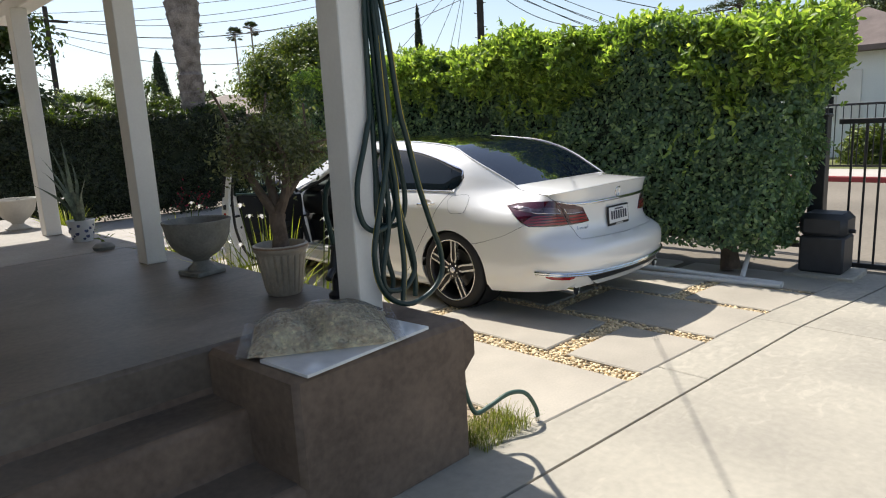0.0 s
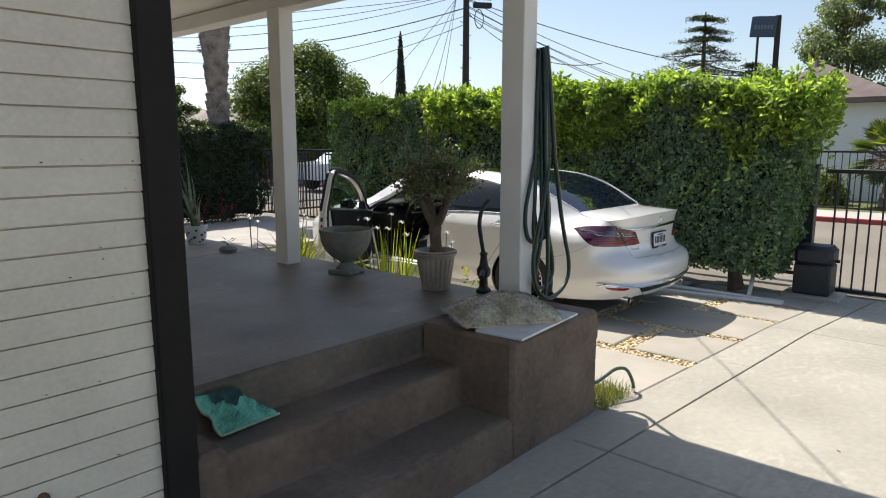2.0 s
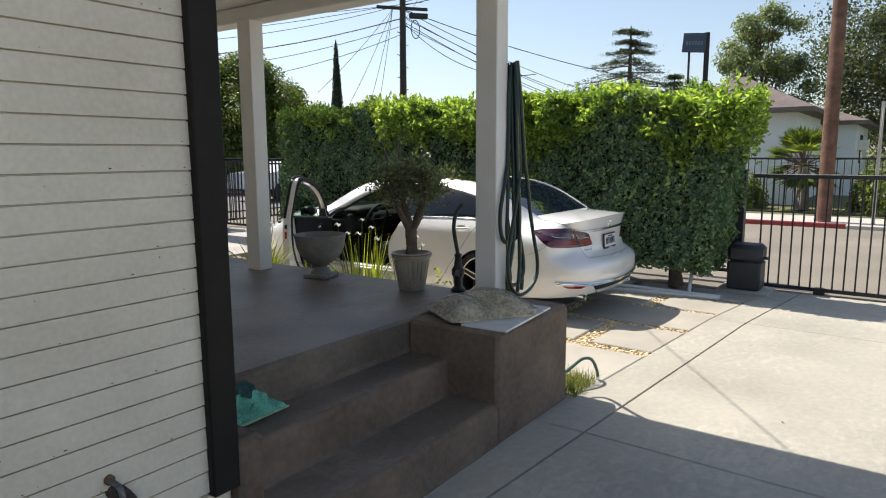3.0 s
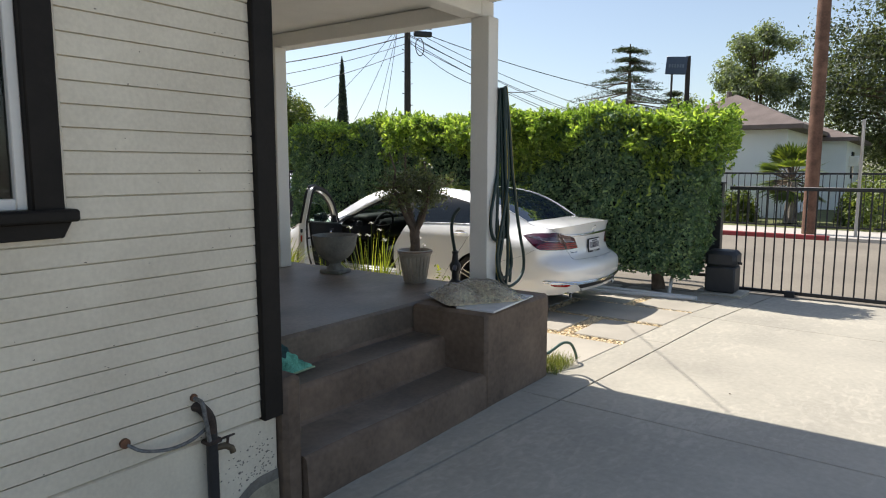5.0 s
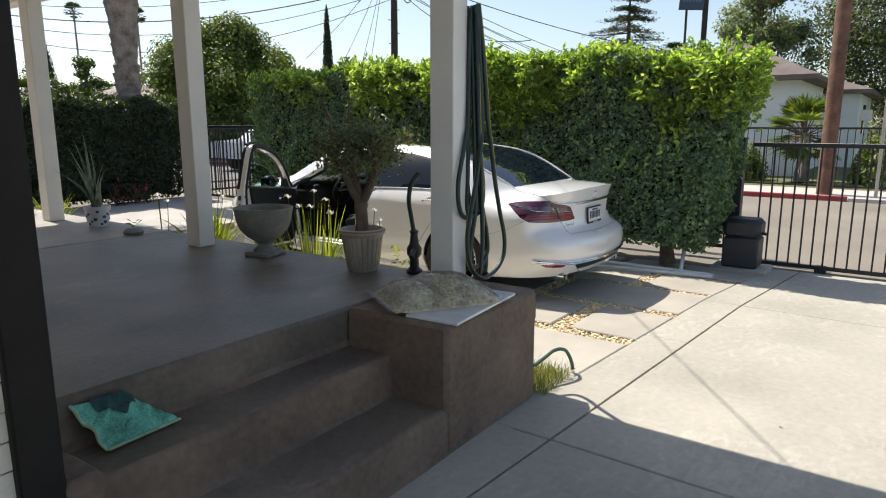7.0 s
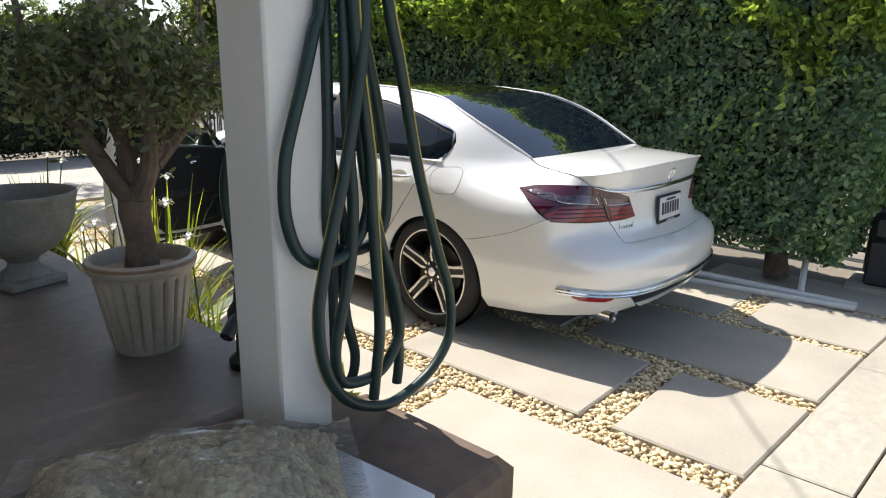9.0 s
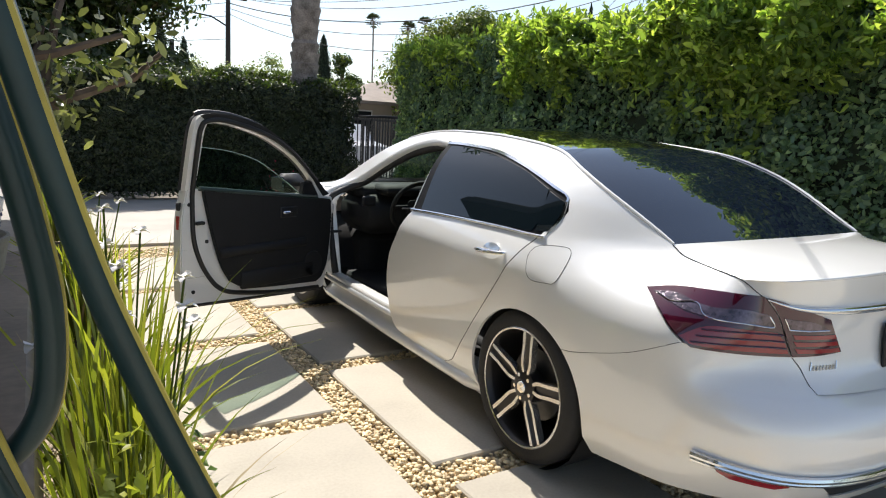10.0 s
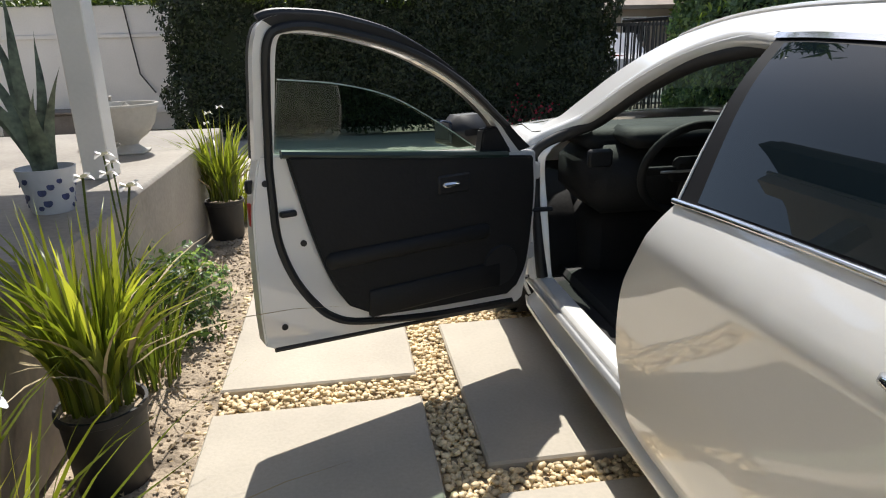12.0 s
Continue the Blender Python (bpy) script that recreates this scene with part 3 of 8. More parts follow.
ico = [(-.53, 0, .85), (.53, 0, .85), (-.53, 0, -.85), (.53, 0, -.85), (0, .85, .53), (0, .85, -.53), (0, -.85, .53), (0, -.85, -.53), (.85, .53, 0), (-.85, .53, 0), (.85, -.53, 0), (-.85, -.53, 0)]
icf = [(0, 4, 1), (0, 9, 4), (9, 5, 4), (4, 5, 8), (4, 8, 1), (8, 10, 1), (8, 3, 10), (5, 3, 8), (5, 2, 3), (2, 7, 3), (7, 10, 3), (7, 6, 10), (7, 11, 6), (11, 0, 6), (0, 1, 6), (6, 1, 10), (9, 0, 11), (9, 11, 2), (9, 2, 5), (7, 2, 11)]
ico = np.array(ico)
ico /= np.linalg.norm(ico, axis=1)[:, None]
n_p = 0
for layer in range(2):
    gx = np.arange(2.58, 6.25, 0.02)
    gy = np.arange(2.25, 9.6, 0.02)
    XX, YY = np.meshgrid(gx, gy)
    XX = (XX + rng.uniform(-.009, .009, XX.shape)).ravel()
    YY = (YY + rng.uniform(-.009, .009, YY.shape)).ravel()
    ok = (YY > 2.545 + SK * (XX - 2.0)) & (rng.random(len(XX)) < (0.85 if layer == 0 else 0.3)) & ((XX < 4.6) | (YY < 4.0))
    for x0, x1, y0, y1 in RECTS:
        ok &= ~((XX > x0 - .004) & (XX < x1 + .004) & (YY > y0 - .004) & (YY < y1 + .004))
    for x, y in zip(XX[ok], YY[ok]):
        r = rng.uniform(.009, .0165)
        sc = np.array([r * rng.uniform(.8, 1.5), r * rng.uniform(.7, 1.1), r * rng.uniform(.5, .8)])
        a = rng.uniform(0, 2 * math.pi)
        q = ico * sc * rng.uniform(.85, 1.12, (12, 1))
        ca, sa = math.cos(a), math.sin(a)
        gv.append(np.stack([q[:, 0] * ca - q[:, 1] * sa + x, q[:, 0] * sa + q[:, 1] * ca + y, q[:, 2] - .024 + layer * .012 + zg(x)], 1))
        n_p += 1
F = np.array(icf)
allf = np.concatenate([F + 12 * k for k in range(n_p)])
me = leaf_mesh("gravel", [(np.concatenate(gv), allf)])
me.shade_smooth()
me.materials.append(PEBBLE)
tagged(new("gravel", me), "pale cream pebbles filling the gaps between pavers", "gravel", kind="stuff")

sheet("gravel_fill", 2.6, 5.0, 2.25, 9.85, -0.034, SAND, "sandy bed under the pebbles", "ground", t=0.03)
# ---- the car ----
CARPAINT = material("pearl_white_paint", (0.82, 0.81, 0.79), 0.42, 0.02, 3, 200, 0.0, coat=1.0, metal=0.1)
CARPAINT.node_tree.nodes["Principled BSDF"].inputs["Coat Roughness"].default_value = 0.035
CARPAINT.node_tree.nodes["Principled BSDF"].inputs["Coat IOR"].default_value = 1.85
TRIMBLACK = material("black_rubber_trim", (0.012, 0.012, 0.013), 0.5, 0.1, 10, 60, 0.05)
PILLARBLACK = material("satin_black_pillar", (0.007, 0.007, 0.008), 0.5, 0.1, 10, 60, 0.03, spec=0.12)
GLOSSBLACK = material("gloss_black_roof", (0.008, 0.008, 0.009), 0.06, 0.05, 3, 30, 0, coat=1.0)
CHROME = material("chrome", (0.80, 0.81, 0.82), 0.08, 0.02, 5, 40, 0, metal=1.0)
ALLOY = material("machined_alloy", (0.72, 0.71, 0.69), 0.25, 0.05, 8, 80, 0, metal=0.85)
DARKALLOY = material("dark_alloy", (0.03, 0.028, 0.028), 0.35, 0.1, 8, 80, 0, metal=0.5)
RUBBER = material("tyre_rubber", (0.018, 0.017, 0.017), 0.75, 0.2, 10, 80, 0.3)
INTERIOR = material("black_interior", (0.006, 0.006, 0.0065), 0.7, 0.2, 10, 80, 0.2)
UNDER = material("underbody", (0.012, 0.011, 0.011), 0.85, 0.2, 10, 60, 0.2)
TINT = material("tinted_glass", (0.006, 0.010, 0.020), 0.015, 0.02, 4, 30, 0, coat=0.0, spec=1.0)
SIDETINT = material("tinted_side_glass", (0.005, 0.009, 0.012), 0.015, 0.02, 4, 30, 0, coat=0.0, spec=0.36)
CLEARGLASS = thin_glass("door_glass", (0.62, 0.72, 0.66))
PRIVACY = thin_glass("privacy_glass", (0.16, 0.19, 0.18))
REDLAMP = material("red_lamp_lens", (0.24, 0.004, 0.010), 0.08, 0.25, 9, 60, 0, coat=1.0)
DARKRED = material("dark_red_lamp_lens", (0.055, 0.004, 0.016), 0.05, 0.2, 9, 60, 0, coat=1.0)
CLEARLAMP = material("clear_lamp_lens", (0.10, 0.075, 0.095), 0.08, 0.9, 34, 120, 0.3, metal=0.5, coat=1.0)
PLATEWHITE = material("plate_white", (0.66, 0.66, 0.67), 0.4, 0.08, 20, 60, 0.05)
PLATEINK = material("plate_ink", (0.03, 0.03, 0.05), 0.5, 0.1)
SILLGREY = material("sill_metal", (0.55, 0.56, 0.57), 0.3, 0.06, 10, 60, 0.05, metal=0.6)
REDPLASTIC = material("red_sticker", (0.4, 0.03, 0.02), 0.5, 0.1)

PLAN = spline([(0, 0), (.25, .008), (.45, .03), (.60, .075), (.71, .15), (.79, .27), (.850, .45), (.892, .7), (.916, 1.0), (.920, 1.5), (.918, 2.2), (.918, 2.9), (.912, 3.4),
               (.90, 3.8), (.875, 4.2), (.82, 4.5), (.72, 4.7), (.55, 4.82), (.3, 4.87), (0, 4.885)], 24)
PS = np.concatenate([[0], np.cumsum(np.linalg.norm(np.diff(PLAN, axis=0), axis=1))])
PT = np.gradient(PLAN, axis=0)
PT /= np.linalg.norm(PT, axis=1)[:, None]
SL = PS[-1]
SIDEZ = np.array([.10, .18, .25, .33, .45, .60, .72, .79, .825, .86, .90, .94, .98, 1.05, 1.14, 1.22, 1.30, 1.36, 1.40, 1.46])
SIDEI = np.array([.12, .078, .046, .024, .015, .011, .007, .003, .000, .009, .024, .046, .07, .11, .165, .225, .305, .365, .42, .53])
REARZ = np.array([.10, .20, .30, .40, .48, .55, .60, .64, .70, .80, .90, .95, .975, 1.05])
REARI = np.array([.2, .12, .05, .01, 0, .01, .055, .125, .155, .165, .160, .148, .140, .130])
SIDEZ, SIDEI = spline(np.stack([SIDEZ, SIDEI], 1), 8).T
REARZ, REARI = spline(np.stack([REARZ, REARI], 1), 8).T


def sm(t):
    t = min(1.0, max(0.0, t))
    return t * t * (3 - 2 * t)


def sy(Y):
    """Arc position on the side for a length Y from the tail."""
    return float(np.interp(Y, PLAN[:, 1], PS))


def sx(x):
    """Arc position on the tail for a half-width x."""
    h = np.argmax(PLAN[:, 0] > 0.85)
    return math.copysign(float(np.interp(abs(x), PLAN[:h, 0], PS[:h])), x)


def body(s, z, off=0.0):
    """A point of the car's skin; s runs from the tail's middle (0) along the left side."""
    sg = -1.0
    if s < 0:
        s, sg = -s, 1.0
    if s > SL:
        s, sg = 2 * SL - s, -sg
    x, Y = np.interp(s, PS, PLAN[:, 0]), np.interp(s, PS, PLAN[:, 1])
    tx, tY = np.interp(s, PS, PT[:, 0]), np.interp(s, PS, PT[:, 1])
    n = math.hypot(tx, tY)
    nx, nY = tY / n, -tx / n
    rear = sm((0.50 - Y) / 0.36)
    i_side = np.interp(z, SIDEZ, SIDEI) + 0.17 * sm((1.25 - Y) / 0.7) * sm((z - 0.72) / 0.3) + 0.3 * sm((Y - 4.0) / 0.8) * sm((z - 0.6) / 0.3)
    i_rear = np.interp(z, REARZ, REARI)
    ins = rear * i_rear + (1 - rear) * i_side
    ins += 0.14 * sm((Y - 2.2) / 1.1) * sm((z - 0.86) / 0.14)
    ins -= off
    return Vector((sg * (x - nx * ins), Y - nY * ins, z))


def skin(polys, off=0.0, depth=0.014, grid=0.036):
    """Mesh of one or more outlines in (s, z), laid on the car's skin, with an edge turned inwards."""
    bm = bmesh.new()
    for pts in polys:
        clean = []
        for p in pts:
            if not clean or (abs(p[0] - clean[-1][0]) + abs(p[1] - clean[-1][1])) > 1e-4:
                clean.append(p)
        if abs(clean[0][0] - clean[-1][0]) + abs(clean[0][1] - clean[-1][1]) < 1e-4:
            clean.pop()
        bm.faces.new([bm.verts.new((p[0], p[1], 0)) for p in clean])
    xs = [v.co.x for v in bm.verts]
    ys = [v.co.y for v in bm.verts]
    for axis, lo, hi in ((0, min(xs), max(xs)), (1, min(ys), max(ys))):
        k = math.ceil((lo + 1e-4) / grid)
        while k * grid < hi - 1e-4:
            co, no = [0, 0, 0], [0, 0, 0]
            co[axis], no[axis] = k * grid, 1
            bmesh.ops.bisect_plane(bm, geom=bm.verts[:] + bm.edges[:] + bm.faces[:], plane_co=co, plane_no=no, dist=1e-5)
            k += 1
    bmesh.ops.remove_doubles(bm, verts=bm.verts[:], dist=1e-4)
    bmesh.ops.triangulate(bm, faces=[f for f in bm.faces if len(f.verts) > 4])
    if depth:
        edge = [e for e in bm.edges if e.is_boundary]
        made = bmesh.ops.extrude_edge_only(bm, edges=edge)["geom"]
        inner = {v for v in made if isinstance(v, bmesh.types.BMVert)}
    else:
        inner = set()
    for v in bm.verts:
        v.co = body(v.co.x, v.co.y, off - (depth if v in inner else 0.0))
    bmesh.ops.recalc_face_normals(bm, faces=bm.faces[:])
    me = bpy.data.meshes.new("panel")
    bm.to_mesh(me)
    bm.free()
    me.shade_smooth()
    me.set_sharp_from_angle(angle=radians(38))
    return me


def side(pts, sg=1):
    return [(sg * sy(Y), z) for Y, z in pts]


def arc(cY, cz, r, a0, a1, n=26):
    return [(cY + r * math.cos(radians(a0 + (a1 - a0) * k / n)), cz + r * math.sin(radians(a0 + (a1 - a0) * k / n))) for k in range(n + 1)]


def cv(pts, n=6):
    return [tuple(p) for p in spline(pts, n)]


CARX, CARY = 4.79, 3.16
car = thing("car", (CARX, CARY, 0), "pearl white four-door sedan with black roof, driver's door open", "car")
RAIL = cv([(.64, 1.015), (.91, 1.142), (1.15, 1.245), (1.375, 1.315), (1.7, 1.35), (2.0, 1.366), (2.37, 1.368), (2.7, 1.348), (3.0, 1.298), (3.22, 1.21), (3.45, 1.07), (3.64, .965), (3.85, .93)], 8)
RAILY, RAILZ = [p[0] for p in RAIL], [p[1] for p in RAIL]


def rail(Y):
    return float(np.interp(Y, RAILY, RAILZ))


AX_R, AX_F, AZ, AR = 1.16, 3.90, 0.328, 0.36
ARZ = 0.302
SEAM = cv([(1.165, .968), (1.224, .898), (1.345, .743), (1.495, .545), (1.592, .412), (1.655, .325), (1.715, .262), (1.80, .226)])
WTOP = cv([(1.115, 1.135), (1.22, 1.175), (1.5, 1.245), (1.8, 1.295), (2.1, 1.312), (2.29, 1.314)])
OPEN_TOP = cv([(2.29, 1.316), (2.5, 1.302), (2.72, 1.266), (2.92, 1.208), (3.1, 1.135), (3.27, 1.048), (3.41, .975), (3.51, .94)])
OPEN_FRONT = cv([(3.51, .93), (3.50, .75), (3.43, .52), (3.40, .33)])
CZ = 0.99
ROCKZ, ROCKI = [.30, .24, .222, .206, .186, .166, .146, .14], [.12, .080, .062, .042, .037, .046, .078, .13]


def rocker(u, v, sg):
    """Rounded sill below the doors: u along the car, v down its section."""
    w = v * (len(ROCKZ) - 1)
    z, ins = float(np.interp(w, range(8), ROCKZ)), float(np.interp(w, range(8), ROCKI))
    Y = 1.50 + 1.98 * u
    ins += .03 * sm((1.62 - Y) / .12) + .02 * sm((Y - 3.38) / .1)
    return body(sg * sy(Y), z + .02 * max(0, (Y - 2.4)) * (z < .2), float(np.interp(z, SIDEZ, SIDEI)) - ins)


for sg in (1, -1):
    # quarter, pillar and roof rail
    low = SEAM + [(1.72, .195), (1.60, .145), (1.495, .14)] + arc(AX_R, ARZ, AR, -26, 131) + cv([(.924, .574), (.838, .588), (.62, .656), (.44, .742)])[1:] + cv([(.44, .745), (.50, .785), (.565, .835), (.632, .878)]) + \
        cv([(.632, .878), (.535, .899), (.41, .906), (.33, .907), (.235, .911)])[1:] + [(.325, .951), (.46, .966), (.577, .983), (.66, CZ), (1.155, CZ), (1.165, .968)]
    pillar = [(.66, CZ), (.577, .983)] + [p for p in RAIL if p[0] <= 1.376] + [(1.375, 1.22)] + [(1.375, 1.217), (1.22, 1.172), (1.115, 1.13), (1.09, 1.08), (1.10, 1.04), (1.155, CZ)]
    strip = [p for p in RAIL if p[0] >= 1.374] + [(3.62, .925), (3.51, .94)] + OPEN_TOP[::-1][1:] + [p for p in WTOP[::-1] if p[0] > 1.376] + [(1.375, 1.217)]
    part("side_panel", skin([side(low, sg), side(pillar, sg), side(strip, sg)]), CARPAINT, car)
    fender = OPEN_FRONT + [(3.48, .30), (3.48, .215)] + arc(AX_F, AZ, .355, 198, -16) + [(4.27, .24), (4.45, .26), (4.45, .72), (4.3, .79), (4.0, .89), (3.85, .924), (3.62, .922), (3.51, .935)]
    part("fender", skin([side(fender, sg)]), CARPAINT, car)
    part("rocker", MB().grid(lambda u, v: rocker(u, v, sg), 40, 14), CARPAINT, car)
    # rear door
    door_o = [(1.17, .965)] + [(y + .005, z) for y, z in SEAM[1:]] + cv([(1.83, .221), (1.96, .218), (2.22, .228), (2.315, .245), (2.345, .28)])[1:] + cv([(2.372, .384), (2.40, .49), (2.395, .60), (2.36, .70), (2.26, .828)]) + cv([(2.25, .852), (2.195, .938)]) + [(1.7, .958)]
    rd = part("rear_door", skin([side(door_o, sg)], off=0.001), CARPAINT, car)
    part("window_surround", skin([side([(1.135, .974), (1.7, .962), (2.195, .944)] + [(2.29, 1.312)] + WTOP[::-1][1:] + [(1.10, 1.09), (1.105, 1.04)], sg)], off=-0.004, depth=0.02), PILLARBLACK, rd)
    part("window_pane", skin([side(cv([(1.22, .985), (1.7, .975), (2.12, .959)]) + cv([(2.12, .959), (2.175, 1.12), (2.232, 1.29)])[1:] + cv([(2.232, 1.293), (2.05, 1.289), (1.8, 1.27), (1.5, 1.222), (1.25, 1.155)])[1:] + [(1.20, 1.05)], sg)], off=0.0005, depth=0.004), SIDETINT if sg > 0 else PRIVACY, rd)
    part("quarter_pane", skin([side([(1.135, .995), (1.20, .99), (1.235, 1.148), (1.13, 1.115), (1.115, 1.07)], sg)], off=0.0012, depth=0.004), PRIVACY if sg < 0 else SIDETINT, rd)
    mb = MB().tube([body(s, z, 0.006) for s, z in side(cv([(1.13, .972), (1.4, .972), (1.7, .966), (2.0, .956), (2.20, .946)]), sg)], 0.0078, 10)
    part("belt_moulding", mb, CHROME, rd)
    FRAME = cv([(1.13, .98), (1.10, 1.05), (1.115, 1.13)], 5) + WTOP[1:]
    inside = [(y + .010 * sm((1.16 - y) / .05), z - .012 * sm((y - 1.10) / .12)) for y, z in FRAME]
    part("roof_moulding", skin([side(FRAME + inside[::-1], sg)], off=0.004, depth=0.008), CHROME, rd, "bright metal strip over the window")
    part("pillar_edge", MB().tube([body(s, z, -.002) for s, z in side([(2.197, .95), (2.222, 1.05), (2.25, 1.16)], sg)], [.0035, .003, .001], 6), CARPAINT, rd)
    # handle with its cup
    def oval(cy, cz, a, b, a0=0.0, a1=2 * math.pi, n=24):
        return [(cy + a * math.cos(q), cz + b * math.sin(q)) for q in np.linspace(a0, a1, n, endpoint=a1 < 6.2)]
    cup = part("handle_cup", skin([side(oval(1.405, .872, .070, .036), sg)], off=0.0018, depth=0.004), CARPAINT, rd)
    part("cup_plate", skin([side(oval(1.405, .874, .064, .030, 0.1, math.pi - .1), sg)], off=0.0035, depth=0.003), CHROME, cup, "bright metal upper half of the handle cup")
    hm = MB().tube([body(sg * sy(y), z, o) for y, z, o in ((1.305, .876, .002), (1.318, .875, .014), (1.35, .872, .022), (1.41, .868, .026), (1.47, .864, .022), (1.502, .862, .014), (1.515, .862, .002))], [.006, .009, .011, .012, .011, .009, .006], 12)
    part("handle", hm, CHROME, rd, "chrome pull handle")
    if sg == 1:
        fd = [(1.04, .808), (1.115, .804), (1.146, .826), (1.165, .870), (1.168, .908), (1.135, .939), (1.03, .950), (.99, .939), (.976, .90), (.980, .84), (1.0, .814)]
        part("fuel_door", skin([side([tuple(p) for p in spline(fd, 4, True)], 1)], off=0.0008, depth=0.01), CARPAINT, car)
        part("fuel_door_gap", MB().tube([body(s, z, 0.0004) for s, z in side([tuple(p) for p in spline(fd, 4, True)] + [fd[0]], 1)], 0.0012, 6), UNDER, car)
    part("door_gap", MB().tube([body(s, z, -0.0012) for s, z in side([(y + .002, z) for y, z in SEAM], sg)], 0.0022, 6), UNDER, car)
    part("bumper_gap", MB().tube([body(s, z, -0.0004) for s, z in side(cv([(.915, .574), (.838, .588), (.62, .655), (.445, .741)]), sg)], 0.0011, 6), UNDER, car)
    # tail lamp on the corner and its part on the lid
    def outline(pts):
        return [(sg * q, z) for q, z in pts]
    lamp = cv([(1.261, .879), (1.158, .900), (1.034, .907), (.95, .909), (.835, .913)], 4) + cv([(.795, .885), (.752, .845), (.70, .785), (.654, .726)], 4) + cv([(.75, .722), (.854, .722), (.946, .726), (1.036, .732)], 4) + cv([(1.06, .75), (1.09, .772), (1.165, .826)], 4)
    tl = part("tail_lamp", skin([outline(lamp)], off=0.006, depth=0.03), DARKRED, car, "dark red wrap-round tail lamp")
    part("lens", skin([outline(cv([(1.075, .765), (1.0, .805), (.88, .803), (.75, .80)], 4) + [(.705, .775), (.672, .735)] + cv([(.80, .732), (.95, .736), (1.035, .742)], 4))], off=0.0085, depth=0.004), REDLAMP, tl)
    band = cv([(1.225, .872), (1.15, .882), (1.045, .865), (.99, .860), (.90, .865), (.805, .856)], 4) + [(.768, .815)] + cv([(.87, .820), (.97, .827), (1.09, .842)], 4)
    part("clear_band", skin([outline(band)], off=0.0085, depth=0.004), CLEARLAMP, tl)
    part("band_edge", MB().tube([body(sg * q, z, .011) for q, z in cv([(1.21, .872), (1.14, .858), (1.06, .868), (1.01, .832), (.88, .822), (.772, .818), (.80, .852)], 4)], .0022, 6), CHROME, tl)
    for k in range(3):
        zz = .752 + k * .021
        part("lens_bar", MB().tube([body(sg * q, zz, 0.0105) for q in np.linspace(.69 + .012 * k, 1.04 - .012 * k, 12)], 0.0035, 6), DARKRED, tl)
    lid = cv([(.826, .909), (.76, .903), (.698, .894), (.57, .870), (.472, .846)], 4) + [(.43, .79), (.392, .735)] + cv([(.50, .729), (.645, .725)], 3) + cv([(.69, .785), (.743, .845), (.786, .885)], 4)
    lm = part("lid_lamp", skin([outline(lid)], off=0.006, depth=0.03), DARKRED, car)
    part("clear_band", skin([outline([(.722, .849), (.686, .813), (.475, .811), (.50, .824), (.56, .840)])], off=0.0085, depth=0.004), CLEARLAMP, lm)
    part("band_edge", MB().tube([body(sg * q, z, .0105) for q, z in ((.72, .849), (.70, .83), (.684, .813), (.58, .811), (.475, .811))], .002, 6), CHROME, lm)
    for k in range(3):
        zz = .790 - k * .0225
        part("lens_bar", skin([outline([(.645 - .01 * k, zz - .007), (.66 - .01 * k, zz + .007), (.438 - .012 * k, zz + .005), (.428 - .012 * k, zz - .008)])], off=0.0095, depth=0.004), REDLAMP, lm)
    # bumper reflector, chrome blade and exhaust
    part("reflector", skin([outline([(.69, .372), (.80, .384), (.93, .388), (.90, .350), (.86, .336), (.72, .332), (.675, .345)])], off=0.006, depth=0.02), REDLAMP, car)
    et = part("exhaust_tip", MB().tube([(-sg * .60, .34, .256), (-sg * .60, .140, .250)], [.043, .046], 20, cap=False).tube([(-sg * .60, .140, .250), (-sg * .60, .165, .250)], [.0458, .041], 20, cap=False), CHROME, car)
    part("bore", MB().tube([(-sg * .60, .175, .251), (-sg * .60, .160, .250)], [.041, .0415], 20), UNDER, et)
    part("lamp_gap", MB().tube([body(sg * q, z, .0072) for q, z in cv([(.828, .909), (.748, .846), (.70, .785), (.65, .727)], 4)], 0.0014, 6), UNDER, car)
    part("lid_side_gap", MB().tube([body(sg * q, z, .0015) for q, z in cv([(.646, .722), (.60, .685), (.565, .622)], 4)], 0.0013, 6), UNDER, car)

# chrome blade along the lower bumper
for zz, r, o in ((.392, .012, .012), (.375, .009, .011)):
    part("bumper_blade", MB().tube([body(s, zz - .03 * (1 - min(1, abs(s) / sy(.36))) , o) for s in np.linspace(-sy(.36), sy(.36), 60)], r, 8), CHROME, car)
part("rear_bumper", skin([[(s, z) for s, z in [(sy(.77), .20)]] + [(sy(y), z) for y, z in arc(AX_R, ARZ, AR, 187, 131.5, 10) + cv([(.921, .5712), (.836, .5865), (.62, .6552), (.44, .7412)])[1:]] + [(.646, .7235), (.60, .682), (.563, .619), (0, .608), (-.563, .619), (-.60, .682), (-.646, .7235)] +
                          [(-sy(y), z) for y, z in cv([(.44, .7412), (.62, .6552), (.836, .5865), (.921, .5712)])[:-1] + arc(AX_R, ARZ, AR, 131.5, 187, 10)] + [(-sy(.77), .20), (-sy(.4), .225), (-sx(.5), .265), (0, .27), (sx(.5), .265), (sy(.4), .225)]], depth=0.03), CARPAINT, car)
part("diffuser", skin([[(sx(.55), .345), (sx(.45), .27), (0, .26), (-sx(.45), .27), (-sx(.55), .345), (0, .335)]], off=0.004, depth=0.01), TRIMBLACK, car)
part("bumper_lip", skin([[(sx(.50), .30), (sx(.42), .262), (0, .255), (-sx(.42), .262), (-sx(.50), .30), (0, .295)]], off=0.012, depth=0.02), CARPAINT, car)
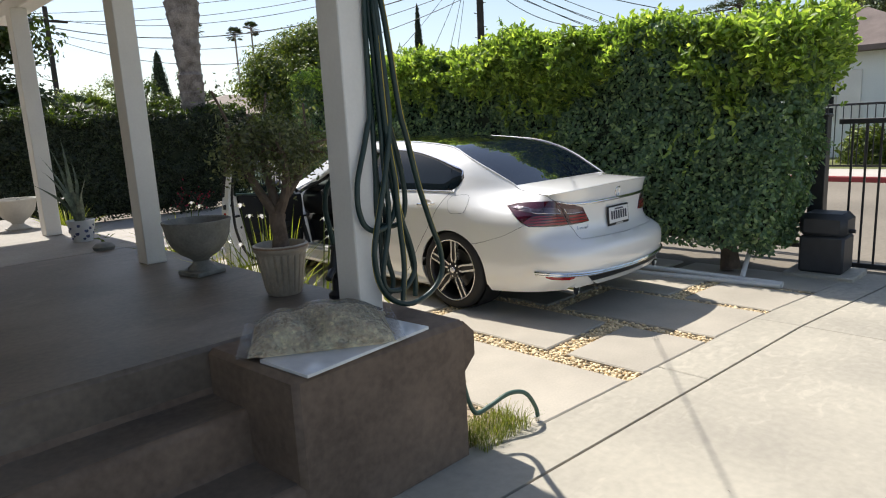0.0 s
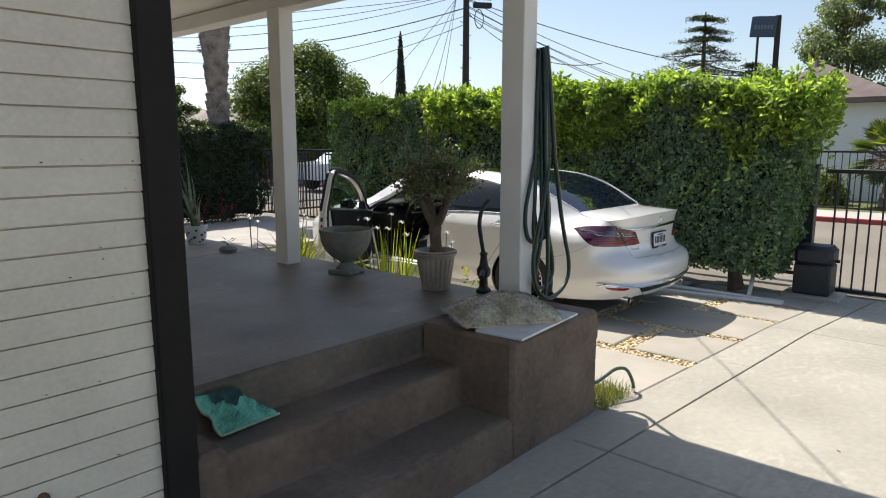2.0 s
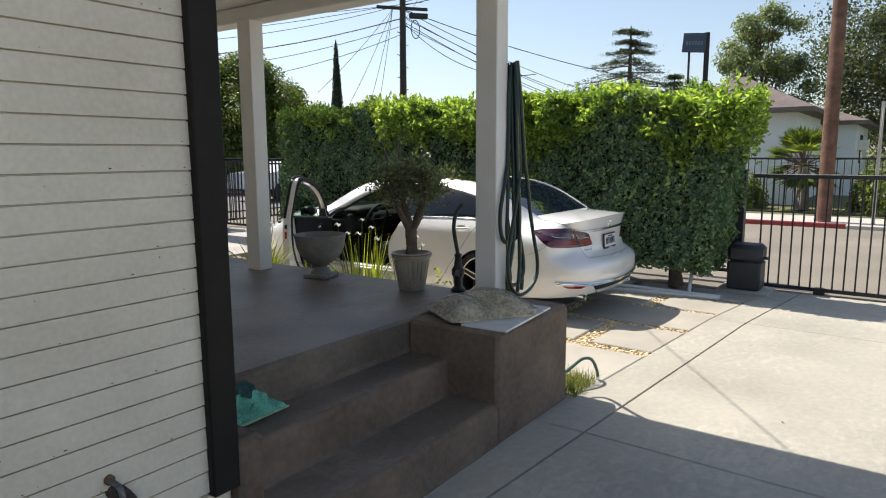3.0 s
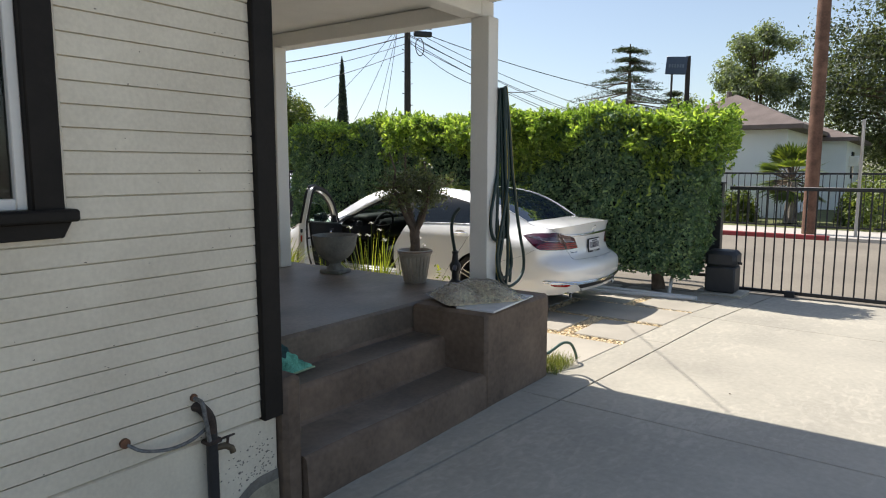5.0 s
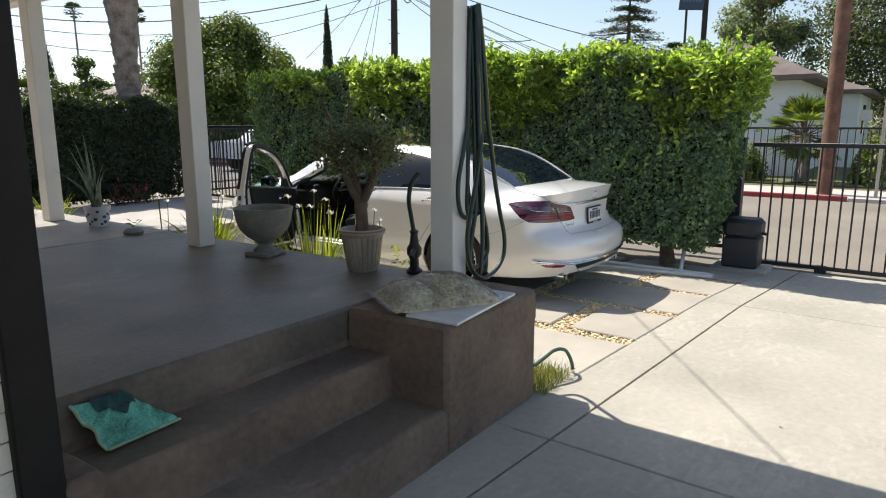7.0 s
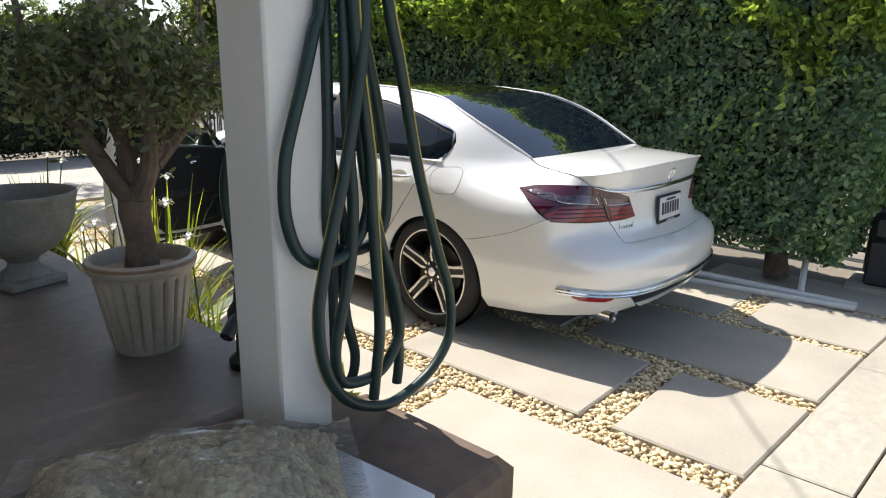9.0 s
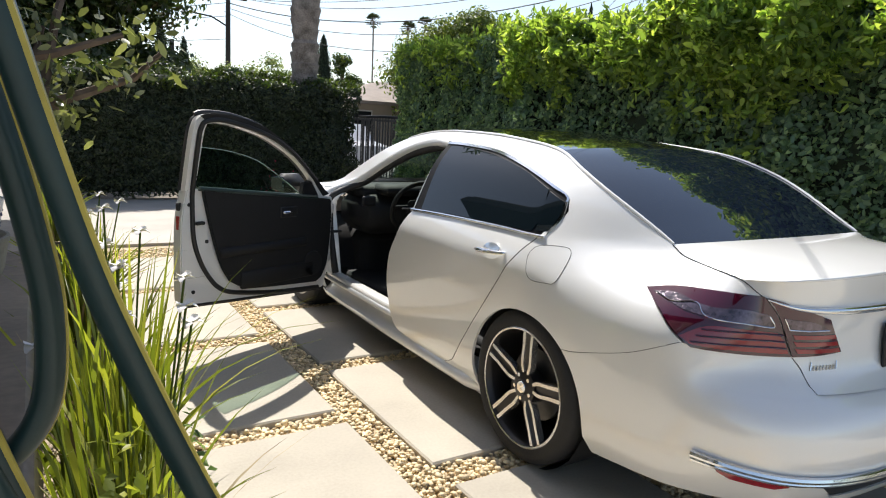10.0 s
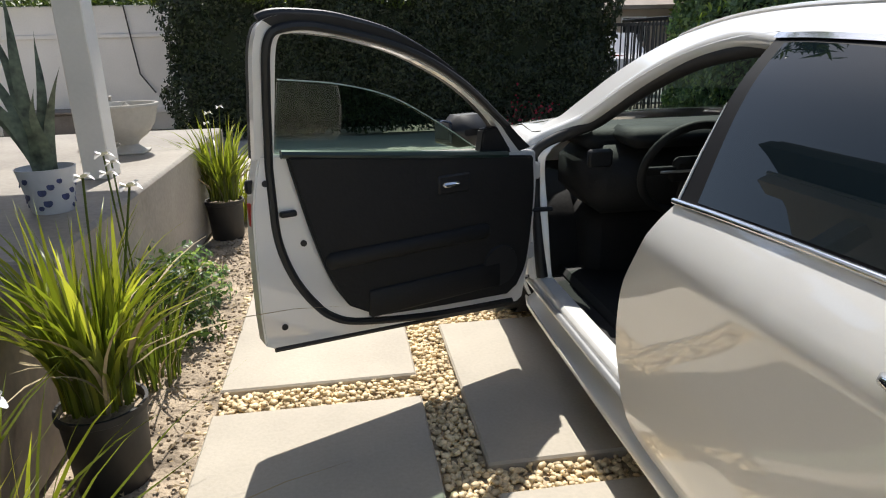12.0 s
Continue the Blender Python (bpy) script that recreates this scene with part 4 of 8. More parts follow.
# boot lid: face, deck and badge work
def lip(q):
    """Height of the boot lid's trailing edge along the tail."""
    return 1.0 - .048 * (abs(q) / .947) ** 2.2


HALF = [(.945, .950), (.85, .910), (.70, .80), (.648, .72), (.60, .685), (.565, .622)]
part("boot_lid", skin([HALF + [(0, .612)] + [(-q, z) for q, z in HALF[::-1]] + [(q, lip(q)) for q in np.linspace(-.92, .92, 25)]], depth=0.02), CARPAINT, car)


def rail_pt(Y, u, bow, crown):
    p = body(sy(Y), rail(Y))
    return Vector((-p.x * u, p.y - bow * (1 - u * u), p.z + crown * (1 - abs(u) ** 2.2)))


DECKV, DECKS, DECKZ = [0, .38, .70, 1], [.947, 1.086, 1.206, sy(.64)], [.952, .967, .985, 1.015]


def deck(u, v):
    u = 2 * u - 1
    a = body(-.947 * u, lip(.947 * u))
    b = rail_pt(.64, u, .06, .010)
    e = body(np.interp(v, DECKV, DECKS), np.interp(v, DECKV, DECKZ), .001)
    edge = body(.947, lip(.947)).lerp(rail_pt(.64, -1, .06, .010), v)
    shift = (e - edge) * abs(u) ** 3
    if u > 0:
        shift.x = -shift.x
    q = a.lerp(b, v) + Vector((shift.x, shift.y, shift.z))
    q.z += .010 * math.sin(math.pi * v) * (1 - u * u)
    return q


part("boot_deck", MB().grid(deck, 40, 14), CARPAINT, car)
for sg in (1, -1):
    part("lid_gap", MB().tube([body(sg * q, z, .0012) for q, z in cv([(.838, .908), (.87, .922), (.945, .953), (1.086, .967), (1.206, .985), (sy(.64), 1.014)], 5)], .0016, 6), UNDER, car)
part("spoiler", MB().tube([body(q, lip(q), .003) for q in np.linspace(-.93, .93, 60)], [.0012 + .0045 * math.sin(math.pi * k / 59) ** .5 for k in range(60)], 8), CARPAINT, car)
part("back_glass", MB().grid(lambda u, v: rail_pt(.64 + (1.375 - .64) * v, 2 * u - 1, .06 - .015 * v, .010 + .018 * v), 30, 16), TINT, car)
part("roof", MB().grid(lambda u, v: rail_pt(1.375 + (2.95 - 1.375) * v, 2 * u - 1, .045 - .10 * v, .028 + .012 * math.sin(math.pi * v)), 30, 24), GLOSSBLACK, car, "gloss black roof skin")
part("windscreen", MB().grid(lambda u, v: rail_pt(2.95 + .85 * v, 2 * u - 1, -.055 - .09 * v, .028 - .008 * v), 24, 14), CLEARGLASS, car)
for sg in (1, -1):
    part("roof_rail", MB().tube([body(sg * sy(y), z + .002, -.003) for y, z in RAIL if y < 3.0], [.005 + .0035 * sm(min(y - .6, 3.0 - y) / .2) for y, z in RAIL if y < 3.0], 8), CARPAINT, car)
    part("roof_edge_gap", MB().tube([rail_pt(y, -sg * .975, 0, .002) for y, z in RAIL if .7 < y < 2.95], 0.004, 6), TRIMBLACK, car)


def hood(u, v):
    u = 2 * u - 1
    Y = 3.86 + (4.72 - 3.86) * v
    p = body(sy(min(Y, 4.45)), .96 - .24 * max(0, (Y - 3.85) / .87) ** 1.3)
    return (-p.x * u * (1 - .25 * v * v), Y + .13 * (1 - u * u), .922 - .22 * v ** 1.6 + .035 * (1 - u * u))


part("bonnet", MB().grid(hood, 24, 14), CARPAINT, car)
part("front_bumper", skin([[(sy(4.44), .22), (sy(4.44), .73), (SL, .72), (2 * SL - sy(4.44), .73), (2 * SL - sy(4.44), .22), (SL, .2)]]), CARPAINT, car)
for b in ((-.74, .74, .35, .72, .25, .58, .05), (-.80, .80, 1.54, 3.52, .165, .30, .03), (-.80, .80, .42, .79, .235, .40, .03), (-.6, .6, .7, 1.55, .2, .4, .03), (-.6, .6, 3.4, 4.7, .2, .6, .05)):
    part("underbody", MB().box(*b), UNDER, car)
for sg in (-1, 1):
    for Y in (AX_R, AX_F):
        part("wheel_liner", MB().lathe([(.358, sg * .25), (.358, 0.0), (.02, -0.0)], 28, (sg * .60, Y, AZ + .01), 'x'), UNDER, car)

# badge work: shapes only
part("badge", MB().tube([body(sx(.033 * math.copysign(abs(math.cos(a)) ** .6, math.cos(a))), .925 + .034 * math.copysign(abs(math.sin(a)) ** .6, math.sin(a)), .005) for a in np.linspace(0, 2 * math.pi, 33)], .0048, 8), CHROME, car)
part("boot_garnish", MB().tube([body(t, .872 + .032 * (abs(t) / .82) ** 4, .006) for t in np.linspace(-.82, .82, 60)], [.002 + .012 * min(1, (59 - abs(2 * k - 59)) / 30) for k in range(60)], 12), CHROME, car, "chrome strip above the plate")
for k in range(9):
    x = .555 - k * .0165
    part("badge_bar", MB().tube([body(x, .682, .003), body(x - .008, .682 + (.026 if k in (0, 8) else .014), .003)], .0026, 6), CHROME, car)
pl = part("number_plate", MB().box(-.155, .155, -.012, .0, -.078, .078, .004), TRIMBLACK, car, "black framed number plate", at=pose(0, .152, .738, -4, 0, 0))
part("plate_face", MB().box(-.142, .142, -.016, -.010, -.058, .066, .003), PLATEWHITE, pl)
for k in range(7):
    part("plate_bar", MB().box(-.118 + k * .0345, -.118 + k * .0345 + .021, -.0185, -.0155, -.03, .036), PLATEINK, pl, smooth=0)
part("plate_bar", MB().box(-.06, .06, -.0185, -.0155, .044, .056), PLATEINK, pl, smooth=0)
part("plate_bar", MB().box(-.05, .05, -.0185, -.0155, -.074, -.062), SILLGREY, pl, smooth=0)

# wheels
def wheel_parts(parent, sg):
    w = parent
    tyre = [(.245, -.10), (.26, -.112), (.295, -.115), (.315, -.105), (.327, -.085), (.329, 0), (.327, .085), (.315, .105), (.295, .115), (.26, .112), (.245, .10)]
    t = part("tyre", MB().lathe([(r, sg * h) for r, h in tyre], 56, axis='x'), RUBBER, w)
    for gx in (-.04, 0, .04):
        part("tread_groove", MB().lathe([(.3295, gx - .005), (.324, gx), (.3295, gx + .005)], 40, axis='x'), UNDER, t)
    rim = part("rim", MB().lathe([(.243, sg * .10), (.256, sg * .105), (.258, sg * .112), (.250, sg * .113), (.244, sg * .108), (.235, sg * .08), (.225, 0), (.225, -sg * .09)], 56, axis='x'), DARKALLOY, w)
    part("rim_ring", MB().lathe([(.247, sg * .112), (.2525, sg * .1145), (.257, sg * .112)], 56, axis='x'), ALLOY, rim)
    part("brake_disc", MB().lathe([(.0, sg * .02), (.155, sg * .02), (.155, sg * .0)], 32, axis='x'), material("brake_steel", (0.10, 0.095, 0.09), 0.4, 0.2, 10, 60, 0.1, metal=0.8), rim)
    part("brake_caliper", MB().box(.0, .045, .06, .15, -.10, .02, .01, Matrix.Scale(sg, 4, (1, 0, 0))), DARKALLOY, rim)
    part("hub", MB().lathe([(0, sg * .104), (.03, sg * .104), (.034, sg * .098), (.07, sg * .09), (.075, sg * .03)], 28, axis='x'), DARKALLOY, rim)
    part("centre_cap", MB().lathe([(0, sg * .108), (.024, sg * .107), (.027, sg * .103)], 20, axis='x'), CHROME, rim)
    for k in range(5):
        a0 = 2 * math.pi * k / 5 + (.419 if sg < 0 else .2)
        for d in (-1, 1):
            sp = MB()
            P = []
            for r, half, wd, dep in ((.050, .010, .006, .090), (.095, .024, .0075, .096), (.115, .026, .0075, .097), (.18, .0235, .0075, .102), (.249, .025, .0085, .108)):
                P.append((r, a0 + d * half / r, wd, dep))
            rows = []
            for r, a, wd, dep in P:
                da = wd / r
                c = [(r * math.cos(a - da), r * math.sin(a - da)), (r * math.cos(a + da), r * math.sin(a + da))]
                rows.append((c, dep))
            vs, fs = [], []
            for c, dep in rows:
                vs += [(sg * dep, *c[0]), (sg * dep, *c[1]), (sg * (dep - .03), *c[1]), (sg * (dep - .03), *c[0])]
            for i in range(len(rows) - 1):
                o = 4 * i
                for q in range(4):
                    fs.append((o + q, o + (q + 1) % 4, o + 4 + (q + 1) % 4, o + 4 + q))
            sp.add(vs, fs)
            part("spoke", sp, ALLOY, rim, smooth=30)
        # dark web between the pair
        vs = []
        for r, a, wd, dep in ((.05, .0, .05, .080), (.12, 0, .10, .088), (.247, 0, .07, .098)):
            vs += [(sg * dep, r * math.cos(a0 - .028 / max(r, .07)), r * math.sin(a0 - .028 / max(r, .07))), (sg * dep, r * math.cos(a0 + .028 / max(r, .07)), r * math.sin(a0 + .028 / max(r, .07)))]
        part("spoke_web", MB().add(vs, [(0, 1, 3, 2), (2, 3, 5, 4)]), DARKALLOY, rim)
    for k in range(5):
        a = 2 * math.pi * k / 5 + 1.05
        part("lug_nut", MB().tube([(sg * .08, .052 * math.cos(a), .052 * math.sin(a)), (sg * .1, .052 * math.cos(a), .052 * math.sin(a))], .009, 6), CHROME, rim)


for sg in (-1, 1):
    for Y in (AX_R, AX_F):
        w = new("wheel")
        w.parent = car
        w.matrix_basis = pose(sg * .782, Y, AZ)
        wheel_parts(w, sg)

# cabin
part("cabin_floor", MB().box(-.70, .70, 1.5, 3.6, .28, .33, .02), INTERIOR, car)
part("sill_plate", MB().box(-.855, -.775, 2.26, 3.42, .29, .345, .012), CARPAINT, car)
part("sill_step", MB().box(-.875, -.845, 2.24, 3.44, .29, .318, .01), SILLGREY, car)
part("sill_plate", MB().box(.70, .855, 2.26, 3.42, .29, .345, .012), CARPAINT, car)
APERTURE = cv([(2.27, 1.303), (2.36, 1.308), (2.5, 1.300), (2.72, 1.264), (2.92, 1.206), (3.1, 1.133), (3.27, 1.046), (3.40, .972), (3.478, .90), (3.49, .80), (3.475, .66), (3.435, .50), (3.40, .345)], 5)
part("door_aperture", MB().tube([body(sy(y), z - .012 * sm((2.55 - y) / .25), -.036) for y, z in APERTURE], [.033 - .008 * sm((2.55 - y) / .25) for y, z in APERTURE], 14), CARPAINT, car, "white painted door aperture")
part("aperture_seal", MB().tube([body(sy(y - .055 * sm((.99 - z) / .1)), z - .030 * sm((z - .88) / .1), -.064) for y, z in APERTURE], [.025 - .007 * sm((2.5 - y) / .25) for y, z in APERTURE], 12), TRIMBLACK, car)
part("hinge_pillar", MB().grid(lambda u, v: body(sy(float(np.interp(.33 + .6 * v, [.33, .52, .75, .93], [3.40, 3.43, 3.485, 3.47])) - .02 - .055 * math.sin(math.pi * u / 2)), .33 + .6 * v, -.015 - .085 * u), 6, 14), CARPAINT, car, "white painted hinge pillar")
for z in (.47, .62, .80):
    part("plug", MB().tube([body(sy(3.42 + .03 * (z > .5)), z, -.06), body(sy(3.395 + .03 * (z > .5)), z, -.06)], .009, 10), TRIMBLACK, car)
part("b_pillar", MB().tube([body(sy(2.27), .33, -.07), body(sy(2.27), .6, -.07), body(sy(2.215), .93, -.06), body(sy(2.265), 1.20, -.06), body(sy(2.275), 1.275, -.07)], [.04, .04, .036, .032, .026], 10), PILLARBLACK, car)
part("rear_bulkhead", MB().box(-.66, .66, .95, 1.1, .3, 1.0, .03).box(-.6, .6, .7, 1.1, .93, .985, .02), INTERIOR, car)
part("dashboard", MB().box(-.68, .68, 3.22, 3.70, .62, .90, .08), INTERIOR, car, smooth=85)
part("dash_top", MB().box(-.66, .66, 3.32, 3.68, .87, .955, .03), INTERIOR, car, smooth=85)
part("centre_console", MB().box(-.1, .1, 2.4, 3.3, .33, .58, .04), INTERIOR, car, smooth=85)
part("instrument_hood", MB().box(-.55, -.17, 3.15, 3.4, .90, .972, .03), INTERIOR, car, smooth=85)
st = part("steering_wheel", MB().tube([(.185 * math.cos(a), 0, .185 * math.sin(a)) for a in np.linspace(0, 2 * math.pi, 41)], .016, 10, cap=False).box(-.07, .07, -.01, .03, -.06, .05, .02).box(-.18, .18, -.006, .012, -.02, .015, .005).box(-.02, .02, -.006, .012, -.18, 0, .005), INTERIOR, car, at=pose(-.37, 3.04, .84, 22, 0, 0))
part("spoke_trim", MB().box(-.12, .12, -.014, -.008, -.005, .006, .002), SILLGREY, st)
part("air_vent", MB().box(-.70, -.60, 3.2, 3.23, .83, .90, .01), TRIMBLACK, car)
for sx_ in (-.37, .37):
    part("front_seat", MB().box(sx_ - .25, sx_ + .25, 2.35, 2.88, .36, .58, .07).box(sx_ - .24, sx_ + .24, -.07, .07, .0, .62, .06, pose(0, 2.3, .55, 16, 0, 0)).box(sx_ - .12, sx_ + .12, -.05, .05, .62, .80, .04, pose(0, 2.26, .56, 12, 0, 0)), INTERIOR, car, smooth=85)
part("rear_seat", MB().box(-.62, .62, 1.2, 1.75, .36, .55, .06).box(-.62, .62, -.08, .08, .0, .6, .06, pose(0, 1.22, .5, 20, 0, 0)), INTERIOR, car, smooth=85)
part("headliner", MB().grid(lambda u, v: rail_pt(1.45 + 1.45 * v, (2 * u - 1) * .97, .0, .02) + Vector((0, 0, -.03)), 10, 10), INTERIOR, car)

# closed front door on the far side
FD2 = [(2.31, .30), (3.39, .33)] + OPEN_FRONT[::-1][1:] + [(3.50, .95), (2.235, .942), (2.30, .84)]
rfd = part("far_front_door", skin([side(FD2, -1)]), CARPAINT, car)
part("window_pane", skin([side([(2.25, .955), (3.44, .96)] + OPEN_TOP[::-1][2:], -1)], off=-.003, depth=.004), CLEARGLASS, rfd)
part("door_trim", MB().box(.78, .83, 2.35, 3.35, .34, .93, .02), INTERIOR, rfd)

# the open front door, turned about its hinge
door = new("front_door")
door.parent = car
door.matrix_basis = pose(3.895 - CARX, 6.575 - CARY, 0, 0, 0, -90 - 67)
tagged(door, "white front door swung wide open, black inner trim")


def lean(z):
    """The upper frame leans in over the cabin."""
    return .22 * max(0.0, z - .95)


def plate(outline, w0, w1):
    """A flat outline in (d, z) with thickness along the door's normal."""
    bm = bmesh.new()
    f0 = bm.faces.new([bm.verts.new((d, w0, z)) for d, z in outline])
    r = bmesh.ops.extrude_face_region(bm, geom=[f0])["geom"]
    for v in r:
        if isinstance(v, bmesh.types.BMVert):
            v.co.y = w1
    bmesh.ops.triangulate(bm, faces=[f for f in bm.faces if len(f.verts) > 4])
    bmesh.ops.recalc_face_normals(bm, faces=bm.faces[:])
    bmesh.ops.bevel(bm, geom=[e for e in bm.edges if len(e.link_faces) == 2 and e.calc_face_angle(0) > 0.9], offset=0.006, segments=2, affect='EDGES')
    for v in bm.verts:
        v.co.y += lean(v.co.z)
    me = bpy.data.meshes.new("plate")
    bm.to_mesh(me)
    bm.free()
    me.shade_smooth()
    me.set_sharp_from_angle(angle=radians(35))
    return me


OUT = cv([(1.124, .97), (1.121, 1.15), (1.112, 1.325), (1.066, 1.385), (.93, 1.39), (.80, 1.372), (.615, 1.318), (.39, 1.195), (.2, 1.045), (.03, .90)], 8)
INN = cv([(1.062, .985), (1.055, 1.15), (1.044, 1.315), (1.005, 1.343), (.90, 1.337), (.79, 1.318), (.61, 1.265), (.395, 1.158), (.22, 1.02), (.12, .885)], 8)


def ring(outer, inner, w0, w1):
    n = len(outer)
    vs = [(d, w + lean(z), z) for (d, z) in outer for w in (w0, w1)] + [(d, w + lean(z), z) for (d, z) in inner for w in (w0, w1)]
    fs = []
    for i in range(n - 1):
        a, b, c, e = 2 * i, 2 * i + 2, 2 * n + 2 * i, 2 * n + 2 * i + 2
        fs += [(a, b, e, c), (a + 1, c + 1, e + 1, b + 1), (a, a + 1, b + 1, b), (c, e, e + 1, c + 1)]
    return MB().add(vs, fs)


def belt(d):
    """The door's waistline climbs towards its rear edge."""
    return .872 + .106 * d


LOWER = cv([(.0, .885), (-.005, .75), (.012, .52), (.06, .272)], 6) + cv([(.09, .254), (.6, .288), (1.12, .322)], 3) + cv([(1.155, .34), (1.158, .5), (1.148, .8), (1.112, .985)], 6)
part("shell", plate(LOWER, 0.0, 0.075), CARPAINT, door)
part("window_frame", ring(OUT, INN, .03, .07), CARPAINT, door)
part("outer_trim", MB().tube([(d, .018 + lean(z), z + .010) for d, z in OUT if d < 1.085], .014, 8), TRIMBLACK, door)
part("outer_panel", ring(OUT, INN, .0, .028), TRIMBLACK, door)
TOPO = [(i, p) for i, p in enumerate(OUT) if p[0] < 1.085]
part("top_seal", ring([(d, z + .003) for i, (d, z) in TOPO], [(.42 * d + .58 * INN[i][0], .42 * z + .58 * INN[i][1]) for i, (d, z) in TOPO], .066, .0745), TRIMBLACK, door)
TRIMO = cv([(.035, .872), (.03, .70), (.06, .45), (.11, .345)], 6) + cv([(.16, .316), (.5, .34), (.74, .362)], 4) + cv([(.85, .425), (.91, .53), (.965, .70), (1.03, .975)], 6)
part("inner_trim", plate(TRIMO, .076, .105), INTERIOR, door)
part("armrest", MB().box(.25, .93, .09, .125, .575, .635, .016), INTERIOR, door, smooth=85)
part("map_pocket", MB().box(.2, .78, .09, .116, .365, .47, .008), INTERIOR, door, smooth=85)
part("belt_rail", MB().tube([(d, .09 + .01 * math.sin(3 * d), belt(d)) for d in (.16, .3, .5, .7, .9, 1.045)], .014, 8), material("belt_rail_plastic", (0.016, 0.034, 0.030), 0.3, 0.1, 5, 40, 0), door, "glossy dark green belt rail")
part("inner_handle", MB().box(.39, .465, .10, .125, .798, .82, .008), CHROME, door)
part("handle_recess", MB().box(.34, .48, .098, .112, .775, .845, .008), TRIMBLACK, door)
part("speaker_grille", MB().lathe([(.0, .012), (.08, .012), (.085, .0)], 24), TRIMBLACK, door, at=pose(.2, .104, .45, -90, 0, 0))
SEALP = cv([(.12, .268), (.5, .298), (.80, .346), (.91, .392), (.977, .464), (1.038, .57), (1.076, .70), (1.082, .85), (1.082, 1.03), (1.082, 1.20), (1.074, 1.32), (1.03, 1.358), (.9, 1.357), (.62, 1.288), (.39, 1.175), (.16, 1.0)], 6)
part("door_seal", MB().tube([(d, .077 + lean(z), z) for d, z in SEALP], .014, 8), TRIMBLACK, door)
part("lower_seal", MB().tube([(.08, .06, .252), (.6, .06, .285), (1.12, .06, .318)], .014, 8), TRIMBLACK, door)
GLASSTOP = cv([(1.035, 1.212), (.827, 1.186), (.624, 1.128), (.40, 1.005), (.26, .915)], 5)
part("window_pane", plate([(1.055, .975)] + GLASSTOP, .035, .039), CLEARGLASS, door)
# pale tube paints the highlight along the pane's top edge
part("pane_edge", MB().tube([(d, .037 + lean(z), z) for d, z in GLASSTOP], .0024, 6), material("glass_edge_glint", (0.55, 0.62, 0.60), 0.25, 0.05, 5, 30, 0), door, "edge of the lowered pane with its highlight painted as a pale line")
part("mirror_sail", plate([(.115, .885), (.27, .90), (.26, .99), (.2, 1.0)], .03, .075), TRIMBLACK, door)
part("door_mirror", MB().box(.11, .32, -.19, -.03, .905, 1.03, .05), TRIMBLACK, door)
part("mirror_glass", MB().box(.31, .328, -.17, -.05, .92, 1.015, .01), TINT, door)
part("latch", MB().box(1.10, 1.155, .028, .05, .86, .905, .006), TRIMBLACK, door)
part("lock_stop", MB().box(1.01, 1.065, .072, .095, .778, .797, .004), TRIMBLACK, door)
part("warning_sticker", MB().box(1.138, 1.153, .03, .05, .755, .83, .001), REDPLASTIC, door)
for d, z in ((1.084, .396), (.992, .678), (1.10, .894)):
    part("grommet", MB().tube([(d, .070, z), (d, .080, z)], .011, 12), TRIMBLACK, door)
for z in (.42, .76):
    part("hinge", MB().box(-.05, .03, .01, .05, z, z + .07, .008), CARPAINT, door)
part("check_strap", MB().tube([(.03, .06, .64), (-.07, .10, .64)], .01, 6), TRIMBLACK, door)
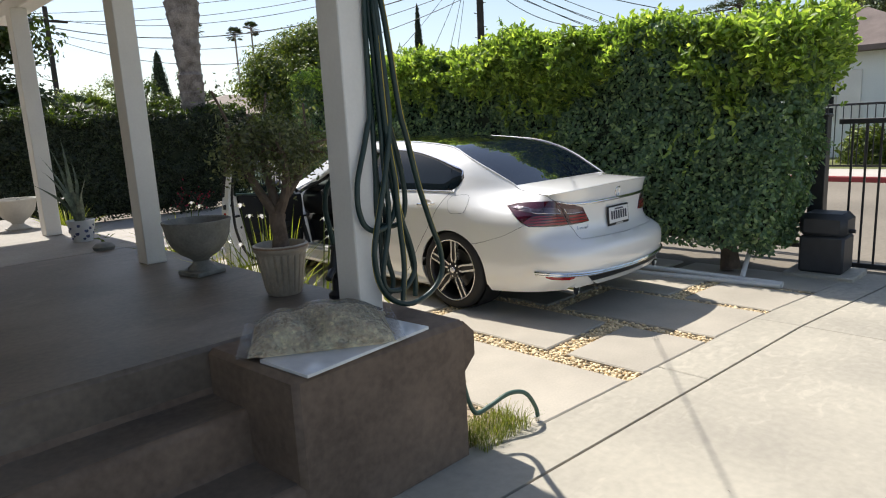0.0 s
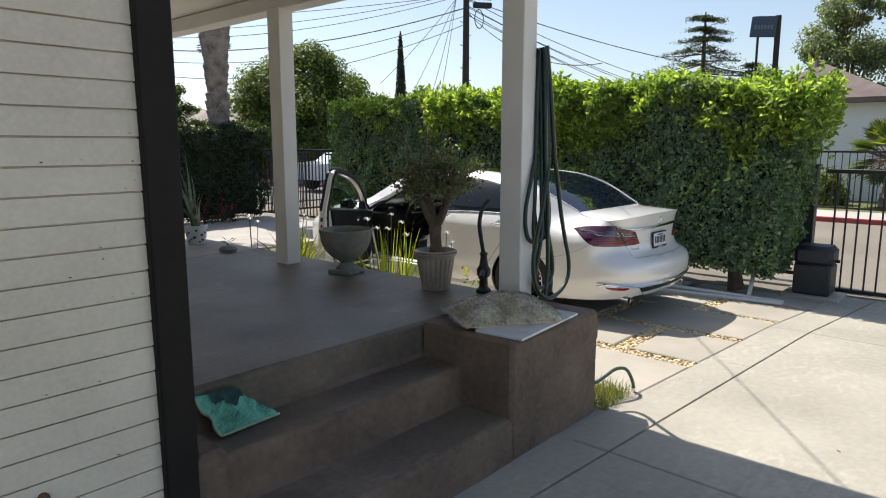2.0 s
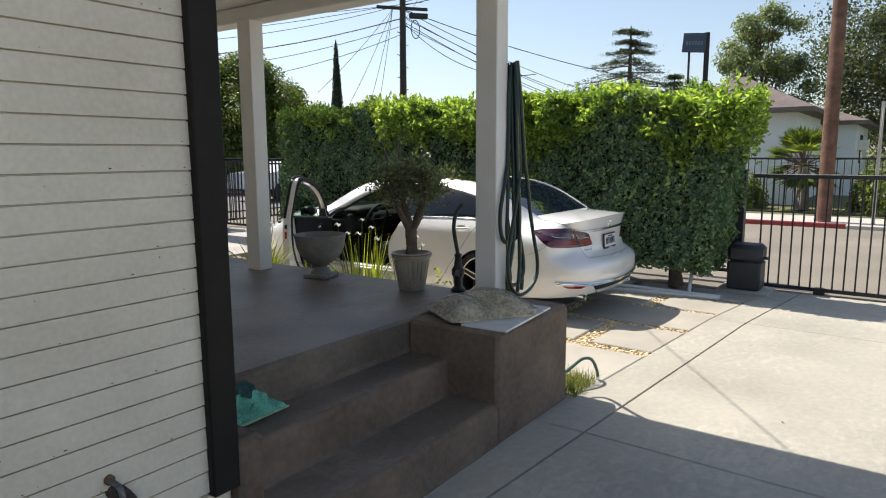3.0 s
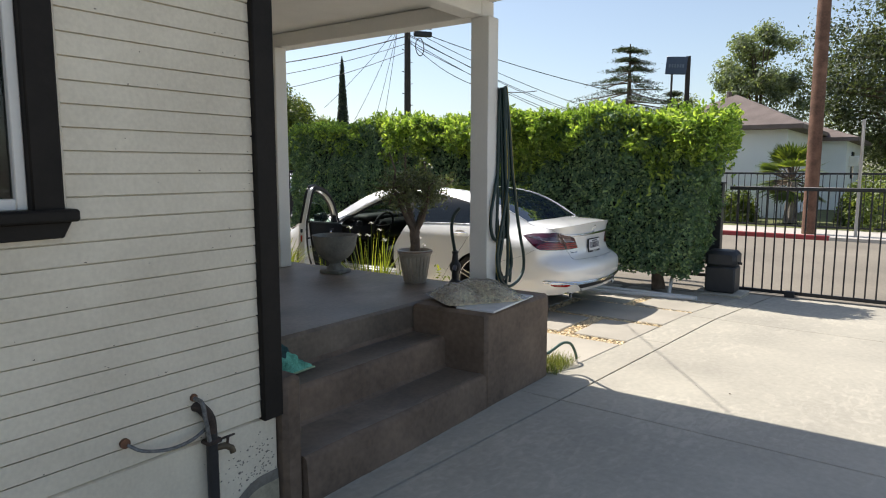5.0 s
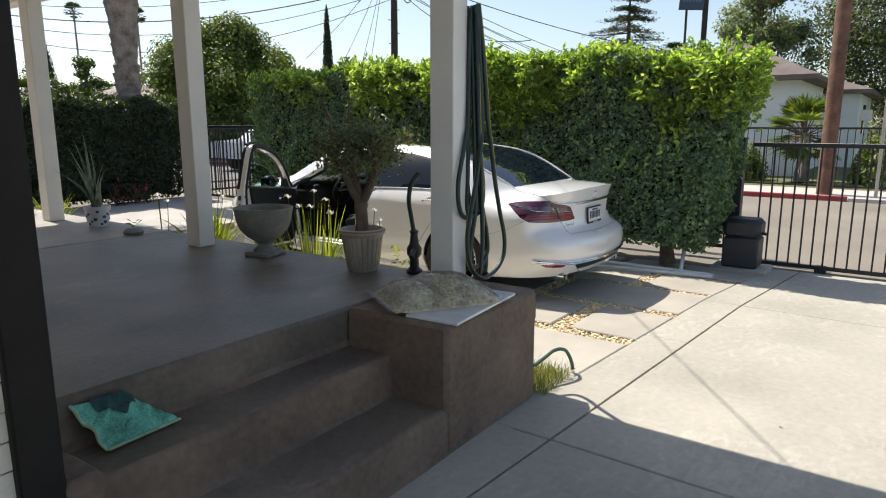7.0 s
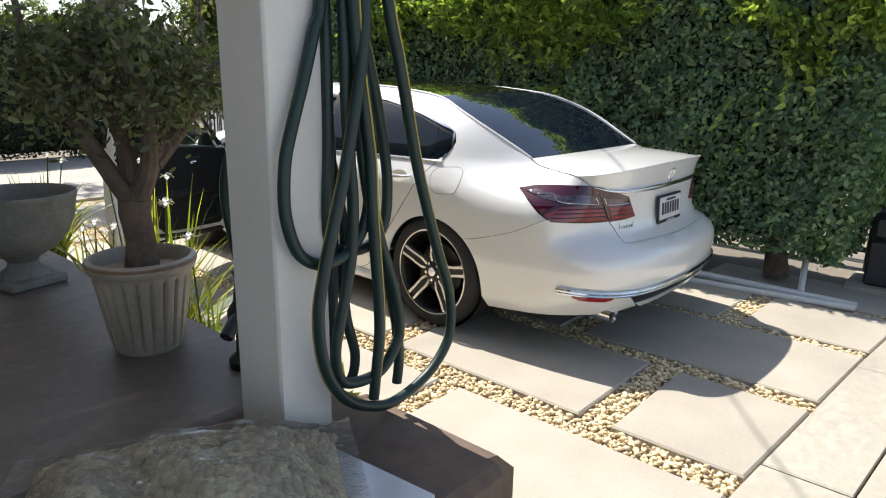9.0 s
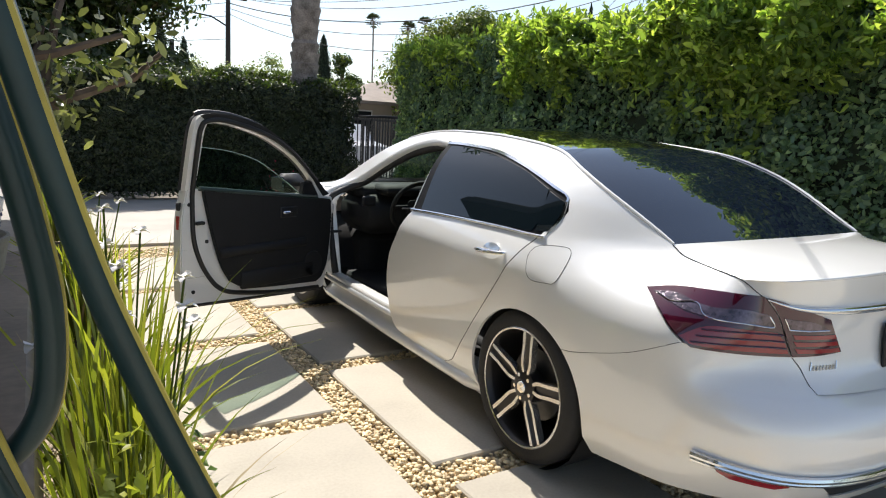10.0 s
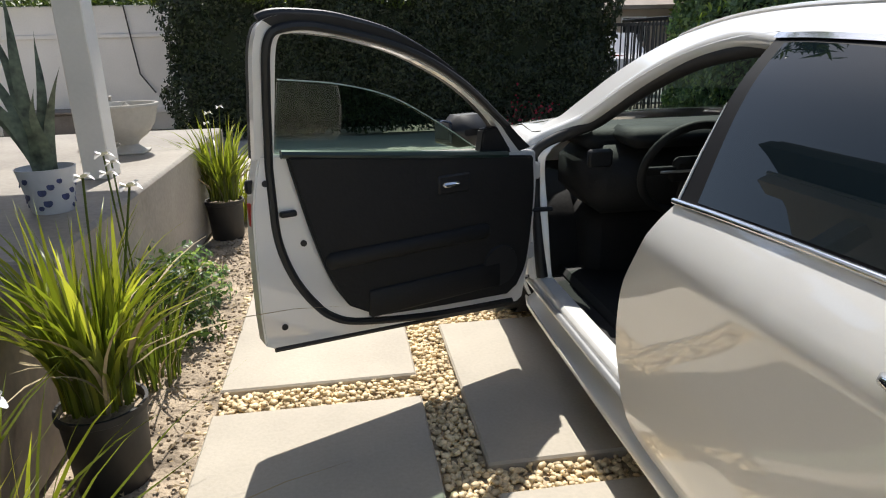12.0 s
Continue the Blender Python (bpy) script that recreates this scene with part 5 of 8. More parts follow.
# ---- hedges ----
def hedge(name, x0, x1, y0, y1, h, n, size, mats, label, rough=0.2, tipshare=0.25, wild=0.55, foot=0.0, fringe=0, bulge=0.25):
    """A clipped hedge: a near-black core in place of its inner shade, a coat of leaves on its faces, and loose bright
    shoots on top.
    """
    hd = thing(name, ((x0 + x1) / 2, (y0 + y1) / 2, 0), label, "hedge")
    cx, cy = (x0 + x1) / 2, (y0 + y1) / 2
    lx, ly = (x1 - x0) / 2, (y1 - y0) / 2

    def face(k):
        u, w = rng.uniform(-1, 1, k), rng.uniform(0, 1, k)
        return u, w
    areas = np.array([2 * ly * h, 2 * ly * h, 2 * lx * h, 2 * lx * h, 4 * lx * ly])
    counts = (n * areas / areas.sum()).astype(int)
    pts, nrms = [], []
    for fi, k in enumerate(counts):
        u, w = face(k)
        z = foot + w * (h - foot)
        if fi < 2:
            s = -1 if fi == 0 else 1
            p = np.stack([np.full(k, s * lx), u * ly, z], 1)
            nn = np.tile([s, 0, 0.35], (k, 1))
        elif fi < 4:
            s = -1 if fi == 2 else 1
            p = np.stack([u * lx, np.full(k, s * ly), z], 1)
            nn = np.tile([0, s, 0.35], (k, 1))
        else:
            p = np.stack([u * lx, rng.uniform(-1, 1, k) * ly, np.full(k, h)], 1)
            nn = np.tile([0, 0, 1.0], (k, 1))
        pts.append(p)
        nrms.append(nn.astype(float))
    p, nn = np.concatenate(pts), np.concatenate(nrms)
    nn /= np.linalg.norm(nn, axis=1)[:, None]
    off = np.array([fnoise((q[0] + cx, q[1] + cy, q[2]), 1.7) * rough + fnoise((q[0] + cx, q[1] + cy, q[2]), 5.5) * rough * 0.6 for q in p])
    p = p + nn * (off - rng.uniform(0, 0.10, len(p)))[:, None]
    p[:, 2] -= 0.16 * np.exp(-((p[:, 1] + ly) / 0.9) ** 2) * p[:, 2] / h
    p[:, 1] += 0.3 * (1 - p[:, 2] / h) * np.exp(-((p[:, 1] + ly) / 0.5) ** 2) * (fringe > 0)
    keep = p[:, 2] > foot * rng.uniform(0.6, 1.2, len(p))
    p, nn = p[keep], nn[keep]
    part("foliage", leaf_mesh("foliage", [leaves(p, nn, size, 0.5, 0.55, oval=True)]), mats[0], hd)
    # shoots on top, each a stalk of leaves that point along it
    k = int(n * tipshare / 8)
    tips, tn, td = [], [], []

    def shoot(b, d, L, step=0.022):
        d = d / np.linalg.norm(d)
        for j in range(max(3, int(L / step))):
            tips.append(b + d * step * j + rng.normal(0, 0.011, 3))
            tn.append(rng.normal(0, 1, 3) + [0, 0, 0.4])
            td.append(d)

    for _ in range(k):
        b = np.array([rng.uniform(-1, 1) * lx * 1.05, rng.uniform(-1, 1) * ly, h - 0.08])
        patch = 0.5 + 0.5 * fnoise((b[0] + cx, b[1] + cy, 3.0), 1.1)
        b[2] += fnoise((b[0] + cx, b[1] + cy, h), 1.7) * rough - 0.2 * math.exp(-((b[1] + ly) / 0.9) ** 2)
        shoot(b, np.array([rng.normal(0, 0.35), rng.normal(0, 0.35), 1.0]), 0.08 + rng.uniform(0.02, 0.06 + wild * patch ** 2 * rng.uniform(0.3, 1.3)))
    # overhanging fringe of young sprays along the top of the front face and the end, sunlight put into their colour
    made = 0
    while made < fringe:
        y, d = rng.uniform(-1, 1) * ly, abs(rng.normal(0, 0.40))
        a = 0.1 + 0.65 * fnoise((0, y + cy, 1.0), 0.9) + 0.75 * fnoise((3, y + cy, d), 3.2)
        a += 0.95 * math.exp(-((y + cy - 5.2) / 0.55) ** 2)
        if rng.random() < 0.8 * sm((y + cy - 6.6) / 1.6):
            continue
        if d > 0.34 + 0.7 * a or rng.random() > 0.18 + a:
            continue
        out = bulge * (0.15 + max(0, a)) * math.sin(math.pi * min(1, (d + 0.16) / 0.8)) * rng.uniform(0.3, 1.0)
        if rng.random() < 0.07:
            shoot(np.array([rng.uniform(-1, 1) * lx, -ly - out * 0.25, h - d]), np.array([rng.normal(0, 0.3), -0.7, rng.uniform(-0.1, 0.9)]), rng.uniform(0.05, 0.14))
        else:
            shoot(np.array([-lx - out, y, h - d + 0.05 * a - 0.16 * math.exp(-((y + ly) / 0.9) ** 2)]), np.array([-0.6, rng.normal(0, 0.5), rng.uniform(-0.3, 1.0)]), rng.uniform(0.05, 0.16))
        made += 1
    # a few long hanging sprigs
    for q in range(30 if fringe else 0):
        y, z = rng.uniform(-1, 1) * ly, h - rng.uniform(0.3, 1.3)
        if q < 9:
            y, z = 5.7 - cy + 0.08 * (q - 4), 2.05 - 0.05 * (q % 3)
        shoot(np.array([-lx - 0.08, y, z]), np.array([-0.5, rng.normal(0, 0.3), -1.0]), rng.uniform(0.12, 0.3) if q > 8 else rng.uniform(0.3, 0.5), 0.03)
    part("new_growth", leaf_mesh("new_growth", [leaves(np.array(tips), np.array(tn), size * 1.45, 0.4, 0.6, oval=True, along=np.array(td))]), mats[1], hd)
    # solid near-black box paints the shade between the inner leaves
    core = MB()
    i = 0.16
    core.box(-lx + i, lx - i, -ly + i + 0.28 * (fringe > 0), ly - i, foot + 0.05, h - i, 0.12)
    part("core", core, LEAFSHADE, hd)
    return hd


big = hedge("tall_hedge", 6.32, 7.2, 2.38, 10.2, 2.345, 140000, 0.052, (HEDGELEAF, HEDGESUNTIP), "tall clipped green hedge along the fence, its new shoots coloured brighter for sun", foot=0.22, fringe=3300, bulge=0.36)
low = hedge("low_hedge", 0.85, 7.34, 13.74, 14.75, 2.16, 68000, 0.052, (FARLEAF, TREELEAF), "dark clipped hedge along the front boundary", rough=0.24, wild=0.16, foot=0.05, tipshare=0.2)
for y, lean in ((3.13, 0.1), (4.6, -0.05), (6.1, 0.08), (7.6, 0.02), (9.2, -0.06)):
    mb = MB()
    mb.tube([(6.68 - 0.03, y, -0.05), (6.68, y + lean * 0.4, 0.2), (6.72, y + lean, 0.6)], [0.10, 0.075, 0.06], 10)
    part("trunk", mb, BARK, big, at=big.matrix_world.inverted())

# ---- fence and gate ----
def iron_fence(name, x0, y0, x1, y1, z0, z1, label, gap=0.115, category="fence", bar=0.009, rails=(0.06, -0.02), finial=0.0):
    L = math.hypot(x1 - x0, y1 - y0)
    f = thing(name, (x0, y0, z0), label, category, rz=math.degrees(math.atan2(y1 - y0, x1 - x0)))
    h = z1 - z0
    part("bottom_rail", MB().box(0, L, -0.018, 0.018, 0.04, 0.085, 0.004), IRON, f)
    part("top_rail", MB().box(0, L, -0.02, 0.02, h - 0.05, h, 0.004), IRON, f)
    n = int(L / gap)
    me = MB().box(-bar, bar, -bar, bar, 0.085, h - 0.05).mesh("bar", 0)
    me.materials.append(IRON)
    for k in range(1, n):
        part("bar", me, IRON, f, at=Matrix.Translation((k * L / n, 0, 0)))
    return f


gate = iron_fence("sliding_gate", 7.42, 2.44, 7.42, -3.4, -0.11, 1.37, "black iron sliding gate of upright bars, closed", gap=0.118, category="gate")
for k, x in ((0, 0.82), (1, 4.9)):
    part("wheel_box", MB().box(x - 0.06, x + 0.06, -0.05, 0.05, 0.0, 0.09, 0.012), IRON, gate)
post = thing("gate_post", (7.36, 2.58, -0.1), "square black steel gate post", "post")
part("shaft", MB().box(-0.07, 0.07, -0.07, 0.07, -0.05, 1.5, 0.006), IRON, post)
part("cap", MB().box(-0.08, 0.08, -0.08, 0.08, 1.5, 1.525, 0.006), IRON, post)
box = thing("gate_motor", (7.02, 2.39, -0.09), "black plastic gate opener housing on a concrete pad", "gate opener")
GREYBOX = material("opener_plastic", (0.035, 0.036, 0.04), 0.5, 0.2, 8, 60, 0.1)
part("pad", MB().box(-0.25, 0.25, -0.3, 0.3, -0.02, 0.05, 0.01), CONCRETE, box)
part("base", MB().box(-0.17, 0.17, -0.19, 0.19, 0.05, 0.40, 0.02), GREYBOX, box)
part("cover", MB().box(-0.18, 0.18, -0.2, 0.2, 0.385, 0.61, 0.05), GREYBOX, box)
part("release_knob", MB().tube([(-0.05, -0.2, 0.45), (-0.05, -0.25, 0.45)], 0.018, 10), IRON, box)
iron_fence("side_fence", 7.62, 2.62, 7.62, 14.3, 0.0, 1.55, "black iron fence behind the tall hedge")
iron_fence("front_fence", 7.15, 14.3, 12.0, 14.3, 0.0, 1.5, "black iron fence at the front corner", gap=0.11)

# ---- far things ----
def tree(name, x, y, h, r, mat, label, n=6000, size=0.16, trunk=0.25, crown=0.45, shape="round", seed=0, category="tree", bark=None, clumps=26):
    t = thing(name, (x, y, 0), label, category)
    g = np.random.default_rng(seed + 11)
    mb = MB()
    zc = h * crown
    mb.tube([(0, 0, -0.2), (0.1 * g.normal(), 0.1 * g.normal(), zc * 0.6), (0.2 * g.normal(), 0.2 * g.normal(), h * 0.75)], [trunk, trunk * 0.75, trunk * 0.3], 10)
    cl = []
    for k in range(clumps):
        a = g.uniform(0, 2 * math.pi)
        v = g.uniform(0, 1)
        z = zc + (h - zc) * v
        if shape == "round":
            rr = r * math.sqrt(max(0.05, 1 - (2 * v - 0.9) ** 2 * 0.9)) * g.uniform(0.45, 1.0)
            cr = r * g.uniform(0.22, 0.42)
        elif shape == "cone":
            rr = r * (1 - v) * g.uniform(0.3, 1)
            cr = max(0.15, r * (1 - v) * 0.45)
        else:
            rr = r * 0.55 * (1.02 - v) ** 0.6 * g.uniform(0.1, 1.0)
            cr = r * 0.6 * (1.06 - v) ** 0.7
        c = np.array([math.cos(a) * rr, math.sin(a) * rr, z])
        cl.append((c, cr))
        if k % 2 == 0:
            mb.tube([(0, 0, zc * 0.55 + (h - zc) * v * 0.5), tuple(c * [0.5, 0.5, 0.93]), tuple(c)], [trunk * 0.3, trunk * 0.18, trunk * 0.05], 6)
    part("trunk", mb, bark or BARK, t)
    per = n // clumps
    P, N = [], []
    for c, cr in cl:
        d = g.normal(0, 1, (per, 3))
        d /= np.linalg.norm(d, axis=1)[:, None]
        q = c + d * cr * g.uniform(0.15, 1.12, (per, 1)) * [1, 1, 0.75 if shape == "round" else 1.1]
        P.append(q)
        N.append(d + [0, 0, 0.3])
    part("crown", leaf_mesh("crown", [leaves(np.concatenate(P), np.concatenate(N), size, 0.5, 0.5)]), mat, t)
    return t


def cypress(x, y, h, r, n, label, seed):
    g = np.random.default_rng(seed)
    t = thing("cypress", (x, y, 0), label, "tree")

    def rad(v):
        return r * (0.75 + 0.25 * math.sin(math.pi * min(1, v * 1.6))) * (1 - v) ** 0.62 + 0.03
    prof = [(rad(v), 0.2 + (h - 0.2) * v) for v in np.linspace(0, 1, 24)]
    # near-black spindle painted as the shade behind the outer leaves
    part("core", MB().lathe([(q * 0.8, z) for q, z in prof], 14, wave=lambda a, z: 1 + 0.14 * fnoise((math.cos(a), math.sin(a), z), 1.9)), LEAFSHADE, t)
    part("trunk", MB().tube([(0, 0, -0.1), (0, 0, 0.6)], 0.14, 8), BARK, t)
    v = 1 - np.sqrt(g.uniform(0, 1, n))
    a = g.uniform(0, 2 * math.pi, n)
    q = np.array([rad(w) for w in v]) * g.uniform(0.75, 1.08, n)
    p = np.stack([q * np.cos(a), q * np.sin(a), 0.2 + (h - 0.2) * v], 1)
    nn = np.stack([np.cos(a), np.sin(a), np.full(n, 0.5)], 1)
    part("foliage", leaf_mesh("foliage", [leaves(p, nn, 0.16, 0.4, 0.5, along=np.tile([0, 0, 1.2], (n, 1)))]), DARKLEAF, t)


def polar(yaw, dist, eye=(-2.3, 0.34)):
    a = radians(-yaw)
    return eye[0] + dist * math.sin(a), eye[1] + dist * math.cos(a)


# palm trunk in the low hedge
px, py = 6.5, 14.3
palm = thing("palm_tree", (px, py, 0), "tall palm tree with a ringed grey trunk", "palm tree")
ring = []
for k in range(45):
    z = k * 0.2 + 0.03 * math.sin(k * 2.3)
    q = 0.235 - 0.004 * z + 0.012 * math.sin(k * 1.7) + 0.10 * sm((z - 2.9) / 1.4)
    ring += [(q, z), (q + 0.012, z + 0.1), (q + 0.032, z + 0.17), (q + 0.034, z + 0.185)]
part("trunk", MB().lathe(ring, 24, wave=lambda a, z: 1 + 0.07 * fnoise((2 * math.cos(a), 2 * math.sin(a), z * 1.5), 1.6)), PALMBARK, palm)
P = []
g = np.random.default_rng(5)
fr = MB()
FV = []
for k in range(26):
    a, el = g.uniform(0, 2 * math.pi), g.uniform(-0.5, 1.0)
    pts = [np.array([math.cos(a) * r * math.cos(el), math.sin(a) * r * math.cos(el), 9.0 + r * math.sin(el) - 0.22 * r * r]) for r in np.linspace(0, 2.4, 9)]
    fr.tube(pts, 0.02, 5)
    FV += pts[2:]
part("frond_stem", fr, TREELEAF, palm)
FV = np.repeat(np.array(FV), 14, 0) + g.normal(0, 0.12, (len(FV) * 14, 3))
part("fronds", leaf_mesh("fronds", [leaves(FV, np.tile([0, 0, 1.0], (len(FV), 1)), 0.5, 0.12, 0.6, droop=1.2)]), TREELEAF, palm)

# round tree behind the corner, and the trees far off
x, y = polar(-37.2, 32.5, (-1.33, 0.77))
tree("street_tree", x, y, 5.7, 3.05, STREETLEAF, "dense round green tree behind the hedges", n=130000, size=0.17, trunk=0.2, crown=0.08, seed=3, clumps=90)
x, y = polar(-45.5, 45)
cypress(x, y, 8.9, 0.62, 7000, "slim dark cypress in the distance", 6)
x, y = polar(-79.3, 36)
tree("ash_tree", x, y, 8.2, 2.0, HAZELEAF, "airy grey-green street tree behind the white house", n=22000, size=0.17, trunk=0.14, crown=0.3, seed=8, clumps=46)
x, y = polar(-90.0, 40)
tree("oak_tree", x, y, 13.0, 5.0, OAKLEAF, "large dark grey-green tree behind the white house", n=60000, size=0.2, trunk=0.45, crown=0.12, seed=9, clumps=110)
x, y = polar(-101.0, 42)
tree("oak_tree", x, y, 12.0, 5.5, OAKLEAF, "large dark tree across the street", n=36000, size=0.3, trunk=0.45, crown=0.12, seed=10, clumps=80)
x, y = polar(2.0, 18.5, (2.57, 2.62))
tree("garden_tree", x, y, 7.6, 3.3, GARDENLEAF, "broad dark green tree behind the front hedge", n=130000, size=0.19, trunk=0.2, crown=0.06, seed=12, clumps=130)
x, y = polar(-6.2, 30, (2.57, 2.62))
for k, (dx, h) in enumerate(((-1.2, 7.0), (0.0, 6.0), (1.0, 5.4), (1.9, 4.6))):
    cypress(x + dx, y, h, 0.6, 2500, "dark upright cypress in a row", 20 + k)
x, y = polar(9.5, 19.0, (2.57, 2.62))
tree("garden_tree", x, y, 5.2, 1.9, TREELEAF, "bushy green tree beside the beige house", n=18000, size=0.12, trunk=0.2, crown=0.1, seed=13, clumps=34)
x, y = polar(-22.7, 50, (0.09, 0.56))
cypress(x, y, 7.3, 1.35, 7000, "pointed dark conifer in the distance", 14)
for k, (yw, h, r, ds) in enumerate(((-19.0, 4.4, 2.0, 40), (-21.5, 4.2, 1.8, 38), (-16.5, 4.0, 1.8, 42), (-26.8, 4.0, 1.6, 48), (-13.0, 4.2, 2.4, 42), (-9.0, 4.5, 2.6, 42), (-33.0, 4.2, 2.0, 48), (-24.8, 4.4, 1.2, 36))):
    x, y = polar(yw, ds, (0.09, 0.56))
    tree("distant_tree", x, y, h, r, TREELEAF if k % 2 else HAZELEAF, "hazy green tree in the distance", n=7000, size=0.18, trunk=0.15, crown=0.05, seed=30 + k, clumps=24)
for k, (yw, h, r, ds) in enumerate(((-43.5, 5.8, 2.2, 60), (-47.0, 5.2, 1.5, 50), (-49.5, 5.4, 1.6, 56), (-55, 4.2, 3.0, 60), (-62, 4.2, 3.0, 60), (-67, 5.0, 3.0, 66), (-74.5, 6.5, 2.8, 50), (-86, 6, 4, 60))):
    x, y = polar(yw, ds)
    tree("distant_tree", x, y, h, r, HAZELEAF, "hazy grey-green tree in the distance", n=6000, size=0.2, trunk=0.15, crown=0.05, seed=50 + k, clumps=24)

# spreading cedar: level tiers of branches
def cedar(x, y, h, r, seed):
    g = np.random.default_rng(seed)
    t = thing("cedar", (x, y, 0), "dark cedar with level drooping branches", "tree")
    mb = MB().tube([(0, 0, 0), (0.1, 0, h * .5), (0, 0, h * .95)], [.28, .2, .04], 8)
    P, N = [], []
    for k in range(54):
        v = (k // 6) / 9 + g.uniform(-.02, .02)
        z = h * (.42 + .56 * v)
        L = r * max(.10, 1.0 - .97 * max(0, v)) * g.uniform(.55, 1.15)
        a = k * 2.4 + g.uniform(-.4, .4)
        tip = np.array([math.cos(a) * L, math.sin(a) * L, z - .16 * L])
        mb.tube([(0, 0, z - .15), tuple(tip * [.6, .6, 1] + [0, 0, .12]), tuple(tip)], [.05, .035, .015], 5)
        for q in np.linspace(.25, 1, 9):
            c = np.array([tip[0] * q, tip[1] * q, z - .16 * L * q * q])
            m = 30
            P.append(c + g.normal(0, 1, (m, 3)) * [.24, .24, .05])
            N.append(np.tile([0, 0, 1.0], (m, 1)))
    part("trunk", mb, BARK, t)
    part("crown", leaf_mesh("crown", [leaves(np.concatenate(P), np.concatenate(N), .16, .3, .5)]), DARKLEAF, t)


x, y = polar(-69.5, 45)
cedar(x, y, 10.0, 6.2, 3)
x, y = polar(-73.0, 55)
cedar(x, y, 8.0, 2.6, 4)


# tall thin palms
def fan_palm(x, y, h, r, label, n=40, trunk=0.16, seed=1, leaf=0.5):
    g = np.random.default_rng(seed)
    t = thing("fan_palm", (x, y, 0), label, "palm tree")
    part("trunk", MB().tube([(0, 0, 0), (.1, 0, h * .5), (0, 0, h)], [trunk, trunk * .8, trunk * .7], 8), PALMBARK, t)
    P, N, st = [], [], MB()
    vs, fs = [], []
    o = 0
    for k in range(n):
        a, el = g.uniform(0, 2 * math.pi), g.uniform(-.7, 1.35)
        d = np.array([math.cos(a) * math.cos(el), math.sin(a) * math.cos(el), math.sin(el)])
        c = np.array([0, 0, h]) + d * r * .55
        st.tube([(0, 0, h - .05), tuple(c)], .012 * r + .004, 4)
        u = np.cross(d, [0, 0, 1.0])
        u /= np.linalg.norm(u) + 1e-9
        for q in np.linspace(-1.2, 1.2, 13):
            w = d * math.cos(q) + u * math.sin(q)
            e = c + w * r * .5 * g.uniform(.85, 1.05) + [0, 0, -.05 * r]
            s = np.cross(w, np.cross(d, u)) * r * .042
            mid = (c + e) / 2
            vs += [c, mid + s, e, mid - s]
            fs += [(o, o + 1, o + 2), (o, o + 2, o + 3)]
            o += 4
    part("frond_stem", st, BARK, t)
    part("crown", leaf_mesh("crown", [(np.array(vs), np.array(fs))]), leaf, t)


for yw, el, ds in ((-28.65, 7.9, 110), (-29.95, 8.3, 114), (-25.75, 8.3, 118)):
    x, y = polar(yw, ds, (0.09, 0.56))
    fan_palm(x, y, 1.57 + ds * math.tan(radians(el)) - .5, 1.5, "tall thin palm in the distance", 44, .19, seed=int(ds), leaf=DARKLEAF)
x, y = polar(-82.0, 21.8)
fan_palm(x, y, 1.3, 1.15, "small green fan palm in the yard across the street", 46, .2, seed=4, leaf=STREETLEAF)
for k, (yw, ds, h) in enumerate(((-16.6, 33, 3.0), (-18.0, 34, 2.9), (-20.3, 36, 3.1))):
    x, y = polar(yw, ds, (0.09, 0.56))
    fan_palm(x, y, h - .3, 1.0, "feathery green palm behind the hedge", 26, .14, seed=60 + k, leaf=TREELEAF)


def shrub(name, x, y, r, h, mat, label, n=2500, size=0.07, seed=0, z=0.0):
    g = np.random.default_rng(seed)
    s = thing(name, (x, y, z), label, "shrub")
    d = g.normal(0, 1, (n, 3))
    d /= np.linalg.norm(d, axis=1)[:, None]
    d[:, 2] = np.abs(d[:, 2])
    bump = np.array([1 + .25 * fnoise(q * 2.2 + seed, 1.3) for q in d])[:, None]
    p = d * bump * g.uniform(.55, 1.05, (n, 1)) * [r, r, h]
    part("foliage", leaf_mesh("foliage", [leaves(p, d, size, .5, .7)]), mat, s)
    part("stem", MB().tube([(0, 0, -.02), (0.02, 0, h * .6)], [.03, .015], 6).tube([(0, 0, .02), (r * .4, .1 * r, h * .6)], [.02, .01], 6).tube([(0, 0, .02), (-r * .4, -.1 * r, h * .6)], [.02, .01], 6), BARK, s)
    return s


for k, (yw, ds, r, h) in enumerate(((-88.6, 21.0, 1.1, 1.7), (-91.5, 21.2, 1.2, 1.6), (-95, 21.2, 1.4, 1.8), (-78.2, 22.4, .6, 1.0), (-86.3, 22.4, .5, 1.2))):
    x, y = polar(yw, ds)
    shrub("yard_shrub", x, y, r, h, STREETLEAF, "green garden shrub behind the far fence", 2500, .12, k)
iron_fence("far_fence", 17.8, -8.0, 17.8, 14.0, 0.0, 1.5, "black iron fence across the street", gap=0.16)

# ---- utility poles, signs and wires ----
def pole(name, x, y, h, r, mat, label, arm=0.0):
    p = thing(name, (x, y, 0), label, "utility pole")
    part("shaft", MB().tube([(0, 0, -.2), (0, 0, h * .5), (0.03, 0, h)], [r, r * .93, r * .8], 14), mat, p)
    return p


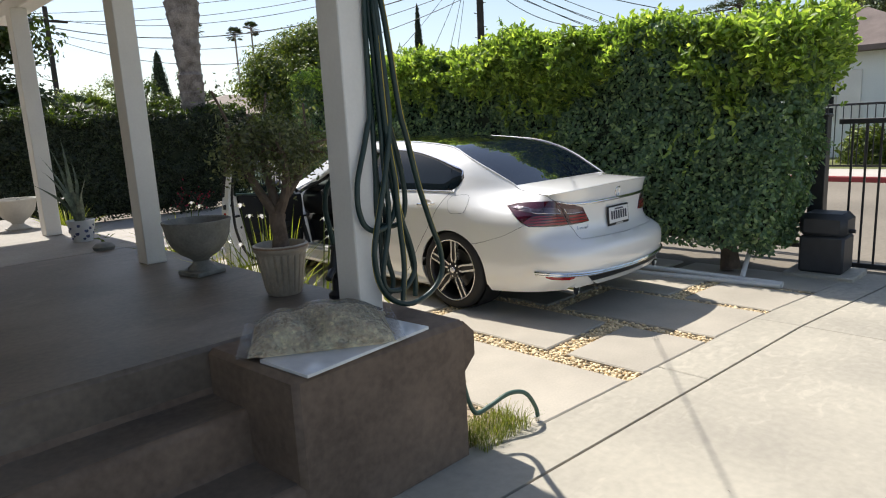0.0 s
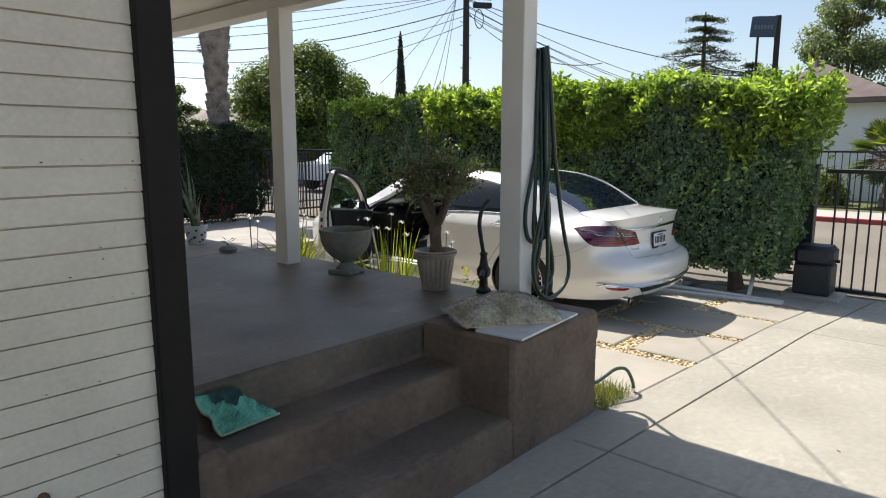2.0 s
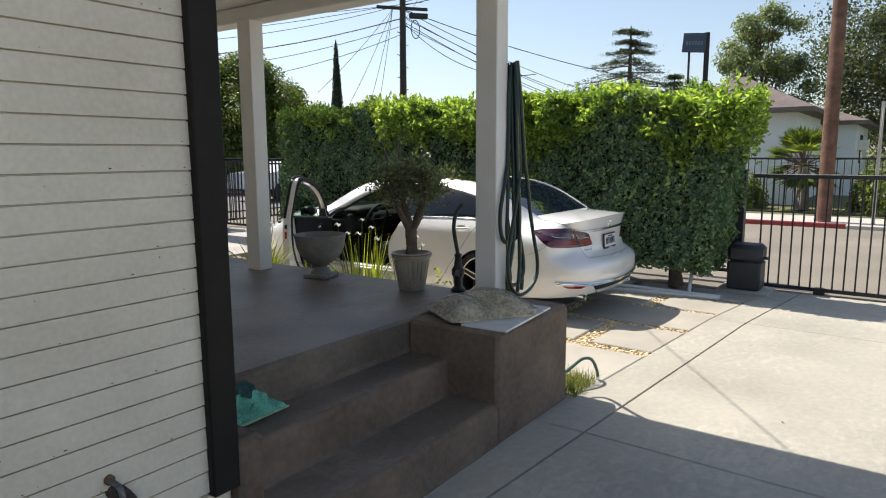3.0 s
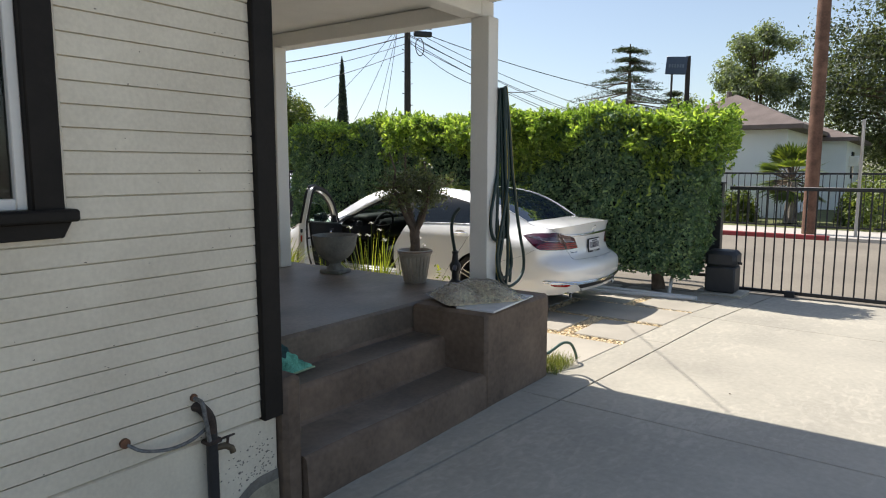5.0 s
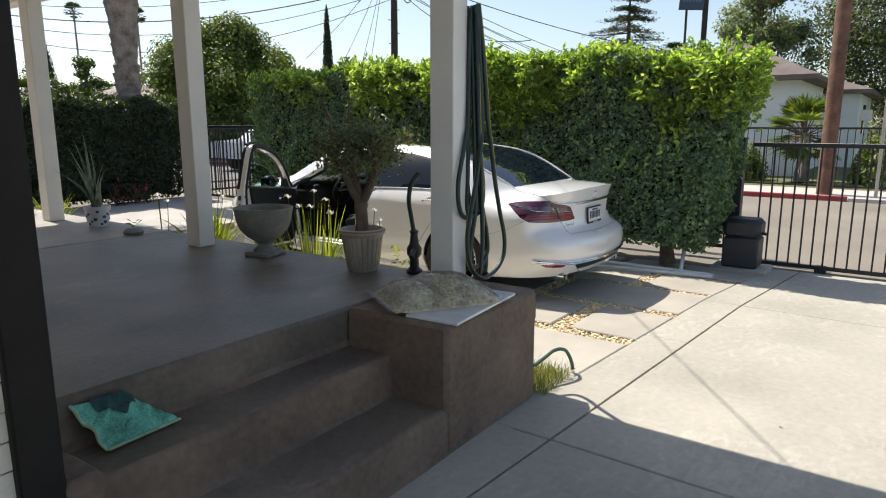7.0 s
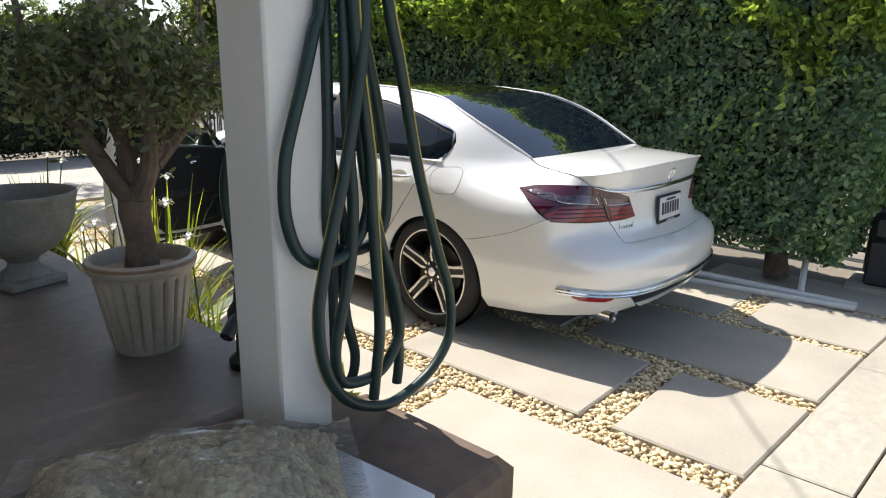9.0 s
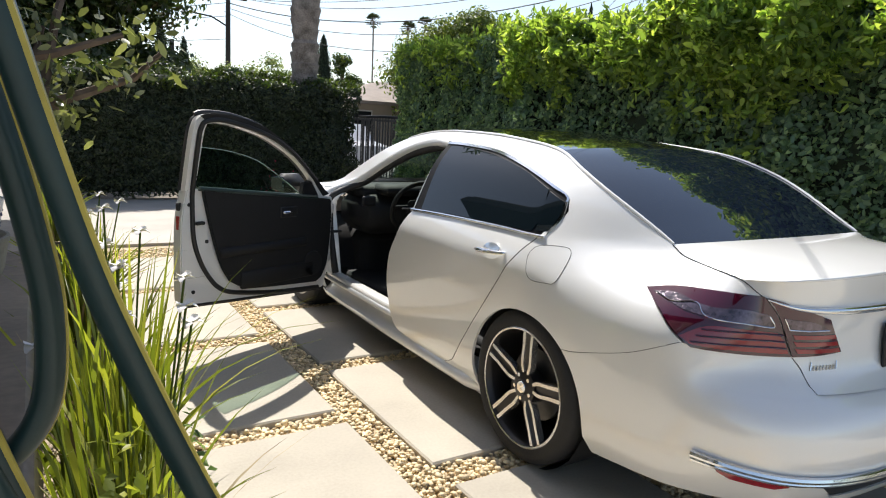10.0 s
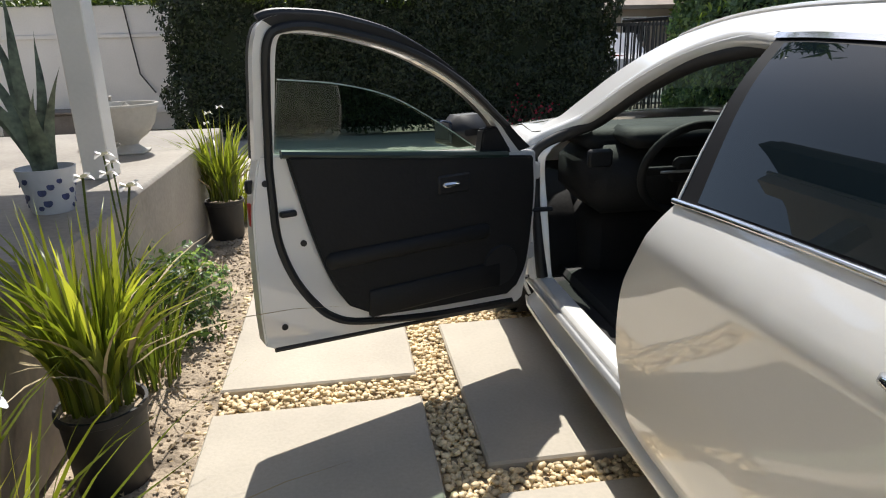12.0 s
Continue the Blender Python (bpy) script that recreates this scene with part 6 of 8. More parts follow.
DP = polar(-51.0, 35)
dark_pole = pole("utility_pole", *DP, 9.6, .19, POLEDARK, "dark wooden utility pole with crossarm")
part("crossarm", MB().box(-1.3, 1.3, -.06, .06, 8.75, 8.9, .01, pose(0, 0, 0, 0, 0, -38)), POLEDARK, dark_pole)
part("splice_box", MB().box(.35, 1.3, -.15, .1, 8.35, 8.62, .05, pose(0, 0, 0, 0, 0, -38)), CABLE, dark_pole)
part("cable_coil", MB().tube([(.8 + .35 * math.cos(a), -.2, 7.9 + .45 * math.sin(a)) for a in np.linspace(0, 12.6, 50)], .025, 5), CABLE, dark_pole)
for k in range(9):
    part("climbing_peg", MB().tube([(.19, 0, 3.2 + .55 * k), (.42, 0, 3.24 + .55 * k)] if k % 2 else [(-.19, 0, 3.2 + .55 * k), (-.42, 0, 3.24 + .55 * k)], .02, 5), IRON, dark_pole)
bx, by = polar(-83.35, 18.6)
pole("utility_pole", bx, by, 9.5, .165, POLEWOOD, "reddish-brown wooden utility pole beside the kerb")
P2 = polar(-15.6, 48, (0.09, 0.56))
lamp_pole = pole("utility_pole", *P2, 9.6, .17, POLEDARK, "wooden utility pole with street lamp arm")
part("crossarm", MB().box(-1.2, 1.2, -.06, .06, 8.7, 8.85, .01), POLEDARK, lamp_pole)
part("lamp_arm", MB().tube([(0, 0, 7.0), (-1.0, 0, 7.5), (-2.2, 0, 7.6)], .05, 6), CABLE, lamp_pole)
part("lamp_head", MB().box(-2.8, -2.1, -.12, .12, 7.5, 7.62, .04), SIDEWALK, lamp_pole)
P3 = polar(-9.0, 40, (2.57, 2.62))
pole("utility_pole", *P3, 5.4, .16, POLEDARK, "short dark wooden pole behind the hedge")


def wire(a, b, sag, r=0.018):
    p = [Vector(a).lerp(Vector(b), t) - Vector((0, 0, sag * 4 * t * (1 - t))) for t in np.linspace(0, 1, 25)]
    mb = MB().tube(p, r, 5)
    return solid("overhead_wire", mb, CABLE, "thin black overhead wire strung between poles", "wire", group="overhead wires")


A = (DP[0], DP[1], 8.85)
B2 = (P2[0], P2[1], 8.85)
for dz, sg_, o in ((0, .8, 1.2), (0.02, 1.3, .5), (-.5, 1.6, 0), (-.9, 1.9, .1), (-1.2, 2.5, -.2), (.3, .6, -1.2)):
    wire((A[0] - o * .6, A[1] + o * .6, A[2] + dz), (B2[0] + o, B2[1], B2[2] + dz * .8), sg_, .03 if sg_ == 1.6 else .018)
LF = polar(12, 60, (0.09, 0.56))
for dz, sg_ in ((0, .8), (-.4, 1.2), (-1.2, 1.0), (.2, .5), (-2.6, .8)):
    wire((B2[0], B2[1], B2[2] + dz), (LF[0], LF[1], 9.0 + dz), sg_)
RT = polar(-72, 60)
for dz, o in ((-.2, 0), (-.9, 1.0), (-1.1, -.5), (-1.6, 1.5), (-2.0, -1)):
    wire((A[0], A[1], A[2] + dz * .4), (RT[0], RT[1] + o, 5.6 + dz), .8)
wire((A[0], A[1], A[2] + .1), (bx, by, 8.8), .5, .022)
wire((A[0], A[1], A[2] + .25), (bx, by, 9.1), .4)
wire((bx, by, 8.9), (bx + 3, -40, 9), .6)
for yw, el in ((-44, 6.0), (-46.5, 5.0), (-49, 5.2), (-48.2, 5.0)):
    q = polar(yw, 33)
    wire((A[0] - .4, A[1] + .3, A[2] - .1), (*q, 1.64 + 33 * math.tan(radians(el)) - .6), .15, .012)
wire((1.0, 2.35, 3.2), (A[0], A[1], 8.3), .25, .005)
q = polar(-62, 30)
wire((A[0], A[1], 8.2), (*q, 5.0), .9)
q = polar(-76, 45)
wire((A[0], A[1], 8.8), (q[0], q[1], 5.4), .6, .022)

SIGNBLUE = material("sign_panel", (0.05, 0.075, 0.12), 0.4, 0.1, 3, 30, 0.05)
sign = thing("street_sign", (7.9, 3.40, 0), "small dark blue sign board tilted on two thin posts", "sign", rz=14)
tilt = pose(0, 0, 3.14, 4, 0, 0)
part("panel", MB().box(-.012, .012, -.15, .15, -.13, .13, .004, tilt), SIGNBLUE, sign)
SIGNINK = material("sign_letter", (0.14, 0.17, 0.22), 0.5)
for k in range(6):
    part("lettering_bar", MB().box(-.016, -.012, -.11 + k * .038, -.085 + k * .038, -.03, .02, 0, tilt), SIGNINK, sign, smooth=0)
for yy, top, hw in ((-.165, 3.27, .034), (.06, 3.02, .014)):
    part("post", MB().box(-.004, .05, yy - hw, yy + hw, 0, top, .004), POLEDARK, sign)
sg_x, sg_y = polar(-86.4, 18.4)
road_sign = thing("road_sign", (sg_x, sg_y, 0), "grey metal road sign post seen edge-on", "road sign", rz=10)
part("post", MB().tube([(0, 0, -.1), (0, 0, 2.75)], .035, 8), SIDEWALK, road_sign)
part("sign_plate", MB().box(-.30, .30, -.01, .01, 1.95, 2.6, .005, pose(0, 0, 0, 0, 0, -6)), SIDEWALK, road_sign)

# ---- houses ----
def hip_roof(x0, x1, y0, y1, z, h, over=0.5):
    x0, x1, y0, y1 = x0 - over, x1 + over, y0 - over, y1 + over
    w = min(x1 - x0, y1 - y0) / 2
    if x1 - x0 > y1 - y0:
        r = [(x0 + w, (y0 + y1) / 2, z + h), (x1 - w, (y0 + y1) / 2, z + h)]
        vs = [(x0, y0, z), (x1, y0, z), (x1, y1, z), (x0, y1, z)] + r
        fs = [(0, 1, 5, 4), (1, 2, 5), (2, 3, 4, 5), (3, 0, 4)]
    else:
        r = [((x0 + x1) / 2, y0 + w, z + h), ((x0 + x1) / 2, y1 - w, z + h)]
        vs = [(x0, y0, z), (x1, y0, z), (x1, y1, z), (x0, y1, z)] + r
        fs = [(0, 1, 4), (1, 2, 5, 4), (2, 3, 5), (3, 0, 4, 5)]
    vs += [(p[0], p[1], z - .14) for p in vs[:4]]
    fs += [(6, 7, 1, 0), (7, 8, 2, 1), (8, 9, 3, 2), (9, 6, 0, 3), (9, 8, 7, 6)]
    return MB().add(vs, fs)


# Unseen roof, added to darken what the car's side windows reflect.
solid("house_roof", hip_roof(-9.0, 2.24, 2.15, 8.98, 3.28, 2.6, 0.0), ROOFING, "unseen brown hipped roof added over house and porch for reflections", "roof", kind="structure")
DARKPANE = material("dark_pane", (0.02, 0.022, 0.025), 0.1, 0.2, 3, 20, 0)
wh = thing("white_house", (0, 0, 0), "single-storey white stucco house with brown hipped roof", "house")
part("wall", MB().box(21.4, 31.0, 3.9, 8.0, 0, 2.95), HOUSEPAINT, wh, smooth=0)
part("wing_wall", MB().box(27.5, 34.0, 2.75, 3.9, 0, 2.75), HOUSEPAINT, wh, smooth=0)
part("roof", hip_roof(21.4, 31.0, 3.9, 8.0, 3.0, 1.25), ROOFING, wh, smooth=0)
part("wing_roof", hip_roof(27.5, 34.0, 2.75, 6.5, 2.8, .8, .4), ROOFING, wh, smooth=0)
for (y0, y1, z0, z1) in ((6.1, 6.9, 1.1, 2.35),):
    w = part("window", MB().box(21.33, 21.42, y0, y1, z0, z1, .01), WHITEPAINT, wh)
    part("pane", MB().box(21.32, 21.34, y0 + .05, y1 - .05, z0 + .05, z1 - .05), DARKPANE, w, smooth=0)
    for k in range(1, 4):
        part("glazing_bar", MB().box(21.305, 21.325, y0, y1, z0 + k * (z1 - z0) / 4 - .02, z0 + k * (z1 - z0) / 4 + .02), WHITEPAINT, w, smooth=0)
    part("shutter", MB().box(21.34, 21.41, y0 - .6, y0 - .05, z0 - .05, z1 + .05, .01), WHITEPAINT, wh)
part("side_window", MB().box(29.6, 30.4, 2.70, 2.77, 1.2, 2.3, .01), DARKPANE, wh)
part("air_conditioner", MB().box(28.6, 29.2, 2.4, 2.76, 1.7, 2.1, .02), WHITEPAINT, wh)
part("chimney_pipe", MB().tube([(25.2, 6.6, 3.8), (25.2, 6.6, 4.55)], .1, 8), ROOFING, wh)
hx, hy = polar(-28.6, 33, (0.09, 0.56))
th = thing("tan_house", (0, 0, 0), "low tan house with grey-brown roof in the distance", "house")
part("wall", MB().box(hx - 2.4, hx + 6, hy, hy + 7, 0, 2.35), BEIGE, th, smooth=0)
part("roof", hip_roof(hx - 2.4, hx + 6, hy, hy + 7, 2.4, 1.1), material("tan_roof", (0.30, 0.25, 0.215), 0.9, 0.15, 2, 30, 0.3), th, smooth=0)
for k in range(3):
    w = part("window", MB().box(hx - 1.8 + 2.4 * k, hx - .8 + 2.4 * k, hy - .06, hy + .01, 1.0, 2.0, .01), WHITEPAINT, th)
    part("pane", MB().box(hx - 1.74 + 2.4 * k, hx - .86 + 2.4 * k, hy - .07, hy - .05, 1.06, 1.94), DARKPANE, w, smooth=0)
bh = thing("beige_house", (0, 0, 0), "two-storey beige stucco house behind the white wall", "house")
part("wall", MB().box(-14, -2.3, 19.0, 28.0, 0, 5.4), BEIGE, bh, smooth=0)
part("roof", hip_roof(-14, -2.3, 19.0, 28.0, 5.45, 1.8), ROOFING, bh, smooth=0)
part("ledge", MB().box(-4.6, -3.2, 18.88, 19.0, 2.55, 2.7, .01), WHITEPAINT, bh)
part("down_pipe", MB().tube([(-4.9, 18.93, 0), (-4.9, 18.93, 5.4)], .04, 6), ROOFING, bh)
w = part("window", MB().box(-4.5, -3.3, 18.93, 19.02, 2.7, 4.2, .01), WHITEPAINT, bh)
part("pane", MB().box(-4.4, -3.4, 18.92, 18.94, 2.8, 4.1), DARKPANE, w, smooth=0)

# white garden wall at the end of the porch walk
gw = thing("wall_north", (0, 0, 0), "white painted masonry garden wall with a moulded band", "wall", kind="structure")
WALLWHITE = material("wall_white_paint", (0.72, 0.70, 0.67), 0.7, 0.08, 1.5, 40, 0.15)
part("panel", MB().box(-8, 1.6, 15.6, 15.85, 0, 1.95, .01), WALLWHITE, gw)
part("band", MB().box(-8, 1.6, 15.56, 15.6, 1.46, 1.53, .01), WALLWHITE, gw)
part("plinth", MB().box(-8, 1.6, 15.54, 15.6, 0.28, 0.36, .01), WALLWHITE, gw)
part("cable", MB().tube([(-.1, 15.55, 1.95), (-.05, 15.55, 1.4), (0.0, 15.55, .9), (.2, 15.55, .6)], .012, 5), CABLE, gw)
shv = np.stack([rng.uniform(-6, 1.0, 2600), 15.7 + rng.normal(0, .12, 2600), 1.95 + np.abs(rng.normal(0, .06, 2600))], 1)
vine = thing("vine", (0, 0, 0), "green creeper trailing along the wall top", "vine")
part("foliage", leaf_mesh("foliage", [leaves(shv, np.tile([0, -.4, 1.0], (2600, 1)), .09, .6, .6)]), TREELEAF, vine)
PLANTERBROWN = material("brown_planter", (0.17, 0.15, 0.13), 0.8, 0.2, 6, 40, 0.2)
pb = thing("planter_box", (-1.2, 15.2, 0), "long brown planter box against the white wall", "planter")
part("trough", MB().box(-.75, .75, -.25, .25, 0.0, .35, .02), PLANTERBROWN, pb)
part("rim", MB().box(-.8, .8, -.3, .3, .35, .40, .02), PLANTERBROWN, pb)
NOP = material("sign_white", (0.72, 0.72, 0.7), 0.5, 0.05)
ns = thing("parking_sign", (-4.15, 15.559, .82), "white metal sign with a red prohibition ring on the wall", "sign")
part("sheet", MB().box(-.18, .18, -.012, 0, -.28, .30, .006), NOP, ns)
part("red_ring", MB().tube([(.12 * math.cos(a), -.02, .1 + .12 * math.sin(a)) for a in np.linspace(0, 6.284, 25)], .016, 6), REDPLASTIC, ns)
part("red_slash", MB().tube([(-.085, -.02, .185), (.085, -.02, .015)], .014, 6), REDPLASTIC, ns)
part("arrow_bar", MB().box(-.12, .12, -.022, -.012, -.2, -.17), PLATEINK, ns, smooth=0)

# ---- parked vehicles beyond the fence ----
def parked(name, x, y, rz, paint, label, pickup=False, L=4.6, H=1.45):
    c = thing(name, (x, y, -.05), label, "car", rz=rz)
    prof = [(-L / 2, .35), (-L / 2, .85), (-L * .3, .95), (-L * .2, H * .98), (L * .1, H), (L * .22, .98), (L / 2 - .1, .85), (L / 2, .35)]
    if pickup:
        prof = [(-L / 2, .45), (-L / 2, 1.05), (-.3, 1.05), (-.15, H + .25), (L * .16, H + .25), (L * .25, 1.1), (L / 2 - .05, 1.0), (L / 2, .45)]
    n = len(prof)
    vs = [(px, s * (.88 - (.16 if pz > 1.1 else 0)), pz) for s in (-1, 1) for px, pz in prof]
    fs = [tuple(range(n))[::-1], tuple(range(n, 2 * n))] + [(k, (k + 1) % n, n + (k + 1) % n, n + k) for k in range(n)]
    part("body", MB().add(vs, fs), paint, c, smooth=25)
    for s in (-1, 1):
        z0, z1 = (1.12, H + .18) if pickup else (.98, H - .06)
        xa, xb = (-.2, L * .2) if pickup else (-L * .24, L * .17)
        part("side_glass", MB().box(xa, xb, s * .80 - .03, s * .80 + .03, z0, z1, .02), DARKPANE, c)
        for wx in (-L * .3, L * .3):
            part("wheel", MB().lathe([(.0, -.1), (.2, -.11), (.33, -.1), (.34, 0), (.33, .1), (.2, .11), (0, .1)], 20, (0, 0, 0), 'x'), RUBBER, c, at=pose(wx, s * .8, .34, 0, 0, 90))
    part("windscreen", MB().box(L * .16, L * .2, -.65, .65, 1.12 if pickup else 1.0, H + .15 if pickup else H - .1, .02), DARKPANE, c)
    return c


PALEBLUE = material("pale_blue_paint", (0.50, 0.55, 0.60), 0.3, 0.08, 3, 30, 0, coat=0.8)
x, y = 15.7, 20.3
parked("pickup_truck", x, y, 180, PALEBLUE, "pale blue-white pickup truck parked on the side street", True, 5.0, 1.22)
x, y = 9.75, 21.2
parked("parked_car", x, y, 90, material("silver_white_paint", (0.6, 0.6, 0.6), 0.3, 0.03, 3, 30, 0, coat=0.8), "white car parked nose-on beyond the fence")
x, y = polar(-17.5, 18.5, (2.57, 2.62))
parked("parked_car", x, y, 180, material("red_car_paint", (0.35, 0.02, 0.02), 0.3, 0.05, 3, 30, 0, coat=0.8), "red car parked behind the front hedge")
# ---- things on the porch ----
STONE = material("grey_cast_stone", (0.20, 0.195, 0.175), 0.85, 0.3, 9, 60, 0.4)
CERAMIC = material("glazed_cream_pot", (0.33, 0.285, 0.225), 0.4, 0.25, 7, 50, 0.15)
RUSTGLAZE = material("brown_glaze", (0.20, 0.12, 0.07), 0.35, 0.3, 14, 50, 0.15)
JADE = leaf_material("jade_leaf", (0.115, 0.135, 0.075), (0.21, 0.23, 0.125), 0.35, 0.38)
STRAP = leaf_material("strap_leaf", (0.165, 0.205, 0.036), (0.38, 0.39, 0.08), 0.5, 0.4)
STRAPDARK = leaf_material("dull_strap_leaf", (0.10, 0.14, 0.025), (0.20, 0.23, 0.05), 0.4, 0.45)
PETAL = leaf_material("white_petal", (0.78, 0.76, 0.78), (0.85, 0.83, 0.87), 0.06, 0.6)
HOSEGREEN = material("green_hose", (0.011, 0.032, 0.029), 0.42, 0.15, 10, 80, 0.1)
HOSEYELLOW = material("yellow_hose_stripe", (0.42, 0.33, 0.05), 0.45, 0.15, 10, 80, 0)
LIGHTHOSE = material("pale_green_hose", (0.06, 0.115, 0.085), 0.4, 0.15, 10, 60, 0.05)

# fluted pot with the jade tree
FX, FY = 1.965, 3.70


def flutes(a, h):
    if not .018 < h < .222:
        return 1.0
    t = (a * 22 / (2 * math.pi)) % 1.0
    return 1.015 - .085 * math.exp(-((t - .5) / .13) ** 2)


pot = thing("fluted_pot", (FX, FY, PZ), "cream glazed fluted pot holding the jade tree", "plant pot")
part("body", MB().lathe([(.0, .0), (.09, .0), (.094, .011), (.097, .022), (.101, .036), (.115, .126), (.130, .216), (.1315, .225), (.135, .236)], 220, wave=flutes), CERAMIC, pot)
part("rim", MB().lathe([(.132, .232), (.144, .241), (.150, .257), (.146, .272), (.135, .276), (.128, .268), (.122, .225), (.108, .207)], 48), CERAMIC, pot)
part("rim_edge", MB().lathe([(.1485, .259), (.151, .263), (.1475, .269)], 48), RUSTGLAZE, pot, "thin brown glaze line")
part("soil", MB().lathe([(.0, .236), (.07, .238), (.125, .232)], 32), SOIL, pot)
jade = thing("jade_tree", (FX, FY, PZ + .235), "old jade tree with thick forked trunk", "potted tree")
g = np.random.default_rng(4)
tr = MB()
tr.tube([(0, 0, -.02), (.005, .0, .08), (-.005, .0, .16), (.0, .0, .20)], [.05, .04, .042, .045], 12)
limbs = [((.0, 0, .18), (-.06, .03, .30), (-.13, .05, .44), (-.20, .06, .55)), ((.0, 0, .18), (.05, -.02, .30), (.08, -.04, .42), (.14, -.08, .55)), ((0, 0, .19), (.01, .05, .32), (.0, .09, .46), (.02, .12, .62)), ((0, .0, .19), (.02, -.06, .30), (.0, -.12, .42), (-.04, -.18, .52)), ((.05, -.02, .30), (.14, .0, .38), (.22, .02, .46), (.27, .03, .5))]
ends = []
for L in limbs:
    q = spline(L, 5)
    tr.tube(q, np.linspace(.03, .012, len(q)), 8)
    ends += [q[-1], q[-5], q[-8]]
    for k in range(5):
        d = g.normal(0, .10, 3) + [0, 0, .09]
        tr.tube([q[-1 - 2 * (k % 3)], q[-1 - 2 * (k % 3)] + d * .6 + g.normal(0, .02, 3), q[-1 - 2 * (k % 3)] + d * 1.15], [.011, .008, .005], 6)
        ends += [q[-1 - 2 * (k % 3)] + d * .6, q[-1 - 2 * (k % 3)] + d * 1.1]
part("trunk", tr, BARK, jade)
C = np.array(ends)
C = C[C[:, 2] > .28]
cent = np.array([-.03, -.01, .50])
dirs = g.normal(0, 1, (120, 3))
dirs /= np.linalg.norm(dirs, axis=1)[:, None]
dirs[:, 2] = np.where(dirs[:, 2] < -.35, -dirs[:, 2], dirs[:, 2])
C = np.concatenate([C, cent + dirs * [.27, .27, .20] * g.uniform(.45, 1.0, (120, 1))])
P = np.repeat(C, 34, 0) + g.normal(0, .038, (len(C) * 34, 3))
part("leaves", leaf_mesh("leaves", [leaves(P, P - cent, .026, .42, .9, fold=.02, oval=True)]), JADE, jade)

# stone urn
urn = thing("stone_urn", (1.92, 4.60, PZ), "grey cast-stone urn on a square foot, empty", "urn")
part("foot", MB().box(-.105, .105, -.105, .105, 0, .035, .008, pose(0, 0, 0, 0, 0, 12)), STONE, urn)
part("bowl", MB().lathe([(.0, .03), (.085, .035), (.08, .05), (.055, .07), (.05, .09), (.062, .105), (.12, .14), (.165, .19), (.19, .25), (.20, .31), (.205, .33), (.208, .336), (.208, .348), (.200, .35), (.188, .34), (.175, .30), (.15, .22), (.10, .17), (.0, .16)], 48), STONE, urn)

# marble offcut and the bag of pebbles
MARBLE = material("white_marble", (0.66, 0.67, 0.68), 0.15, 0.12, 3, 12, 0.0, tint=(0.72, 0.72, 0.72))
tile = thing("marble_tile", (1.645, 2.70, PZ - .003), "white polished marble tile lying on the pier", "tile", rz=5)
part("slab", MB().box(-.33, .33, -.145, .145, 0, .014, .002), MARBLE, tile)
bag = thing("pebble_bag", (1.63, 2.87, PZ + .012), "clear plastic bag full of pale pebbles", "bag", rz=-33)
BAGPEB = material("bag_pebble", (0.74, 0.56, 0.38), 0.7, 0.25, 20, 80, 0.2, tint=(0.92, 0.77, 0.56), island=0.25)


def bag_h(x, y):
    """A pillow bag with drawn-in sides and a deep crease running in from one side."""
    X = abs(x) / (.31 * (.86 + .14 * (y / .225) ** 2))
    Y = abs(y) / (.225 * (.86 + .14 * (x / .31) ** 2))
    e = max(0.0, 1 - X ** 2.8) * max(0.0, 1 - Y ** 2.6)
    dip = 1 - math.exp(-((x + .07 + .35 * y) / .05) ** 2) * (.16 + .42 * sm((.12 - y) / .26))
    return .122 * e ** .68 * dip * (1 + .12 * fnoise((x * 9, y * 9, 1), 1.0)) + .004


pv, nP = [], 0
for x in np.arange(-.30, .30, .017):
    for y in np.arange(-.22, .22, .017):
        xx, yy = x + g.uniform(-.006, .006), y + g.uniform(-.006, .006)
        h = bag_h(xx, yy)
        if h < .02:
            continue
        for zz in ([h - .012] + ([h * .5] if h > .05 and (abs(xx) > .2 or abs(yy) > .17) else [])):
            r = g.uniform(.009, .016)
            q = ico * r * g.uniform(.7, 1.25, (1, 3)) * g.uniform(.9, 1.1, (12, 1))
            pv.append(q + [xx, yy, zz])
            nP += 1
me = leaf_mesh("pebbles", [(np.concatenate(pv), np.concatenate([np.array(icf) + 12 * k for k in range(nP)]))])
me.shade_smooth()
part("gravel_fill", me, BAGPEB, bag)
part("filling", MB().grid(lambda u, v: ((u - .5) * .58, (v - .5) * .42, max(0, bag_h((u - .5) * .58, (v - .5) * .42) - .008)), 30, 26), BAGPEB, bag)
PLASTIC = bpy.data.materials.new("clear_plastic")
PLASTIC.use_nodes = True
nt = PLASTIC.node_tree
nt.nodes.remove(nt.nodes["Principled BSDF"])
tp, gl, mx, fz, nz, bp_ = [nt.nodes.new(k) for k in ("ShaderNodeBsdfTransparent", "ShaderNodeBsdfGlossy", "ShaderNodeMixShader", "ShaderNodeFresnel", "ShaderNodeTexNoise", "ShaderNodeBump")]
tp.inputs[0].default_value = (0.97, 0.96, 0.95, 1)
gl.inputs["Roughness"].default_value = 0.1
nz.inputs["Scale"].default_value = 22
nz.inputs["Distortion"].default_value = 2.5
bp_.inputs["Strength"].default_value, bp_.inputs["Distance"].default_value = 0.55, 0.03
nt.links.new(nz.outputs[0], bp_.inputs["Height"])
nt.links.new(bp_.outputs[0], gl.inputs["Normal"])
nt.links.new(bp_.outputs[0], fz.inputs["Normal"])
